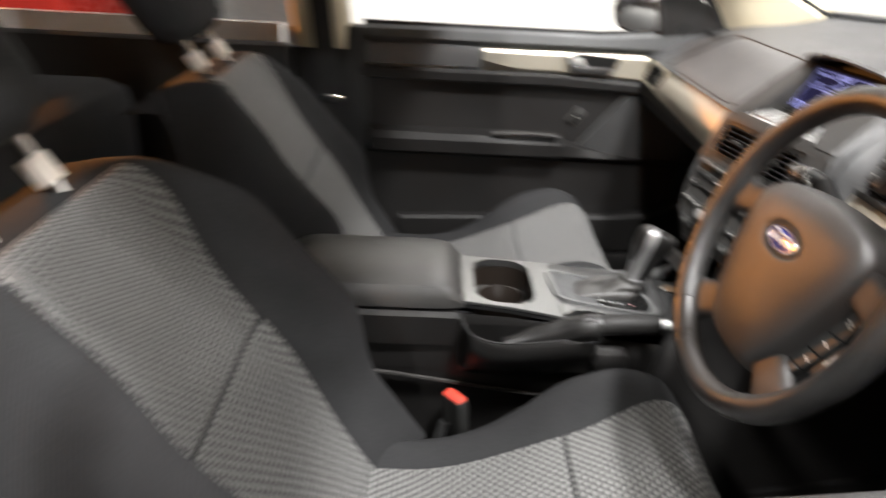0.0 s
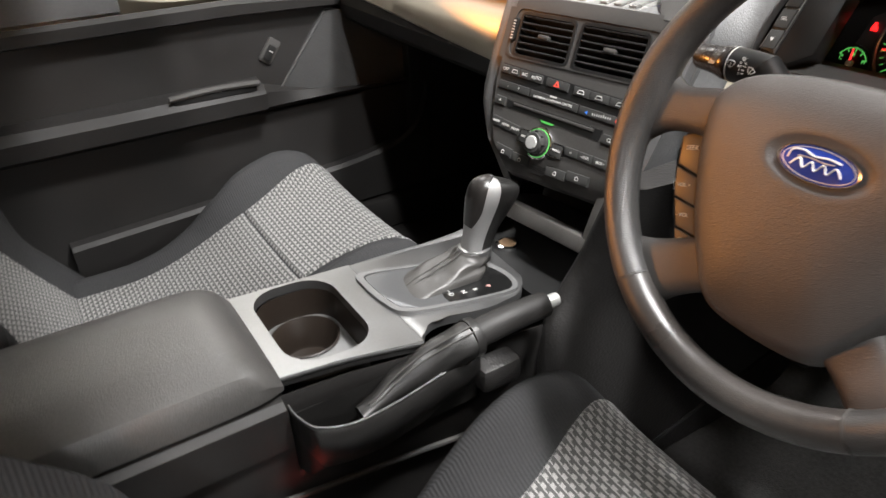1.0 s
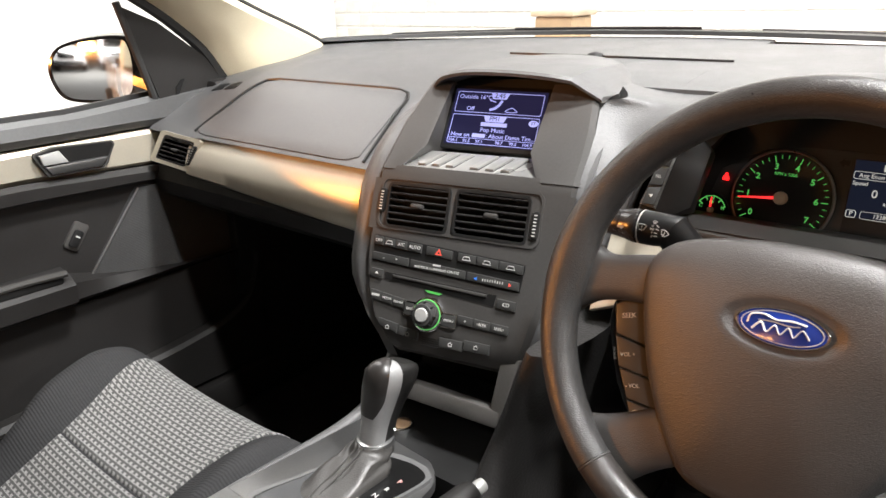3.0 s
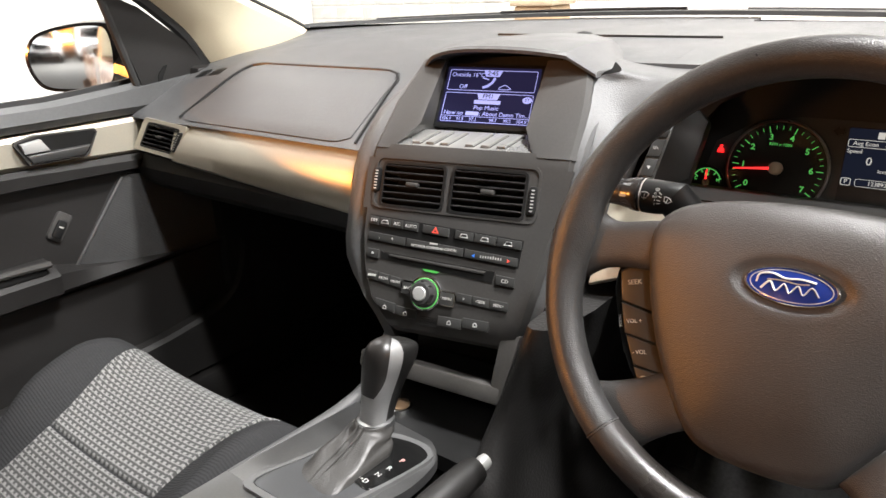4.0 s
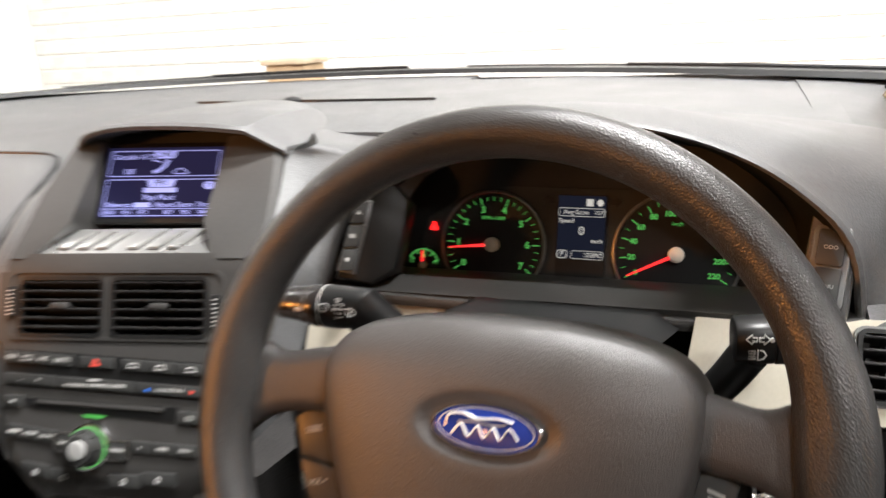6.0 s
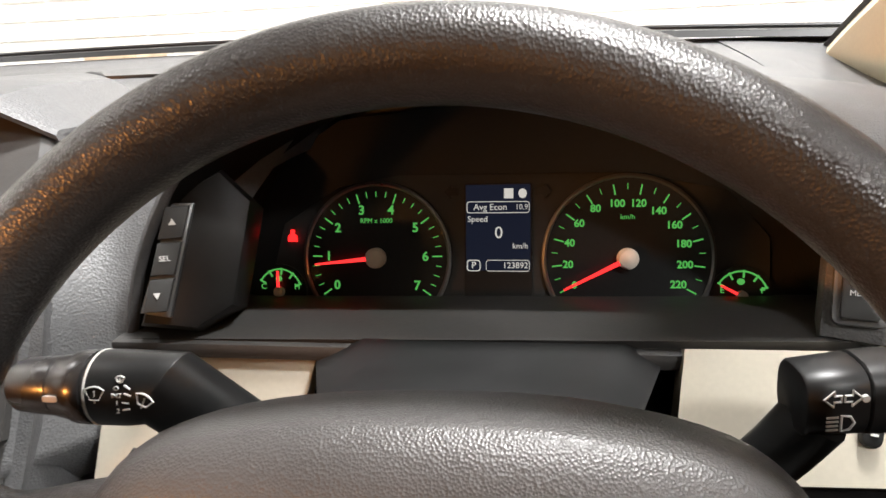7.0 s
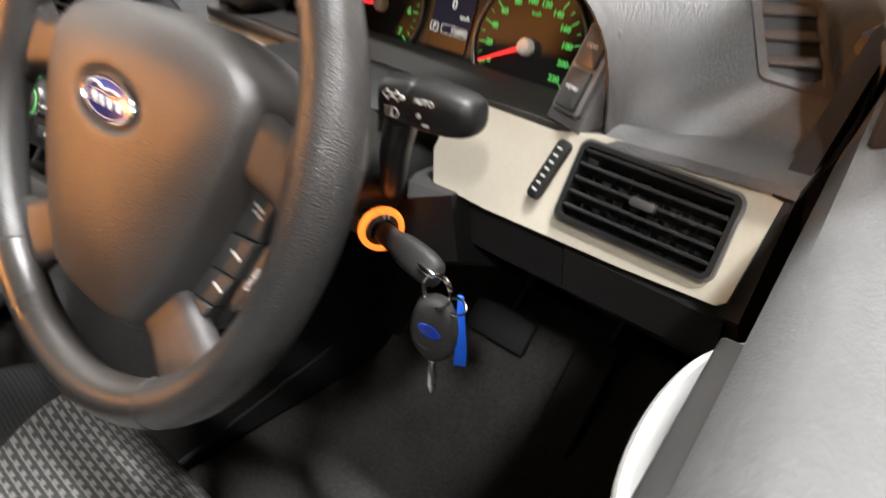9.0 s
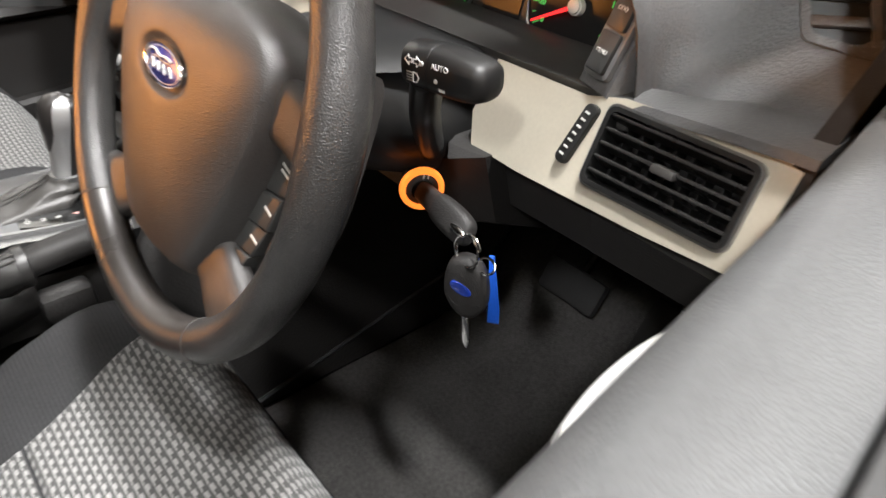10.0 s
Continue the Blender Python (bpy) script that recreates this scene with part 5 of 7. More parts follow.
part("cup_well", loft([[(x, y, z) for x, y in rrect(-0.022, -0.233, 0.156 * k, 0.100 * k, 0.038 * k, 6)] for k, z in ((1.0, 0.5765), (0.985, 0.568), (0.96, 0.545), (0.90, 0.49), (0.02, 0.488))], caps=False), CUPBROWN, con, "dark brown cup holder well", smooth=60)
CUPS = ((-0.054, -0.231, 0.040), (0.024, -0.245, 0.029))
for cx, cy, r in CUPS:
    part("cup", lathe([(0.0, 0.4880), (r + 0.002, 0.4880), (r + 0.002, 0.5415), (r, 0.5425), (r - 0.0015, 0.541), (r - 0.004, 0.500), (r - 0.006, 0.497), (0.0, 0.4965)], Matrix.Translation((cx, cy, 0)), 32), CUPBROWN, con, "dark brown cup well", smooth=50)
ledge = bmesh.new()
edges = []
for o in [rrect(-0.022, -0.233, 0.152, 0.098, 0.036, 6)] + [oval(cx, cy, r, r, 32) for cx, cy, r in CUPS]:
    vs = [ledge.verts.new((x, y, 0.540)) for x, y in o]
    edges += [ledge.edges.new((a, c)) for a, c in zip(vs, vs[1:] + vs[:1])]
bmesh.ops.triangle_fill(ledge, edges=edges, use_beauty=True)
part("cup_ledge", ledge, FRAMEGREY, con, "grey ledge between the cups", smooth=0)
part("console_cheek", loft([[(x - 0.004, y, 0.568), (x + 0.002, y, 0.572), (x + 0.004, y, 0.566), (x + 0.006, y, 0.485), (x - 0.004, y, 0.485)] for y, x in ((-0.303, 0.062), (-0.226, 0.069), (-0.146, 0.084), (-0.09, 0.088))]), SOFT, con, "black console cheek below the plate")
part("rail_left", tube(spline([(-0.110, -0.30, 0.572), (-0.110, -0.12, 0.568), (-0.107, 0.02, 0.566), (-0.108, 0.09, 0.585), (-0.115, 0.14, 0.64), (-0.118, 0.165, 0.70)], 6), 0.010, 12), DASH, con, "grey grained curved console rail")
FRAMEO = spline([(-0.071, -0.147), (-0.044, -0.1545), (0.003, -0.151), (0.030, -0.139), (0.045, -0.093), (0.058, -0.012), (0.050, 0.008), (0.028, 0.014), (-0.007, 0.008), (-0.040, -0.022), (-0.057, -0.086)], 4, True)


def shrink(o, k, c=(-0.005, -0.075)):
    return [(c[0] + (x - c[0]) * k, c[1] + (y - c[1]) * k) for x, y in o]


part("shift_frame", frame_plate(FRAMEO, shrink(FRAMEO, 0.90), 0.0112, 0.0165, lift), FRAMEGREY, con, "grey shifter frame")
part("frame_groove", frame_plate(shrink(FRAMEO, 0.905), shrink(FRAMEO, 0.87), 0.0112, 0.0142, lift), BLACK, con, "dark groove inside the frame")
part("shift_panel", prism(shrink(FRAMEO, 0.885), 0.0112, 0.0158, 0.0012, lift), SHIFTGREY, con, "dark grey panel under the boot")
part("indicator", prism(spline([(0.0140, -0.0760), (0.0360, -0.0840), (0.0440, -0.0740), (0.0540, -0.0150), (0.0480, 0.0020), (0.0260, 0.0070), (0.0000, 0.0010), (-0.020, -0.014), (0.010, -0.030)], 3, True), 0.0150, 0.0168, 0.0006, lift), GLOSS, con, "gloss black gear indicator")
PINK = mat("pink_ink", (0.75, 0.38, 0.36), 0.6, vary=0.03)
for s, x, y in (("P", 0.0365, -0.026), ("R", 0.0345, -0.044), ("N", 0.0320, -0.059), ("D", 0.0290, -0.0745)):
    write(s, 0.0088, x, y, lift, PINK if s == "P" else INK, con, z=0.0169)
for x in (0.0190, 0.0225):
    bar(x, x + 0.0015, -0.0745, -0.0725, INK, con, lift, 0.0167)
part("socket_panel", loft([[(-0.10, y, z), (0.085, y, z), (0.085, y, z - 0.02), (-0.10, y, z - 0.02)] for y, z in ((0.02, 0.570), (0.08, 0.566), (0.16, 0.585), (0.22, 0.60))]), BLACK, con, "black panel below the stack")
so = part("socket", lathe([(0.0155, -0.004), (0.0155, 0.004), (0.0125, 0.005), (0.012, 0.0)], Matrix.Translation((-0.046, 0.066, 0.570)), 24), CHROME, con, "chrome rimmed socket")
part("cap", lathe([(0.0118, 0.0), (0.0118, 0.006), (0.0, 0.0065)], Matrix.Translation((-0.046, 0.066, 0.570)), 20), mat("brown_cap", (0.2, 0.13, 0.08), 0.4), so)
KNEE = spline([(0.134, 0.062, 0.735), (0.119, 0.056, 0.685), (0.104, 0.048, 0.635), (0.092, 0.030, 0.585), (0.092, 0.010, 0.545), (0.098, 0.000, 0.480), (0.104, 0.0, 0.380), (0.108, 0.0, 0.270)], 4)
part("side_panel_right", loft([[(x, y + 0.012, z), (x + 0.002, y + 0.003, z), (x + 0.010, y - 0.002, z), (x + 0.022, y + 0.002, z), (x + 0.034, y + 0.020, z), (x + 0.042, y + 0.07, z), (x + 0.046, 0.30, z), (x + 0.046, 0.52, z), (x, 0.52, z)] for x, y, z in KNEE]), KNEEGRAIN, con, "black grained knee side of the console", smooth=60)
# block added where lamplight merely catches the knee panel
part("knee_lit_patch", box(0.100, 0.132, -0.098, -0.044, 0.515, 0.549, 0.008), KNEEGRAIN, con, "black grained block in place of the lit part of the knee panel")

# gear lever
gear = thing("gear_lever", (-0.012, -0.04, 0.58), "black and silver automatic gear lever with a leather boot", "gear lever")
BOOT = spline([(-0.014, -0.066, 0.072, 0.112, 0.014, 0.578), (-0.014, -0.066, 0.070, 0.108, 0.016, 0.583), (-0.013, -0.052, 0.060, 0.088, 0.020, 0.592), (-0.012, -0.032, 0.050, 0.064, 0.022, 0.600), (-0.012, -0.016, 0.044, 0.049, 0.021, 0.607), (-0.012, -0.012, 0.040, 0.044, 0.0195, 0.612)], 6)
rows = []
for k, (cx, cy, w, l, r, z) in enumerate(BOOT):
    ring = []
    for x, y in rrect(cx, cy, w, l, r, 8):
        a = math.atan2(y - cy, x - cx)
        fade = min(1.0, k / 6) * min(1.0, (30 - k) / 6)
        c = 1 + 0.045 * math.sin(k * 0.62 + 2.1 * math.sin(a) + 1.3 * math.cos(2 * a)) * fade
        ring.append((cx + (x - cx) * c, cy + (y - cy) * c, z + 0.0022 * math.sin(3 * a + k * 0.5) * fade))
    rows.append(ring)
part("boot", loft(rows), BOOTSKIN, gear, "soft creased leather boot", smooth=75)
for dx in (-0.004, 0.004):
    ridge = spline([(-0.013 + dx, -0.121, 0.5815), (-0.013 + dx, -0.096, 0.5925), (-0.012 + dx, -0.066, 0.6015), (-0.012 + dx, -0.042, 0.609), (-0.012 + dx, -0.034, 0.6135)], 5)
    part("boot_seam", tube(ridge, 0.0011, 6), SATIN, gear, "stitched ridge along the boot")
KX = [(-0.012, -0.011, 0.594, 0.0172, 0.0190), (-0.0115, -0.009, 0.612, 0.0160, 0.0185), (-0.0095, -0.004, 0.634, 0.0168, 0.0205), (-0.0055, 0.001, 0.656, 0.0190, 0.0255), (-0.001, 0.006, 0.677, 0.0210, 0.0305), (0.0015, 0.009, 0.691, 0.0205, 0.0310), (0.0025, 0.010, 0.699, 0.0178, 0.0275), (0.003, 0.010, 0.7035, 0.0125, 0.0195), (0.003, 0.010, 0.7050, 0.0045, 0.0070)]


def knob_ring(k, grow=1.0):
    cx, cy, z, a, b = k
    return [(cx + grow * a * math.copysign(abs(math.cos(t)) ** 0.72, math.cos(t)), cy + grow * b * math.copysign(abs(math.sin(t)) ** 0.78, math.sin(t)), z - 0.007 * max(0.0, (z - 0.63) / 0.07) * math.sin(t)) for t in lin(0, 2 * math.pi, 49)[:-1]]


KS = spline(KX, 4)
KNOBSILVER = mat("knob_silver", (0.38, 0.38, 0.38), 0.36, metal=0.4, vary=0.05)
PANELBLACK = mat("knob_inlay", (0.022, 0.020, 0.019), 0.34, vary=0.1)
kb = part("knob", loft([knob_ring(k) for k in KS]), LEATHER, gear, "black leather knob", smooth=60)


def knob_shell(ks, i0, i1, g0, g1):
    """A shell on the knob's rear face, between two growths."""
    bm = loft([[Vector(p) + Vector((0, 0, 0.0008 * (g1 - 1) / 0.04)) for p in knob_ring(k, g1)[i0:i1]] + knob_ring(k, g0)[i0:i1][::-1] for k in ks])
    bmesh.ops.recalc_face_normals(bm, faces=bm.faces)
    return bm


part("silver_face", knob_shell(KS[:-1], 23, 48, 0.93, 1.035), KNOBSILVER, kb, "satin silver rear face", smooth=60)


def inlay_row(k, i, n=15):
    """One row of the thumb inlay, drawn in at its rounded foot."""
    cx, cy, z, a, b = k
    d = 0.62 * max(0.0, 1 - i / 5) ** 2
    out = [[], []]
    for t in lin(3.62 + d, 5.55 - d * 0.8, n):
        for side, g in zip(out, (1.058, 0.97)):
            side.append((cx + g * a * math.copysign(abs(math.cos(t)) ** 0.72, math.cos(t)), cy + g * b * math.copysign(abs(math.sin(t)) ** 0.78, math.sin(t)), z + 0.0008 * (g > 1) - 0.007 * max(0.0, (z - 0.63) / 0.07) * math.sin(t)))
    return out[0] + out[1][::-1]


part("thumb_panel", loft([inlay_row(k, i) for i, k in enumerate(KS[10:-1])]), PANELBLACK, kb, "smooth black inlay", smooth=60)
part("collar", lathe([(0.0205, -0.004), (0.0215, 0.003), (0.0208, 0.007), (0.0180, 0.008)], Matrix.Translation((-0.012, -0.011, 0.606)), 28), SILVER, gear, "silver collar")

# handbrake
hb = thing("handbrake", (0.11, -0.12, 0.5), "black handbrake lever with a leather gaiter", "handbrake")
part("grip", tube(spline([(0.107, -0.105, 0.583), (0.109, -0.08, 0.588), (0.113, -0.04, 0.593), (0.119, -0.003, 0.598)], 5), [0.0155, 0.0165, 0.0165, 0.016, 0.016, 0.0165, 0.0165, 0.0165, 0.0165, 0.0165, 0.0165, 0.0160, 0.0158, 0.0155, 0.0150, 0.0135], 14), SOFT, hb, "black grained grip")
part("release_button", tube([(0.119, -0.004, 0.598), (0.1205, 0.007, 0.5995), (0.121, 0.011, 0.600), (0.1212, 0.0125, 0.600)], [0.0082, 0.0082, 0.0072, 0.004], 14), SATINSILVER, hb, "dull silver release button")
GAI = spline([(0.1075, -0.094, 0.584, 0.0200, 0.0205), (0.107, -0.112, 0.581, 0.0205, 0.0215), (0.104, -0.135, 0.573, 0.0195, 0.023), (0.100, -0.160, 0.562, 0.0185, 0.024), (0.101, -0.190, 0.556, 0.0160, 0.018), (0.107, -0.215, 0.553, 0.0140, 0.010), (0.114, -0.240, 0.552, 0.011, 0.006)], 4)
rings = []
for k, (cx, cy, cz, a, b) in enumerate(GAI):
    rings.append([(cx + a * math.cos(q) * (1 + 0.07 * math.sin(2.3 * q + k * 0.55)), cy, cz + b * math.sin(q) * (1 + 0.09 * math.sin(3 * q + k * 0.8) * min(1.0, k / 5))) for q in lin(0, 2 * math.pi, 29)[:-1]])
part("gaiter", loft(rings), LEATHER, hb, "creased black leather gaiter", smooth=75)
for dq in (-0.16, 0.16):
    line = [(cx + (a + 0.0012) * math.cos(1.15 + dq), cy, cz + (b + 0.0012) * math.sin(1.15 + dq)) for cx, cy, cz, a, b in GAI[2:-2]]
    part("gaiter_seam", tube(line, 0.0012, 6), SATIN, hb, "stitched seam on the gaiter")
part("gaiter_band", lathe([(0.0200, -0.006), (0.0222, -0.005), (0.0228, 0.0), (0.0222, 0.005), (0.0195, 0.006)], axes((0.1073, -0.098, 0.5835), (1, 0, 0), (0, 0, 1)), 24), LEATHER, hb, "gathered cuff")
APRON = spline([(0.094, -0.305, 0.583), (0.106, -0.302, 0.577), (0.121, -0.288, 0.566), (0.129, -0.255, 0.560), (0.129, -0.215, 0.560), (0.124, -0.170, 0.562), (0.119, -0.125, 0.566), (0.118, -0.095, 0.572)], 4)
part("apron", loft([[(0.0935, y, 0.570), (0.095, y, 0.505), (min(0.112, x), y, 0.500), (x - 0.003, y, z - 0.004), (x - 0.001, y, z), (x + 0.002, y, z - 0.002), (x + 0.003 + 0.003 * noise.noise((y * 30, 2.0, 0)), y, z - 0.03), (x - 0.012 + 0.006 * noise.noise((y * 26, 5.0, 0)), y, z - 0.062), (0.096, y, z - 0.075), (0.090, y, 0.47)] for x, y, z in APRON]), LEATHER, hb, "sagging black leather apron", smooth=60)
part("apron_piping", tube([(x, y, z + 0.0006) for x, y, z in APRON], 0.0018, 6), LEATHER, hb, "rolled leather hem")

# ---- instrument cluster ----
clu = thing("instrument_cluster", (0.38, 0.31, 0.84), "black instrument cluster with green lit dials and red needles", "instrument cluster")
part("back_plate", prism([(-0.20, -0.055), (0.19, -0.055), (0.20, 0.03), (0.13, 0.085), (0.0, 0.10), (-0.11, 0.09), (-0.19, 0.04)], -0.012, -0.003, m=DIALS), BLACK, clu)
part("face", prism([(-0.165, -0.040), (0.165, -0.040), (0.165, 0.010), (0.140, 0.040), (0.08, 0.052), (-0.07, 0.052), (-0.11, 0.045), (-0.15, 0.020)], -0.003, -0.001, 0.0005, DIALS), GREYP, clu, "dark grey dial panel")


def dial(cx, cy, r, vals, a0, a1, name, needle, small, parent):
    """Angles run from a0 down to a1, in degrees from the dial's right."""
    ring = oval(cx, cy, r, r, 40, -38, 218)
    d = part(name, prism(ring, -0.001, 0.0012, 0.0004, DIALS), BLACK, parent, "round black dial")
    part("bezel", tube([(x, y, 0.002) for x, y in ring], 0.0016, 6, m=DIALS), SILVER, d, "thin bright bezel")
    n = len(vals)
    sub = 2 if n < 10 else 2
    for i in range((n - 1) * sub * (2 if n < 10 else 1) + 1):
        k = (n - 1) * sub * (2 if n < 10 else 1)
        a = radians(a0 + (a1 - a0) * i / k)
        major = i % (k // (n - 1)) == 0
        l, w = (0.0065, 0.0009) if major else (0.0038, 0.0005)
        m = at(DIALS, cx, cy, 0.0012) @ Matrix.Rotation(a, 4, "Z")
        part("tick", prism([(r - 0.005 - l, -w / 2), (r - 0.005, -w / 2), (r - 0.005, w / 2), (r - 0.005 - l, w / 2)], 0, 0.0004, m=m), GREEN, d, smooth=0)
    for i, s in enumerate(vals):
        a = radians(a0 + (a1 - a0) * i / (n - 1))
        q = r - (0.0162 if n < 10 else 0.0152) - (0.002 if len(s) > 2 else 0)
        write(s, 0.0086 if n < 10 else 0.0066, cx + q * math.cos(a), cy + q * math.sin(a), DIALS, GREEN, d, z=0.0014, bold=0.00018)
    write(small, 0.0045, cx, cy + r * 0.50, DIALS, GREEN, d, z=0.0014)
    m = at(DIALS, cx, cy, 0.006) @ Matrix.Rotation(radians(needle), 4, "Z")
    nd = part("needle", prism([(-0.002, -0.0016), (r - 0.008, -0.0006), (r - 0.008, 0.0006), (-0.002, 0.0016)], 0, 0.0012, m=m), REDGLOW, d, "red needle")
    part("hub", lathe([(0.0068, 0.0), (0.0068, 0.0065), (0.0060, 0.0068), (0.0057, 0.0086), (0.0045, 0.0094), (0.0, 0.0096)], at(DIALS, cx, cy), 20), PALE, nd, "pale hub cap")
    return d


dial(-0.0845, -0.0029, 0.0495, [str(i) for i in range(8)], 214, -34, "rev_counter", 186, "RPM x 1000", clu)
dial(0.0790, -0.0027, 0.0525, [str(i * 20) for i in range(12)], 208, -28, "speedometer", 207, "km/h", clu)
for cx, cy, nd, a, b in ((-0.1535, -0.0265, 92, 150, 20), (0.1480, -0.0260, 152, 150, 20)):
    g = part("small_gauge", prism(oval(cx, cy, 0.019, 0.019, 24, -10, 190), -0.001, 0.0004, m=DIALS), BLACK, clu, "small black gauge")
    arc = [(cx + 0.0155 * math.cos(radians(t)), cy + 0.0155 * math.sin(radians(t)), 0.0009) for t in lin(a, b, 14)]
    part("arc", tube(arc, 0.0006, 5, m=DIALS), GREEN, g, smooth=0)
    for t in lin(a, b, 5):
        m = at(DIALS, cx, cy, 0.0006) @ Matrix.Rotation(radians(t), 4, "Z")
        part("tick", prism([(0.0115, -0.0006), (0.0165, -0.0006), (0.0165, 0.0006), (0.0115, 0.0006)], 0, 0.0004, m=m), GREEN, g, smooth=0)
    part("lamp_mark", prism(oval(cx - 0.0005, cy + 0.009, 0.0024, 0.002, 10), 0.0006, 0.001, m=DIALS), GREEN, g, smooth=0)
    write("C" if cx < 0 else "E", 0.0055, cx - 0.0115, cy + 0.0035, DIALS, GREEN, g)
    write("H" if cx < 0 else "F", 0.0055, cx + 0.0125, cy + 0.0035, DIALS, GREEN, g)
    m = at(DIALS, cx, cy, 0.003) @ Matrix.Rotation(radians(nd), 4, "Z")
    q = part("needle", prism([(0, -0.0011), (0.0145, -0.0006), (0.0145, 0.0006), (0, 0.0011)], 0, 0.001, m=m), REDGLOW, g, "red needle")
    part("hub", lathe([(0.0036, -0.002), (0.0034, 0.002), (0.0, 0.0026)], at(DIALS, cx, cy, 0.002), 16), PALE, q)
part("seatbelt_lamp", prism([(-0.1470, 0.0080), (-0.1404, 0.0080), (-0.1408, 0.0120), (-0.1424, 0.0132), (-0.1424, 0.0160), (-0.1450, 0.0160), (-0.1450, 0.0132), (-0.1466, 0.0120)], 0.0, 0.001, m=DIALS), glow("red_lamp", (1.0, 0.012, 0.012), 2.6), clu, "red warning lamp")
for cx, sgn in ((-0.0335, -1), (0.0265, 1)):
    part("arrow_lamp", prism([(cx - sgn * -0.005, 0.0405), (cx, 0.0455), (cx, 0.0430), (cx - sgn * 0.005, 0.0430), (cx - sgn * 0.005, 0.038), (cx, 0.038), (cx, 0.0355)], 0.0, 0.0006, m=DIALS), BLACK, clu, smooth=0)
lcd = part("trip_display", prism(rrect(-0.003, 0.007, 0.044, 0.078, 0.001), -0.001, 0.0006, m=DIALS), BLACK, clu, "dark trip computer display")
LD = at(DIALS, -0.003, 0.007, 0.0006)
part("lit_ground", prism([(-0.021, -0.018), (0.021, -0.018), (0.021, 0.038), (-0.021, 0.038)], 0, 0.0003, m=LD), glow("trip_ground", (0.006, 0.008, 0.016), 1.0), lcd, smooth=0)
WHT = glow("trip_ink", (0.75, 0.75, 0.7), 0.55)
outline(-0.0205, 0.0205, 0.0195, 0.0272, 0.0005, WHT, lcd, LD)
write("Avg Econ", 0.0058, -0.016, 0.0233, LD, WHT, lcd, "LEFT")
write("10.9", 0.0048, 0.0195, 0.0233, LD, WHT, lcd, "RIGHT")
write("Speed", 0.0055, -0.020, 0.0155, LD, WHT, lcd, "LEFT")
write("0", 0.0110, 0.0005, 0.0065, LD, WHT, lcd)
write("km/h", 0.0050, 0.0195, -0.002, LD, WHT, lcd, "RIGHT")
outline(-0.0205, -0.0115, -0.0185, -0.011, 0.0006, WHT, lcd, LD)
write("P", 0.0062, -0.016, -0.0147, LD, WHT, lcd)
outline(-0.008, 0.0205, -0.0185, -0.011, 0.0004, WHT, lcd, LD)
write("123892", 0.0055, 0.0195, -0.0147, LD, WHT, lcd, "RIGHT")
bar(0.004, 0.010, 0.029, 0.0355, WHT, lcd, LD)
part("sun_mark", prism(oval(0.016, 0.0322, 0.0028, 0.0032, 10), 0.0006, 0.001, m=LD), WHT, lcd, smooth=0)
# key pods at both ends of the hood
PODL = plane((0.2015, 0.2085, 0.8935), 22, 16)
pod = part("key_pod", prism([(-0.020, -0.036), (0.012, -0.042), (0.034, -0.030), (0.048, 0.03), (0.03, 0.05), (0.004, 0.038)], -0.04, -0.002, 0.008, PODL), BLACK, clu, "dark key pod")
part("pod_plate", prism([(-0.017, -0.029), (-0.001, -0.033), (0.0155, 0.030), (0.003, 0.031)], -0.002, 0.001, 0.001, PODL), SILVER, pod, "grey key surround")
for k, s in enumerate(("^", "SEL", "v")):
    y = 0.0195 - 0.0200 * k
    x = 0.004 - 0.0052 * k
    b = part("pod_button", prism([(x - 0.0085, y - 0.009), (x + 0.0045, y - 0.009), (x + 0.0095, y + 0.009), (x - 0.0035, y + 0.009)], 0.001, 0.004, 0.001, PODL), GREYP, pod)
    if s == "SEL":
        write(s, 0.0042, x, y, PODL, INK, b, z=0.0042)
    else:
        part("mark", prism([(x - 0.002, y - 0.0015 * (1 if s == "^" else -1)), (x + 0.002, y - 0.0015 * (1 if s == "^" else -1)), (x, y + 0.002 * (1 if s == "^" else -1))], 0.004, 0.0045, m=PODL), INK, b, smooth=0)
PODR = plane((0.5585, 0.216, 0.888), 25, -14)
pod = part("key_pod", prism([(-0.014, -0.036), (0.018, -0.038), (0.019, 0.02), (0.012, 0.036), (-0.012, 0.040)], -0.022, -0.002, 0.004, PODR), DASH, clu, "grey key pod")
part("pod_plate", prism(rrect(0.003, 0.0, 0.024, 0.058, 0.004), -0.002, 0.002, 0.001, PODR), FRAMEGREY, pod)
for k, s in enumerate(("ODO", "MENU")):
    b = part("pod_button", prism(rrect(0.003, 0.0135 - 0.027 * k, 0.017, 0.0255, 0.002), 0.002, 0.005, 0.001, PODR), GREYP, pod)
    write(s, 0.0038, 0.003, 0.0135 - 0.027 * k, PODR, INK, b, z=0.0052)

# ---- steering column, stalks and key ----
col = thing("steering_column", (0.38, 0.15, 0.75), "black steering column shroud with two stalks", "steering column")
part("shroud", loft([[(0.38 + w * c, y, z + h * s) for c, s in [(math.cos(t), math.sin(t)) for t in lin(0, 2 * math.pi, 25)[:-1]]] for y, z, w, h in ((0.055, 0.828, 0.062, 0.045), (0.10, 0.815, 0.075, 0.052), (0.16, 0.795, 0.085, 0.055), (0.26, 0.76, 0.09, 0.06))]), BLACK, col, "black column shroud")
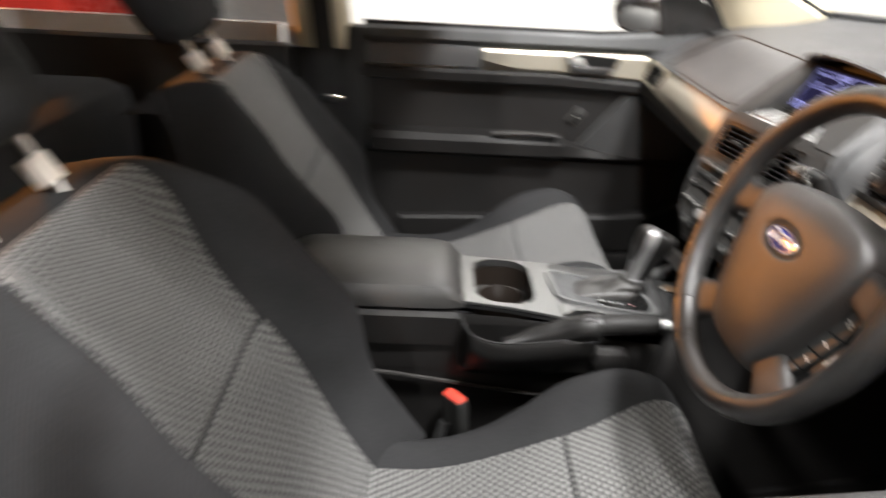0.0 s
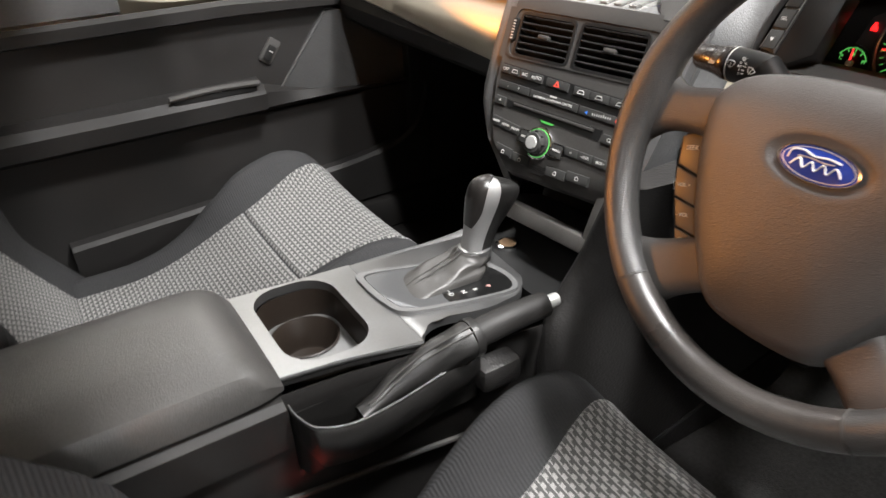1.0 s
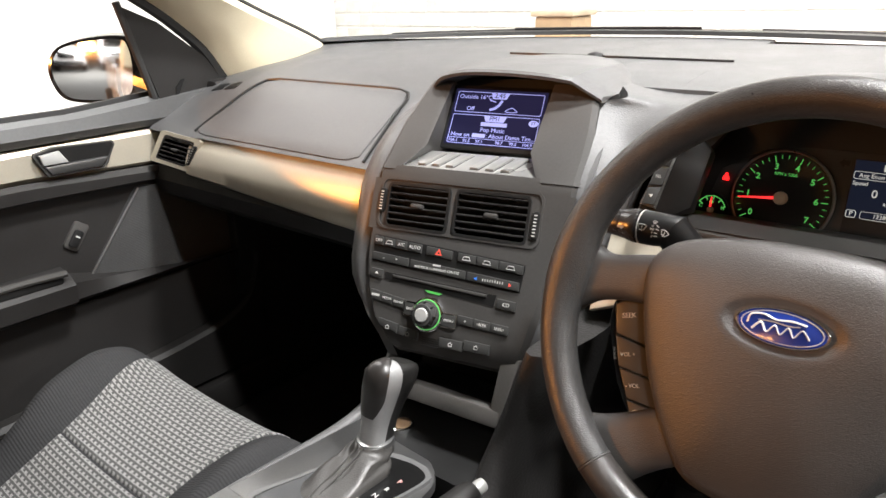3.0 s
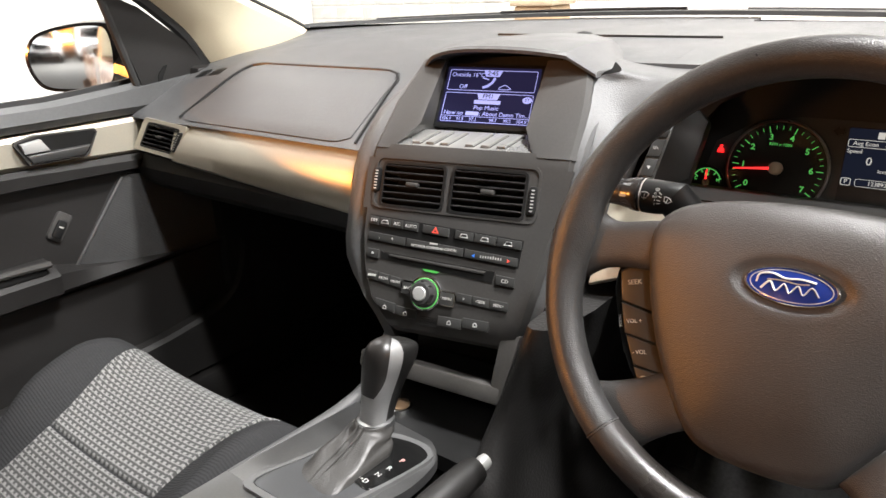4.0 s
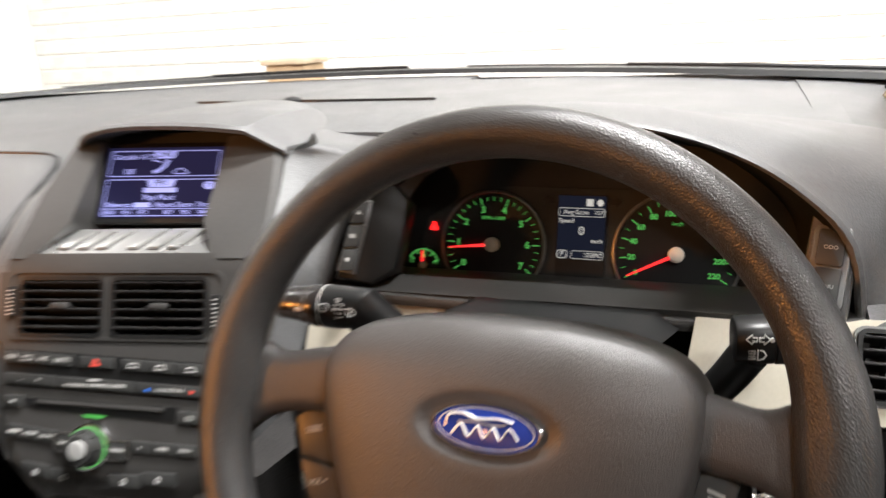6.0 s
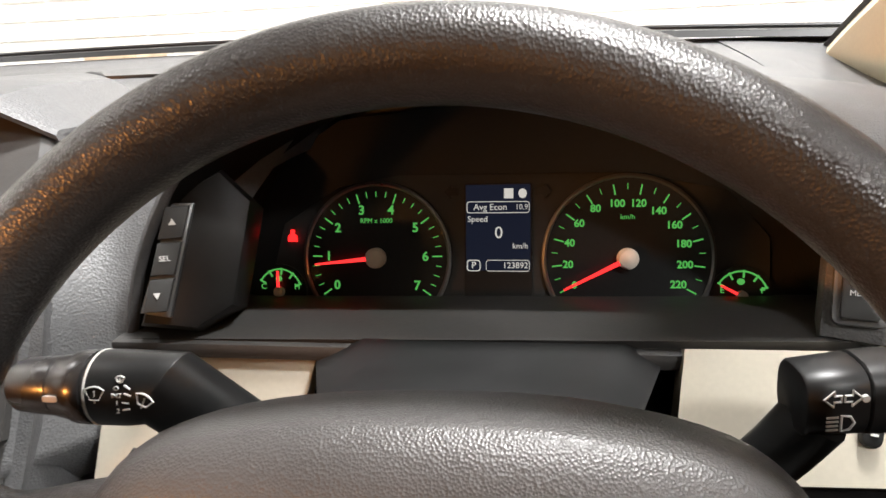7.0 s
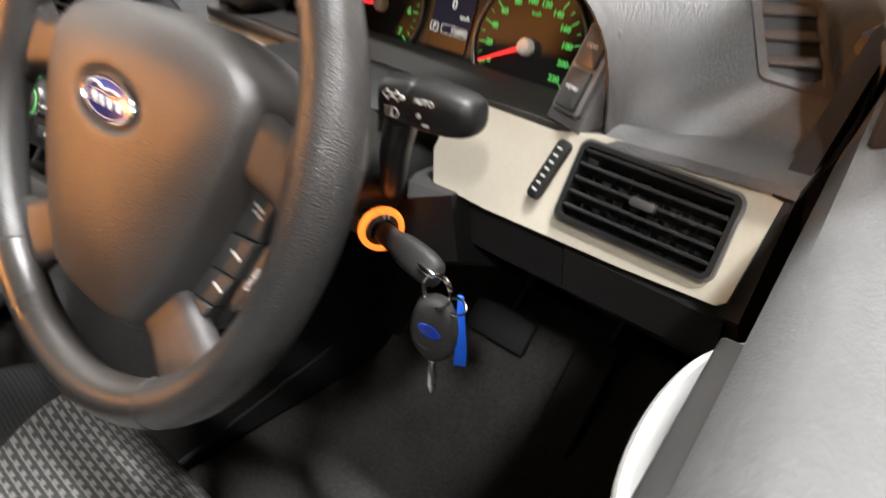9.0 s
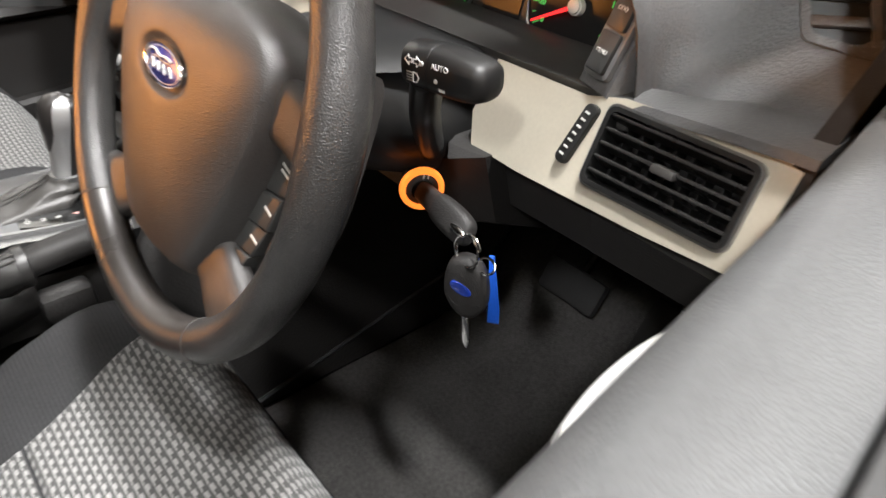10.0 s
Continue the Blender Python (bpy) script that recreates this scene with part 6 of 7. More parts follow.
part("shroud_top", loft([[(0.38 - 0.10, 0.21, 0.835), (0.38 - 0.07, 0.205, 0.849), (0.38 + 0.07, 0.205, 0.849), (0.38 + 0.09, 0.21, 0.838)], [(0.38 - 0.06, 0.10, 0.850), (0.38 - 0.04, 0.09, 0.862), (0.38 + 0.04, 0.09, 0.862), (0.38 + 0.06, 0.10, 0.850)]], closed=False), BLACK, col, "black cover between column and dials")
part("knee_cover", loft([[(0.29, y, z), (0.45, y, z), (0.505, y, z + 0.025), (0.51, y + 0.06, z + 0.025), (0.17, y + 0.06, z + 0.02), (0.18, y, z + 0.02)] for y, z in ((0.165, 0.77), (0.18, 0.71), (0.24, 0.68))]), SOFT, col, "black lower column cover")
# wiper stalk: a ringed barrel, then a block cut off at a slant where the arm turns down to the column
WB = axes((0.1990, 0.092, 0.8785), (1, 0.0, 0.01), (-0.01, 0.2, 0.98))


def turned(profile, m, seg=28):
    """Round rings along the pose's own x, each (place, radius, slant of the ring)."""
    return loft([[(x + slant * r * math.sin(q), r * math.sin(q), r * math.cos(q)) for q in lin(0, 2 * math.pi, seg + 1)[:-1]] for x, r, slant in profile], m=m)


rings = [[(x + slant * r * math.sin(q), r * math.sin(q), r * math.cos(q)) for q in lin(0, 2 * math.pi, 29)[:-1]] for x, r, slant in ((0.0375, 0.0144, 0.0), (0.0385, 0.0150, 0.0), (0.050, 0.0150, 0.0), (0.0650, 0.0143, 0.60), (0.0656, 0.0141, 0.60))]
rings += [[(x + 0.030 * k, y - 0.040 * k, z - 0.030 * k) for x, y, z in rings[-1]] for k in (0.02, 0.5, 1.0)]
st = part("wiper_stalk", loft(rings, m=WB), BLACK, col, "black wiper stalk", smooth=28)
part("stalk_barrel", turned([(0.0, 0.006, 0), (0.0006, 0.0095, 0), (0.003, 0.0109, 0), (0.0198, 0.0122, 0), (0.0203, 0.0117, 0)], WB), STALKGREY, st, "satin dark stalk barrel", smooth=30)
part("stalk_collar", turned([(0.0203, 0.0117, 0), (0.0208, 0.0126, 0), (0.0262, 0.0134, 0), (0.0290, 0.0146, 0), (0.0345, 0.0150, 0), (0.0360, 0.0146, 0), (0.0364, 0.0138, 0), (0.0376, 0.0138, 0)], WB), STALKGREY, st, "satin dark turning collar", smooth=30)
part("stalk_ring", turned([(0.0386, 0.0147, 0), (0.0387, 0.01515, 0), (0.0396, 0.01515, 0), (0.0397, 0.0147, 0)], WB), INK, st, "white ring line", smooth=0)
part("dash_mark", prism(rrect(0.0238, -0.0012, 0.0062, 0.0024, 0.0010, 3), 0.010, 0.0138, m=WB), INK, st, smooth=0)
WS = at(WB, 0.0520, 0.0005, 0.0150)


def sweep_mark(cx, cy, k, tilt):
    """A windscreen outline with its blade."""
    ca, sa = math.cos(tilt), math.sin(tilt)
    turn = lambda x, y: (cx + k * (x * ca - y * sa), cy + k * (x * sa + y * ca), -0.0003 - 14.0 * (cy + k * (x * sa + y * ca)) ** 2)
    part("wiper_mark", tube([turn(x, y) for x, y in ((-0.0038, 0.0018), (-0.0019, 0.0027), (0, 0.0030), (0.0019, 0.0027), (0.0038, 0.0018), (0.0018, -0.0018), (-0.0018, -0.0018))], 0.00042, 5, True, m=WS), INK, st, smooth=0)
    part("wiper_mark", tube([turn(0, -0.0030), turn(0, 0.0015)], 0.0004, 5, m=WS), INK, st, smooth=0)


sweep_mark(-0.0082, 0.0008, 1.05, 0.0)
sweep_mark(0.0118, -0.0012, 0.95, -0.45)
sweep_mark(0.0025, 0.0068, 0.45, 0.0)
for y, word in ((0.0036, "O"), (0.0008, "INT"), (-0.0020, "1"), (-0.0052, "2")):
    write(word, 0.0026, 0.0012, y, WS, INK, st, z=0.0001 - 14.0 * y * y)
for x, y, a in ((0.0054, 0.0040, -0.6), (0.0054, 0.0012, -0.3), (0.0044, -0.0020, -0.1), (0.0044, -0.0046, 0.15)):
    part("speed_mark", tube([(x - 0.0014 * math.cos(a), y - 0.0014 * math.sin(a), -0.0004 - 14 * y * y), (x + 0.0014 * math.cos(a), y + 0.0014 * math.sin(a), -0.0004 - 14 * y * y)], 0.00042, 5, m=WS), INK, st, smooth=0)
# light stalk: a flat arm up from the column, then a barrel to the side
st = part("light_stalk", tube(spline([(0.438, 0.172, 0.768), (0.455, 0.158, 0.785), (0.474, 0.140, 0.805), (0.494, 0.120, 0.838), (0.509, 0.110, 0.868)], 5), [0.0105, 0.0105, 0.0105, 0.0106, 0.0106, 0.0107, 0.0107, 0.0108, 0.0108, 0.0109, 0.011, 0.0112, 0.0114, 0.0116, 0.0118, 0.012, 0.0122, 0.0124, 0.0125, 0.0126, 0.0126], 16, flat=0.8), BLACK, col, "black light stalk")
LB = axes((0.499, 0.1085, 0.8755), (0.985, 0.14, 0.035), (-0.035, 0.0, 0.999))


def barrel(profile):
    """Rounded-square rings along the stalk's own x, each (place, half height, half depth, rise)."""
    return loft([[(x, rise + hh * math.copysign(abs(math.sin(q)) ** 0.7, math.sin(q)), dd * math.copysign(abs(math.cos(q)) ** 0.7, math.cos(q))) for q in lin(0, 2 * math.pi, 29)[:-1]] for x, hh, dd, rise in profile], m=LB)


part("stalk_block", barrel([(-0.0005, 0.0105, 0.0105, 0.0), (0.0, 0.0120, 0.0120, 0.0), (0.001, 0.0127, 0.0127, 0.0), (0.0200, 0.0135, 0.0135, 0.0005), (0.0208, 0.0131, 0.0131, 0.0005)]), BLACK, st, "dark block with white signs")
part("stalk_barrel", barrel([(0.0212, 0.0131, 0.0131, 0.0005), (0.0218, 0.0138, 0.0138, 0.0005), (0.032, 0.0140, 0.0142, 0.0005), (0.044, 0.0132, 0.0138, 0.0), (0.053, 0.0118, 0.0130, 0.0), (0.0575, 0.0100, 0.0115, 0.0), (0.0598, 0.0072, 0.0085, 0.0), (0.0603, 0.003, 0.004, 0.0)]), BLACK, st, "dark light switch barrel")
LS = at(LB, 0.0110, 0.001, 0.0134)
for sgn in (-1, 1):
    part("arrow_mark", tube([(sgn * x, 0.0045 + y, 0.0) for x, y in ((0.0006, -0.0012), (0.003, -0.0012), (0.003, -0.003), (0.0065, 0.0), (0.003, 0.003), (0.003, 0.0012), (0.0006, 0.0012))], 0.00045, 5, True, m=LS), INK, st, smooth=0)
part("lamp_mark", tube([(x, y - 0.0050, 0.0) for x, y in ((0.0, -0.003), (0.0, 0.003), (0.003, 0.0025), (0.0045, 0.0), (0.003, -0.0025))], 0.0005, 5, True, m=LS), INK, st, smooth=0)
for k in range(4):
    bar(-0.0052, -0.001, -0.0078 + k * 0.0016, -0.0071 + k * 0.0016, INK, st, LS, -0.0002)
BS = at(LB, 0.0300, 0.002, 0.0142)
write("AUTO", 0.0046, 0.0025, 0.004, BS, INK, st, z=0.0002)
for x, y in ((-0.0118, 0.0035), (-0.0005, -0.0040)):
    part("dot_mark", prism(oval(x, y, 0.0013, 0.0013, 12), -0.001, 0.0004, m=BS), INK, st, smooth=0)
bar(0.002, 0.0062, -0.0094, -0.0078, INK, st, BS, -0.0004)
# ignition on the column's side
IG = axes((0.464, 0.142, 0.7576), (0.45, 0.89, 0.05), (-0.05, -0.03, 0.998))
ign = thing("ignition_key", (0.48, 0.125, 0.76), "black ignition key in a glowing amber ring with hanging fob", "car key")
part("barrel_ring", lathe([(0.0125, -0.004), (0.0128, 0.0), (0.0140, 0.0016), (0.0162, 0.0012), (0.0172, -0.0020), (0.0172, -0.0040)], IG, 36), AMBER, ign, "glowing amber ring")
part("barrel", lathe([(0.0126, -0.02), (0.0126, -0.001), (0.0085, 0.0002), (0.0082, -0.003)], IG, 28), GREYP, ign, "dark ignition barrel face")
for k in range(2):
    part("barrel_mark", box(-0.0006, 0.0006, -0.0022, 0.0022, 0.0, 0.0005, m=at(IG, 0.0015 + 0.0035 * k, 0.0102, -0.0006) @ Matrix.Rotation(radians(-14), 4, "Z")), INK, ign)
K0, K1 = Vector((0.464, 0.1415, 0.7574)), Vector((0.5225, 0.1385, 0.7490))
HEAD = spline([(0.0, 0.0075, 0.0055), (0.12, 0.0080, 0.0058), (0.30, 0.0088, 0.0064), (0.36, 0.0100, 0.0074), (0.42, 0.0110, 0.0080), (0.65, 0.0118, 0.0086), (0.85, 0.0112, 0.0080), (0.96, 0.0092, 0.0062), (1.0, 0.0060, 0.0040)], 2)
KA = axes((0, 0, 0), (0.0, 0.55, 0.83), (0.142, 0.82, -0.55))
rings = []
for t, a, b in HEAD:
    p = K0 + (K1 - K0) * t
    rings.append([p + KA @ Vector((a * math.copysign(abs(math.cos(q)) ** 0.75, math.cos(q)), b * math.copysign(abs(math.sin(q)) ** 0.75, math.sin(q)), 0)) for q in lin(0, 2 * math.pi, 25)[:-1]])
part("key_head", loft(rings), SOFT, ign, "black key head")
part("key_lug", tube([K0 + (K1 - K0) * t + Vector((0, -0.0070, 0.004)) for t in (0.78, 0.84, 0.95, 1.02)], [0.0016, 0.0030, 0.0030, 0.0018], 10), CHROME, ign, "steel lug")
fx, fy = 0.5285, 0.1330
part("split_ring", tube([(fx + 0.0118 * math.cos(a), fy - 0.003 + 0.002 * math.sin(a), 0.7435 + 0.0112 * math.sin(a)) for a in lin(0, 2 * math.pi, 29)[:-1]], 0.0010, 8, True), CHROME, ign, "steel split ring")
part("split_ring_turn", tube([(fx + 0.0112 * math.cos(a), fy - 0.001 + 0.003 * math.sin(a), 0.7430 + 0.0112 * math.sin(a)) for a in lin(0.4, 2 * math.pi - 0.4, 29)], 0.0010, 8), CHROME, ign, "steel ring's second turn")
part("small_ring", tube([(fx + 0.0115 + 0.0078 * math.cos(a), fy + 0.006 + 0.004 * math.sin(a), 0.7330 + 0.0040 * math.sin(a)) for a in lin(0, 2 * math.pi, 25)[:-1]], 0.0009, 8, True), CHROME, ign, "small steel ring")
FB = axes((fx - 0.001, fy, 0.7110), (0.86, 0.51, 0.0), (-0.05, 0.0, 1.0))
FOBO = spline([(-0.012, 0.020), (0.0, 0.0265), (0.011, 0.021), (0.0165, 0.004), (0.0150, -0.016), (0.004, -0.0265), (-0.008, -0.022), (-0.0165, -0.004)], 4, True)
fob = part("fob", loft([[(x * k, y * k, z) for x, y in FOBO] for k, z in ((0.80, -0.0072), (0.93, -0.0062), (1.0, -0.003), (1.0, 0.002), (0.94, 0.0056), (0.80, 0.0072), (0.3, 0.0080))], m=FB), SOFT, ign, "black key fob", smooth=60)
part("fob_badge", prism(oval(0.0, 0.0, 0.0088, 0.0046, 24), 0.0066, 0.0084, 0.0004, m=at(FB, -0.002, 0.002) @ Matrix.Rotation(radians(-28), 4, "Z")), BLUE, fob, "blue oval badge")
part("fob_groove", tube([(x, y, 0.0072) for x, y in spline([(-0.013, -0.006), (-0.006, -0.013), (0.004, -0.012), (0.012, -0.010)], 4)], 0.0005, 5, m=FB), BLACK, fob)
part("blade", prism([(-0.003, -0.024), (0.003, -0.024), (0.003, -0.046), (0.0018, -0.049), (0.003, -0.052), (0.001, -0.058), (-0.001, -0.058), (-0.003, -0.050)][::-1], -0.0012, 0.0012, 0.0004, FB), CHROME, ign, "steel key blade")
part("tag", prism([(-0.003, 0.024), (0.001, 0.024), (0.006, -0.024), (0.006, -0.036), (-0.003, -0.036), (-0.0025, -0.022)][::-1], -0.0008, 0.0008, 0.0003, axes((0.5375, 0.149, 0.7110), (0.80, 0.60, 0.0), (-0.05, 0.0, 1.0))), mat("blue_tag", (0.01, 0.07, 0.40), 0.35), ign, "blue plastic tag")

# ---- steering wheel ----
sw = thing("steering_wheel", (0.376, 0.02, 0.75), "black leather four spoke steering wheel with a central pad", "steering wheel")
RR, RB, RN = 0.1697, 0.0148, 0.006


def rim_arc(a0, a1, n, swell):
    """A stretch of the rim between two angles, fuller at the grips, slightly flattened front to back."""
    rings = []
    for deg in lin(a0, a1, n):
        t = radians(deg)
        grip = sum(math.exp(-((((deg - c + 180) % 360) - 180) / 15) ** 2) for c in (12, 168))
        r = RB * (1 + swell * grip)
        inner = 0.006 * sum(math.exp(-((((deg - c + 180) % 360) - 180) / 11) ** 2) for c in (4, 176)) * (swell > 0)
        ring = []
        for q in lin(0, 2 * math.pi, 25)[:-1]:
            c = math.cos(q)
            rad = RR + (r + (inner if c < 0 else 0) * -c) * c
            ring.append((rad * math.cos(t), rad * math.sin(t), RN + r * 1.06 * math.sin(q)))
        rings.append(ring)
    return loft(rings, m=WHEEL)


part("rim", rim_arc(-56.6, 229.6, 108, 0.10), RIM, sw, "grained black leather upper rim")
part("rim_lower", rim_arc(230.4, 302.6, 30, 0.0), RIMLOW, sw, "smooth worn leather lower rim")
for a in (-57, 230):
    t = radians(a)
    c = Vector((RR * math.cos(t), RR * math.sin(t), RN))
    d = Vector((-math.sin(t), math.cos(t), 0))
    part("seam", tube([c - d * 0.0007, c + d * 0.0007], RB * 1.045, 24, m=WHEEL), SATIN, sw, "stitched seam")
BCX, BCY, BA, BB = 0.0030, 0.0095, 0.0300, 0.0127
PADO = spline([(-0.102, 0.022), (-0.097, 0.040), (-0.078, 0.054), (-0.040, 0.0625), (0.004, 0.0650), (0.048, 0.0635), (0.086, 0.0550), (0.104, 0.041), (0.108, 0.022), (0.102, -0.012), (0.086, -0.054), (0.064, -0.092), (0.046, -0.1125), (0.020, -0.1185), (-0.016, -0.1185), (-0.042, -0.1125), (-0.060, -0.092), (-0.081, -0.054), (-0.096, -0.012)], 4, True)


def pad_ring(k, n):
    """Ring k of the pad: 0 on the badge's edge, 1 on the outline."""
    out = []
    for x, y in PADO:
        a = math.atan2((y - BCY) / BB, (x - BCX) / BA)
        ex, ey = BCX + BA * 1.42 * math.cos(a), BCY + BB * 1.62 * math.sin(a)
        out.append((ex + (x - ex) * k, ey + (y - ey) * k, n))
    return out


def dish_ring(s, n):
    return [(BCX + BA * s * math.cos(a), BCY + BB * (s + (s - 1) * 0.5) * math.sin(a), n) for a in (math.atan2((y - BCY) / BB, (x - BCX) / BA) for x, y in PADO)]


rings = [pad_ring(1.05, -0.036), pad_ring(1.09, -0.024), pad_ring(1.085, -0.012), pad_ring(1.05, -0.001), pad_ring(1.0, 0.0072), pad_ring(0.965, 0.0112), pad_ring(0.935, 0.0130), pad_ring(0.86, 0.0156), pad_ring(0.72, 0.0192), pad_ring(0.5, 0.0225), pad_ring(0.25, 0.0245), pad_ring(0.05, 0.0253), dish_ring(1.36, 0.0254), dish_ring(1.26, 0.0248), dish_ring(1.12, 0.0226), dish_ring(1.03, 0.0218), dish_ring(0.5, 0.0218), dish_ring(0.03, 0.0218)]
pad = part("pad", loft(rings, m=WHEEL), PAD, sw, "grained charcoal airbag pad", smooth=50)
bd = part("badge_rim", lathe([(1.0, 0.0), (1.0, 0.0030), (0.975, 0.0038), (0.94, 0.0036), (0.925, 0.0028)], at(WHEEL, BCX, BCY, 0.0216) @ Matrix.Diagonal((BA, BB, 1, 1)), 56), CHROME, pad, "chrome oval badge rim")
part("badge", lathe([(0.935, 0.0), (0.93, 0.0028), (0.7, 0.0034), (0.0, 0.0040)], at(WHEEL, BCX, BCY, 0.0216) @ Matrix.Diagonal((BA, BB, 1, 1)), 56), BLUE, bd, "blue enamel oval")
part("badge_line", tube([(0.86 * BA * math.cos(a), 0.82 * BB * math.sin(a), 0.0) for a in lin(0, 2 * math.pi, 57)[:-1]], 0.00035, 6, True, at(WHEEL, BCX, BCY, 0.0247)), SATINSILVER, bd, smooth=60)
# emblem: a few flowing strokes across the oval
BG = at(WHEEL, BCX, BCY, 0.0257)
for pts, r in (([(-0.0215, -0.0010), (-0.0200, 0.0050), (-0.0120, 0.0068), (-0.0040, 0.0048), (0.0060, 0.0060), (0.0150, 0.0052)], 0.0009), ([(-0.0180, -0.0046), (-0.0130, 0.0012), (-0.0085, -0.0044), (-0.0040, 0.0010), (0.0000, -0.0044), (0.0045, 0.0012), (0.0085, -0.0042), (0.0130, 0.0016), (0.0180, -0.0036)], 0.0010), ([(-0.0150, 0.0022), (-0.0060, 0.0030), (0.0040, 0.0024), (0.0110, 0.0034)], 0.0006)):
    part("emblem_stroke", tube([(x, y, 0.0) for x, y in spline(pts, 5)], r, 6, m=BG, flat=0.6), SATINSILVER, bd, smooth=60)
for x, y, a in ((-0.073, 0.022, 16), (0.079, 0.022, -16)):
    part("horn_mark", tube([(u, v, 0) for u, v in ((-0.006, 0.001), (-0.003, 0.003), (0.004, 0.0035), (0.004, -0.0015), (-0.003, -0.001))], 0.0004, 5, True, m=at(WHEEL, x, y, 0.0176) @ Matrix.Rotation(radians(a), 4, "Y")), BLACK, pad, smooth=0)
write("AIRBAG", 0.0072, -0.022, -0.094, at(WHEEL, 0, 0, 0.0166) @ Matrix.Rotation(radians(3), 4, "X"), SATIN, pad, z=0.0)


def spoke(pts_a, pts_b, thick, material, name, label=""):
    """A spoke between two lines of (x, y, n)."""
    rings = []
    A, B = spline(pts_a, 5), spline(pts_b, 5)
    for a, b in zip(A, B):
        mid, half = [(p + q) / 2 for p, q in zip(a, b)], [(q - p) / 2 for p, q in zip(a, b)]
        ring = []
        for q in lin(0, 2 * math.pi, 25)[:-1]:
            c, e = math.copysign(abs(math.cos(q)) ** 0.6, math.cos(q)), math.copysign(abs(math.sin(q)) ** 0.75, math.sin(q))
            ring.append((mid[0] + half[0] * c, mid[1] + half[1] * c, mid[2] - thick / 2 + thick / 2 * e))
        rings.append(ring)
    return part(name, loft(rings, m=WHEEL), material, sw, label, smooth=60)


SWITCHES = [
    [(0.0870, 0.0010), (0.1160, 0.0020), (0.1275, -0.0060), (0.1215, -0.0290), (0.0890, -0.0330)],
    [(0.0890, -0.0338), (0.1213, -0.0298), (0.1130, -0.0540), (0.0830, -0.0560)],
    [(0.0828, -0.0568), (0.1126, -0.0548), (0.1010, -0.0768), (0.0740, -0.0780)],
    [(0.0738, -0.0788), (0.1006, -0.0776), (0.0920, -0.0935), (0.0680, -0.0935)],
]
for s in (-1, 1):
    spoke([(s * 0.080, 0.044, 0.006), (s * 0.112, 0.038, 0.006), (s * 0.138, 0.034, 0.007), (s * 0.158, 0.046, 0.008), (s * 0.172, 0.060, 0.004)], [(s * 0.080, -0.001, 0.006), (s * 0.112, -0.001, 0.005), (s * 0.138, -0.006, 0.007), (s * 0.156, -0.020, 0.008), (s * 0.170, -0.036, 0.004)], 0.020, SPK, "upper_spoke", "knurled dark spoke")
    spoke([(s * 0.034, -0.106, 0.002), (s * 0.055, -0.116, 0.003), (s * 0.074, -0.130, 0.005), (s * 0.092, -0.150, 0.004)], [(s * 0.074, -0.074, 0.002), (s * 0.100, -0.088, 0.003), (s * 0.121, -0.096, 0.005), (s * 0.144, -0.100, 0.004)], 0.020, SPK, "lower_spoke", "knurled dark lower spoke")
    base = spline([(s * 0.092, 0.004), (s * 0.126, 0.002), (s * 0.134, -0.012), (s * 0.126, -0.040), (s * 0.108, -0.082), (s * 0.086, -0.100), (s * 0.060, -0.096), (s * 0.082, -0.050)], 3, True)
    pod = part("switch_pod", prism(base if s < 0 else base[::-1], -0.030, -0.0165, 0.003, WHEEL), BLACK, sw, "black switch pod")
    for i, pts in enumerate(SWITCHES):
        pts = [(s * x, y) for x, y in pts][:: s]
        cx, cy = 0.42 * max((p[0] for p in pts), key=abs) + 0.58 * sum(p[0] for p in pts) / len(pts), sum(p[1] for p in pts) / len(pts)
        b = part("switch", prism(pts[::-1], -0.018, -0.0065 + 0.001 * (i % 2), 0.0018, WHEEL, 3), GREYP, pod, "dark switch")
        m = at(WHEEL, cx, cy, -0.0068 + 0.001 * (i % 2)) @ Matrix.Rotation(radians(s * -16), 4, "Z")
        if s < 0 and i < 3:
            write(("SEEK", "VOL +", "- VOL")[i], 0.0056 if i == 0 else 0.0046, 0.003, 0, m, INK, b, z=0.0005)
        elif s < 0:
            part("phone_mark", tube([(-0.003, -0.003, 0.0006), (-0.0025, 0.001, 0.0006), (0.0, 0.0025, 0.0006), (0.003, 0.002, 0.0006)], 0.0007, 5, m=m), INK, b, smooth=0)
        elif i < 3:
            bar(-0.0050, 0.0040, 0.0008, 0.0024, INK, b, m, 0.0003)
            if i == 0:
                bar(-0.0036, 0.0052, -0.0028, -0.0012, INK, b, m, 0.0003)
    if s < 0:
        write("MODE", 0.0036, 0, 0, at(WHEEL, -0.1215, -0.046, -0.0145) @ Matrix.Rotation(radians(-72), 4, "Z"), INK, pod)
    else:
        lobe = spline([(0.1235, -0.0310), (0.1300, -0.0260), (0.1345, -0.0340), (0.1300, -0.0520), (0.1190, -0.0700), (0.1100, -0.0745), (0.1130, -0.0600)], 4, True)
        b = part("cruise_switch", prism(lobe[::-1], -0.020, -0.0105, 0.002, WHEEL), GREYP, pod, "rounded dark switch")
        write("CRUISE", 0.0052, 0, 0, at(WHEEL, 0.1225, -0.0505, -0.0103) @ Matrix.Rotation(radians(66), 4, "Z"), INK, b, z=0.0003)


# ---- seats ----
def smoothstep(a, b, x):
    t = max(0.0, min(1.0, (x - a) / (b - a)))
    return t * t * (3 - 2 * t)


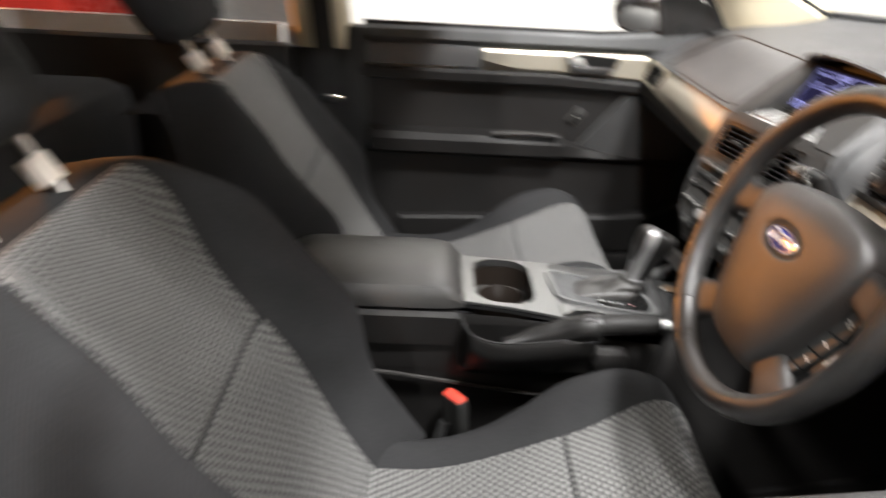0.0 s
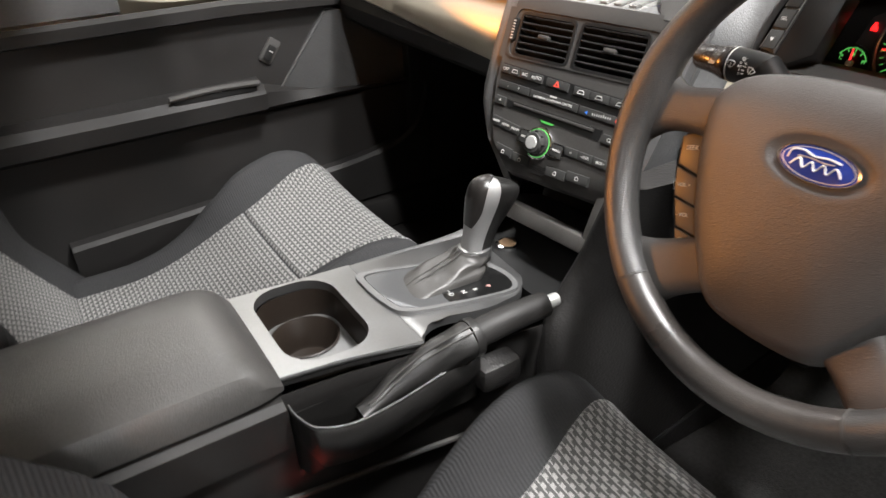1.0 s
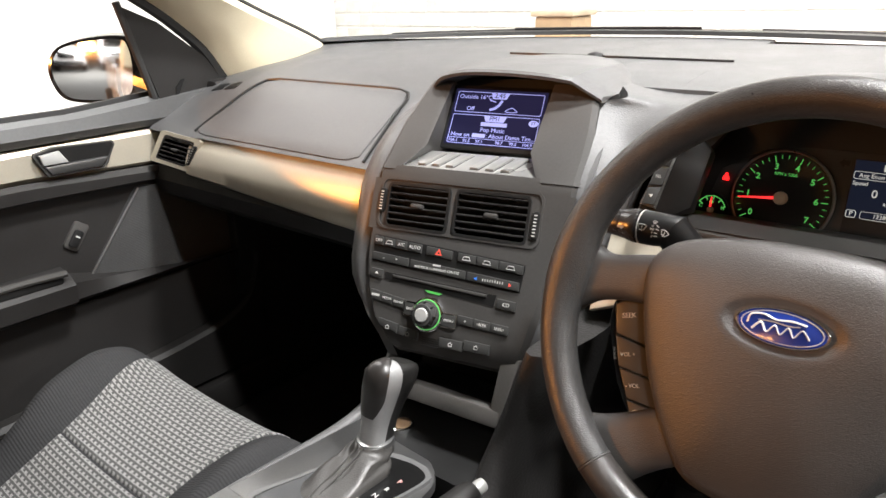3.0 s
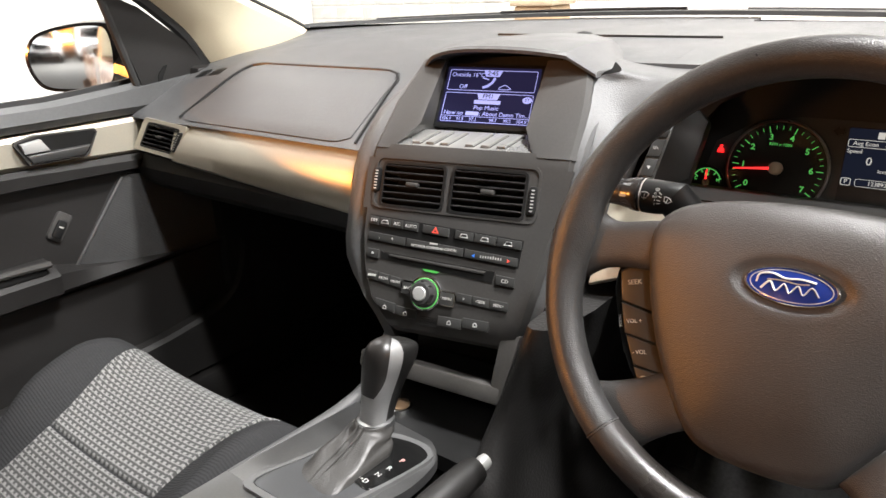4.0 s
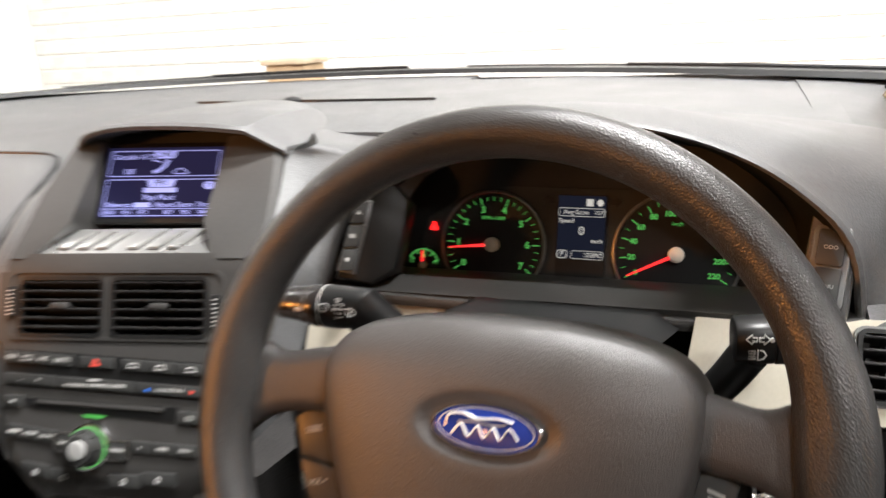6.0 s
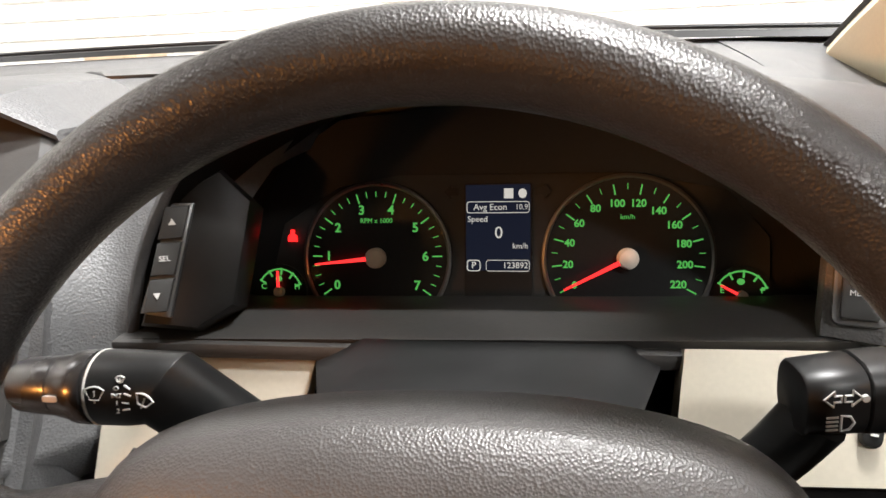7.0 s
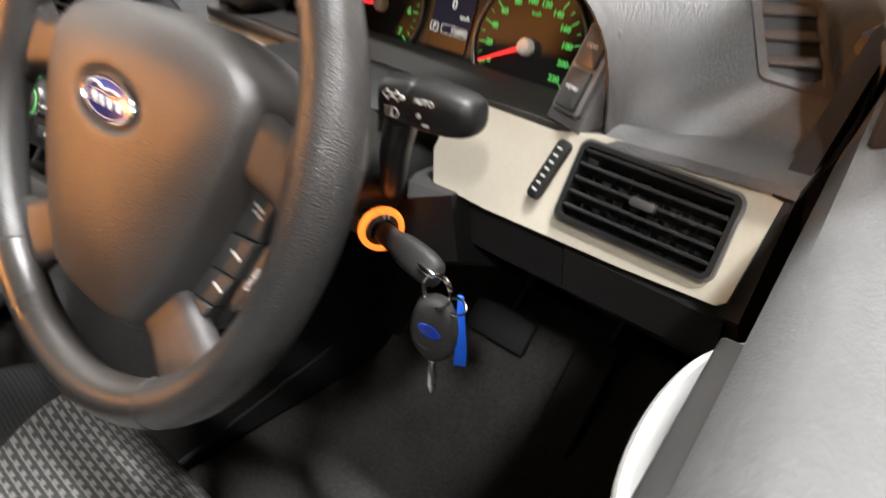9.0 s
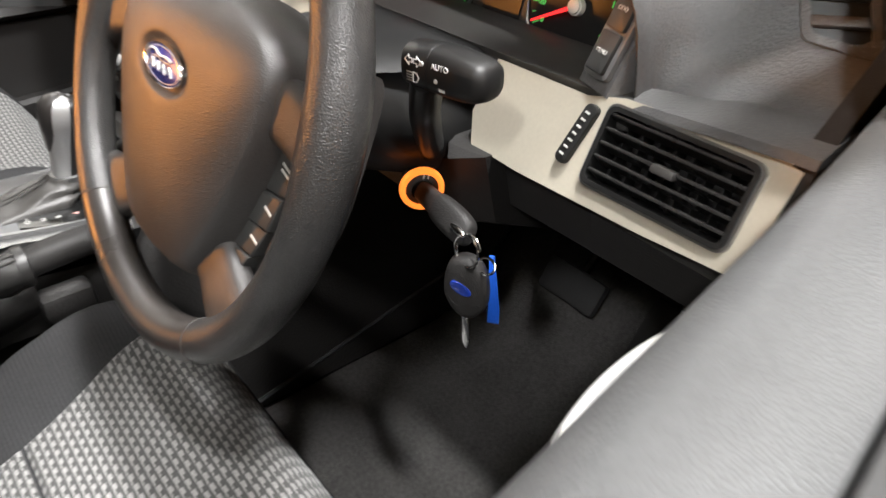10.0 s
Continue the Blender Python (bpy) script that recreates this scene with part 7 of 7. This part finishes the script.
def seat(cx, name, label, rest, bulge):
    st = thing(name, (cx, -0.25, 0.25), label, "car seat", "front seats")
    X = lin(-0.255, 0.255, 35)

    def top(x, y):
        bol = 0.036 * math.exp(-(((abs(x) - 0.205) / 0.045) ** 2)) * smoothstep(0.06, -0.08, y) * (0.25 + 0.75 * smoothstep(-0.32, -0.14, y))
        edge = -0.06 * max(0.0, (abs(x) - 0.215 + 0.035 * smoothstep(-0.08, -0.26, y)) / 0.04) ** 2
        front = -0.11 * max(0.0, (y + 0.022) / 0.085) ** 2.2
        return max(0.345, 0.418 + 0.102 * smoothstep(-0.38, -0.03, y) + bol + edge - 0.006 * math.cos(x / 0.165 * math.pi / 2)) + front

    M = Matrix.Translation((cx, 0, 0))
    part("cushion", field(X, lin(-0.60, 0.063, 40), top, lambda x, y: 0.335 + 0.05 * smoothstep(-0.2, 0.04, y), M), CLOTH, st, "dark ribbed cloth cushion with bolsters", smooth=60)

    def insert(x0, x1, y0, y1, fn0, m, name, ny=22, flare=lambda y: 1.0):
        def fn(x, y):
            return fn0(x * flare(y), y)

        bm = field([x0, x0 + 0.003] + lin(x0 + 0.006, x1 - 0.006, 20) + [x1 - 0.003, x1], [y0, y0 + 0.003] + lin(y0 + 0.006, y1 - 0.006, ny) + [y1 - 0.003, y1], lambda x, y: fn(x, y) + 0.0035 * min(1.0, min(x - x0, x1 - x, y - y0, y1 - y) / 0.003) + 0.0005, lambda x, y: fn(x, y) - 0.006)
        for v in bm.verts:
            v.co.x *= flare(v.co.y)
        bmesh.ops.transform(bm, verts=bm.verts, matrix=m)
        return part(name, bm, WEAVE, st, "grey dashed cloth insert", smooth=60)

    insert(-0.165, 0.165, -0.160, 0.050, top, M, "front_insert", flare=lambda y: 0.80 + 0.26 * smoothstep(-0.16, 0.03, y))
    insert(-0.165, 0.165, -0.56, -0.163, top, M, "rear_insert", flare=lambda y: 0.80)
    # backrest in its own plane: x across, y up the back, z out of it
    B = Matrix.Translation((cx, 0, 0)) @ axes((0, rest, 0.485), (-1, 0, 0), (0, -0.57, 0.82))

    def back(x, y):
        w = 0.222 - 0.06 * smoothstep(0.26, 0.50, y)
        bol = (bulge + 0.015 * smoothstep(0.28, 0.12, y) - 0.045 * smoothstep(0.14, 0.0, y)) * math.exp(-(((abs(x) - w) / 0.05) ** 2)) * smoothstep(0.52, 0.30, y)
        edge = -0.09 * max(0.0, (abs(x) - w + 0.005) / 0.05) ** 2
        tp = -0.07 * max(0.0, (y - 0.43) / 0.06) ** 2
        return 0.0 + bol + max(edge, -0.12) + tp

    def backx(t, y):
        return t * (0.265 - 0.06 * smoothstep(0.26, 0.50, y))

    def shaped(fn):
        return lambda x, y: fn(backx(x / 0.265, y), y)

    bm = field(lin(-0.265, 0.265, 33), lin(-0.13, 0.49, 34), shaped(back), lambda x, y: -0.13 + 0.05 * smoothstep(0.25, 0.49, y))
    for v in bm.verts:
        v.co.x = backx(v.co.x / 0.265, v.co.y)
    bmesh.ops.transform(bm, verts=bm.verts, matrix=B)
    part("backrest", bm, CLOTH, st, "dark ribbed cloth backrest", smooth=60)
    insert(-0.150, 0.150, -0.08, 0.195, back, B, "lower_back_insert", flare=lambda y: 0.86 + 0.14 * smoothstep(-0.08, 0.15, y))
    insert(-0.145, 0.145, 0.198, 0.455, back, B, "upper_back_insert", 30)
    hx = B @ Matrix.Translation((0, 0.640, -0.02))
    rings = []
    for t in lin(-1, 1, 13):
        k = (1 - abs(t) ** 4) ** 0.35
        rings.append([(a * 0.135 * max(k, 0.55), t * 0.105, b * 0.055 * max(k, 0.5)) for a, b in [(math.copysign(abs(math.cos(q)) ** 0.6, math.cos(q)), math.copysign(abs(math.sin(q)) ** 0.7, math.sin(q))) for q in lin(0, 2 * math.pi, 29)[:-1]]])
    part("headrest", loft(rings, m=hx), CLOTH, st, "dark cloth headrest", smooth=60)
    for s in (-1, 1):
        part("headrest_post", tube([B @ Vector((s * 0.07, 0.46, -0.03)), B @ Vector((s * 0.07, 0.55, -0.025))], 0.0075, 10), CHROME, st, "steel headrest post")
        part("post_sleeve", tube([B @ Vector((s * 0.07, 0.478, -0.03)), B @ Vector((s * 0.07, 0.512, -0.03))], 0.016, 8), PALE, st, "pale post sleeve")
    part("base_trim", box(cx - 0.235, cx + 0.235, -0.50, -0.02, 0.29, 0.36, 0.02), BLACK, st, "black seat base trim")
    for s in (-1, 1):
        part("seat_rail", box(cx + s * 0.18 - 0.02, cx + s * 0.18 + 0.02, -0.55, 0.02, 0.25, 0.295, 0.005), BLACK, st)
    return st


seat(0.385, "driver_seat", "dark cloth driver seat with grey dashed inserts", -0.475, 0.09)
seat(-0.385, "passenger_seat", "dark cloth passenger seat with grey dashed inserts", -0.505, 0.045)

bk = thing("seat_belt_buckle", (0.12, -0.32, 0.33), "black seat belt buckle with a red button beside the driver seat", "seat belt buckle")
BK = axes((0.118, -0.306, 0.422), (0.75, 0.66, 0.0), (0.12, -0.1, 1.0))
part("stalk", tube([(0.135, -0.36, 0.27), (0.128, -0.34, 0.34), (0.12, -0.322, 0.40)], 0.009, 8), RUBBER, bk, "black stalk")
part("housing", box(-0.021, 0.021, -0.055, 0.030, -0.012, 0.012, 0.006, BK), GREYP, bk, "black buckle housing")
part("release", box(-0.019, 0.019, 0.0275, 0.0335, -0.0095, 0.0095, 0.003, BK), RED, bk, "red release button")
belt = thing("seat_belt", (-0.70, -0.63, 0.4), "black seat belt webbing on the middle pillar", "seat belt")
part("webbing", loft([[(-0.700, y - 0.024, z), (-0.697, y - 0.024, z), (-0.697, y + 0.024, z), (-0.700, y + 0.024, z)] for y, z in ((-0.60, 0.40), (-0.625, 0.80), (-0.66, 1.15))]), RUBBER, belt, "black webbing")
part("tongue", box(-0.702, -0.690, -0.64, -0.585, 0.715, 0.735, 0.003), CHROME, belt, "steel belt tongue")

# ---- footwells ----
mt = thing("floor_mat", (0.4, 0.3, 0.26), "worn grey-black carpet mat in the driver footwell", "floor mat")
part("mat", field(lin(0.15, 0.66, 12), lin(-0.02, 0.62, 14), lambda x, y: 0.262 + 0.18 * smoothstep(0.42, 0.70, y) + 0.002 * noise.noise((x * 9, y * 9, 0)), lambda x, y: 0.252 + 0.18 * smoothstep(0.42, 0.70, y)), mat("grey_mat_carpet", (0.07, 0.068, 0.066), 0.95, grain=1.0, scale=420, vary=0.35, spec=0.1), mt, "grey-black mat")
part("edge_binding", tube([(x, y, 0.264 + 0.18 * smoothstep(0.42, 0.70, y)) for x, y in rrect(0.405, 0.30, 0.51, 0.64, 0.03, 4)], 0.005, 6, True), RUBBER, mt, "black bound edge")
for x0, x1, z, n, lab in ((0.30, 0.40, 0.42, "brake_pedal", "black rubber brake pedal"), (0.455, 0.51, 0.38, "accelerator_pedal", "black rubber accelerator pedal"), (0.13, 0.20, 0.40, "foot_rest", "black foot rest at the footwell side")):
    pd = thing(n, ((x0 + x1) / 2, 0.5, z), lab, "pedal")
    h = 0.05 if "brake" in n else 0.16
    part("pad", box(x0, x1, -h / 2, h / 2, -0.008, 0.008, 0.006, Matrix.Translation((0, 0.50, z)) @ Matrix.Rotation(radians(55), 4, "X")), RUBBER, pd)
    part("arm", tube([((x0 + x1) / 2, 0.51, z), ((x0 + x1) / 2, 0.60, z + 0.08), ((x0 + x1) / 2, 0.66, z + 0.22)], 0.008, 8), BLACK, pd)


# ---- parked cars behind, seen in the mirror ----
def parked(name, label, paint, x, y, turn=0.0, tall=1.7):
    c = thing(name, (0, 0, 0), label, "car", "parked cars")
    w = 0.92
    side = [(2.1, 0.35), (2.15, 0.75), (2.05, 0.95), (1.1, 1.10), (0.45, tall - 0.05), (-1.2, tall), (-2.0, 1.15), (-2.15, 0.9), (-2.1, 0.35)]
    rings = []
    for t in (-1, -0.94, -0.8, 0, 0.8, 0.94, 1):
        k = 1 - 0.10 * abs(t) ** 6
        rings.append([(t * w * (1 - (0.16 * max(0, (z - 1.0)) / 0.7)), yy * (1 - 0.05 * abs(t) ** 3), z if z < 1.0 else 1.0 + (z - 1.0) * k) for yy, z in side])
    b = part("body", loft(rings), paint, c, smooth=30)
    part("windscreen", prism([(-0.68, 0.0), (0.68, 0.0), (0.58, 0.62), (-0.58, 0.62)], 0.0, 0.02, 0.005, axes((0, 1.12, 1.12), (-1, 0, 0), (0, -0.72, 0.60))), GLOSS, b, "dark windscreen")
    part("rear_window", prism([(-0.66, 0.0), (0.66, 0.0), (0.58, 0.5), (-0.58, 0.5)], 0.0, 0.02, 0.005, axes((0, -2.0, 1.17), (1, 0, 0), (0, 0.75, 0.55))), GLOSS, b, "dark rear window")
    part("grille", box(-0.42, 0.42, 2.10, 2.17, 0.62, 0.84, 0.03), GLOSS, b, "dark grille")
    part("bumper", box(-0.86, 0.86, 2.05, 2.16, 0.32, 0.50, 0.04), BLACK, b, "dark bumper")
    for s in (-1, 1):
        part("headlight", box(*sorted((s * 0.48, s * 0.84)), 2.02, 2.14, 0.76, 0.90, 0.03), CHROME, b, "clear headlight")
        part("tail_light", box(*sorted((s * 0.60, s * 0.88)), -2.16, -2.05, 0.80, 1.0, 0.03), glow("tail_red", (0.8, 0.02, 0.02), 0.5), b, "red tail light")
        part("side_window", box(*sorted((s * 0.80, s * 0.865)), -1.3, 0.6, 1.12, 1.5, 0.04), GLOSS, b, "dark side window")
        for yy in (1.35, -1.35):
            wh = part("wheel", lathe([(0.20, -0.11), (0.34, -0.10), (0.36, 0.0), (0.34, 0.10), (0.20, 0.11)], axes((s * 0.80, yy, 0.36), (0, 1, 0), (0, 0, 1)), 24), RUBBER, b, "black tyre")
            part("rim", lathe([(0.21, -0.115), (0.21, 0.115), (0.05, 0.118)], axes((s * 0.80, yy, 0.36), (0, 1, 0), (0, 0, 1)), 20), SILVER, wh, "silver wheel rim")
    c.matrix_basis = Matrix.Translation((x, y, 0)) @ Matrix.Rotation(radians(turn), 4, "Z")
    return c


for nm, lb, pt, x, y, tn in (("parked_car", "white parked off-road car facing the mirror", CARPAINT, -2.5, -12.5, 0), ("parked_car", "white parked off-road car beside another", CARPAINT, 0.2, -12.5, 0), ("parked_car", "dark grey parked hatchback with red tail lights", mat("grey_car_paint", (0.06, 0.06, 0.07), 0.25, coat=0.8), -4.3, -8.5, 180), ("parked_car", "red parked car beyond the rear window", mat("red_car_paint", (0.5, 0.03, 0.02), 0.25, coat=0.8), -5.6, -3.6, 90)):
    parked(nm, lb, pt, x, y, tn)
post = thing("bollard", (-1.32, 2.6, 0), "brown timber bollard standing before the wall", "bollard")
part("post", box(-1.42, -1.22, 2.5, 2.7, 0.0, 0.945, 0.012), mat("brown_timber", (0.42, 0.30, 0.18), 0.8, vary=0.3), post)
part("cap", box(-1.435, -1.205, 2.485, 2.715, 0.945, 0.97, 0.006), mat("pale_timber", (0.5, 0.4, 0.28), 0.8, vary=0.3), post)

# bricks of the wall ahead: the less lit bay on the passenger side, its shade put into the brick colour, as single
# bricks, the rest as one mass
BRICK_DIM = mat("dim_painted_brick", (0.70, 0.685, 0.64), 0.7, grain=0.4, scale=90, vary=0.25)
wall = bpy.data.objects["wall_front"]
brick_mesh = []
for k in range(3):
    bm = box(-0.1135, 0.1135, -0.022, 0.02, -0.037, 0.037, 0.004, seg=1)
    for v in bm.verts:
        v.co += Vector((random.uniform(-1, 1), random.uniform(-1, 0.2), random.uniform(-1, 1))) * 0.002
    me = bpy.data.meshes.new("brick")
    bm.to_mesh(me)
    bm.free()
    me.materials.append(BRICK_DIM)
    brick_mesh.append(me)
rest = bmesh.new()
for r in range(13):
    for c in range(46):
        x = -0.15 - c * 0.237 - (0.118 if r % 2 else 0.0) + 3.0
        if x < -1.35 and x > -6.9:
            ob = new("brick", brick_mesh[(r * 5 + c * 3) % 3])
            ob.location = (x, 2.965, 0.82 + r * 0.084)
            ob.parent = wall
        elif x >= -1.35:
            rest.from_mesh(brick_mesh[(r * 5 + c * 3) % 3])
            rest.verts.ensure_lookup_table()
            bmesh.ops.translate(rest, verts=rest.verts[-len(brick_mesh[(r * 5 + c * 3) % 3].vertices):], vec=(x, 2.965, 0.82 + r * 0.084))
tagged(part("brickwork", rest, mat("white_painted_brick_face", (0.8, 0.79, 0.76), 0.7, grain=0.4, scale=90, vary=0.10), wall, smooth=0), kind="stuff")
# rusty drips down the painted wall
RUST = mat("rust_stain", (0.50, 0.30, 0.10), 0.85, vary=0.35)
for x, z, w, h in ((0.46, 1.33, 0.018, 0.16), (0.60, 1.40, 0.03, 0.10), (1.16, 1.34, 0.03, 0.14), (1.42, 1.30, 0.022, 0.12), (0.98, 1.36, 0.02, 0.05), (0.20, 1.31, 0.06, 0.03)):
    out = [(w * math.cos(a) * (0.7 + 0.5 * noise.noise((x * 7 + math.cos(a) * 1.7, math.sin(a) * 1.7, z))), h * 0.5 * math.sin(a) * (0.8 + 0.4 * noise.noise((x * 5, a, 1.0)))) for a in lin(0, 2 * math.pi, 25)[:-1]]
    part("stain", prism(out, -0.02, 0.0012, m=axes((x, 2.9405, z), (1, 0, 0), (0, 0, 1))), RUST, wall, "ochre rust stain", smooth=0)
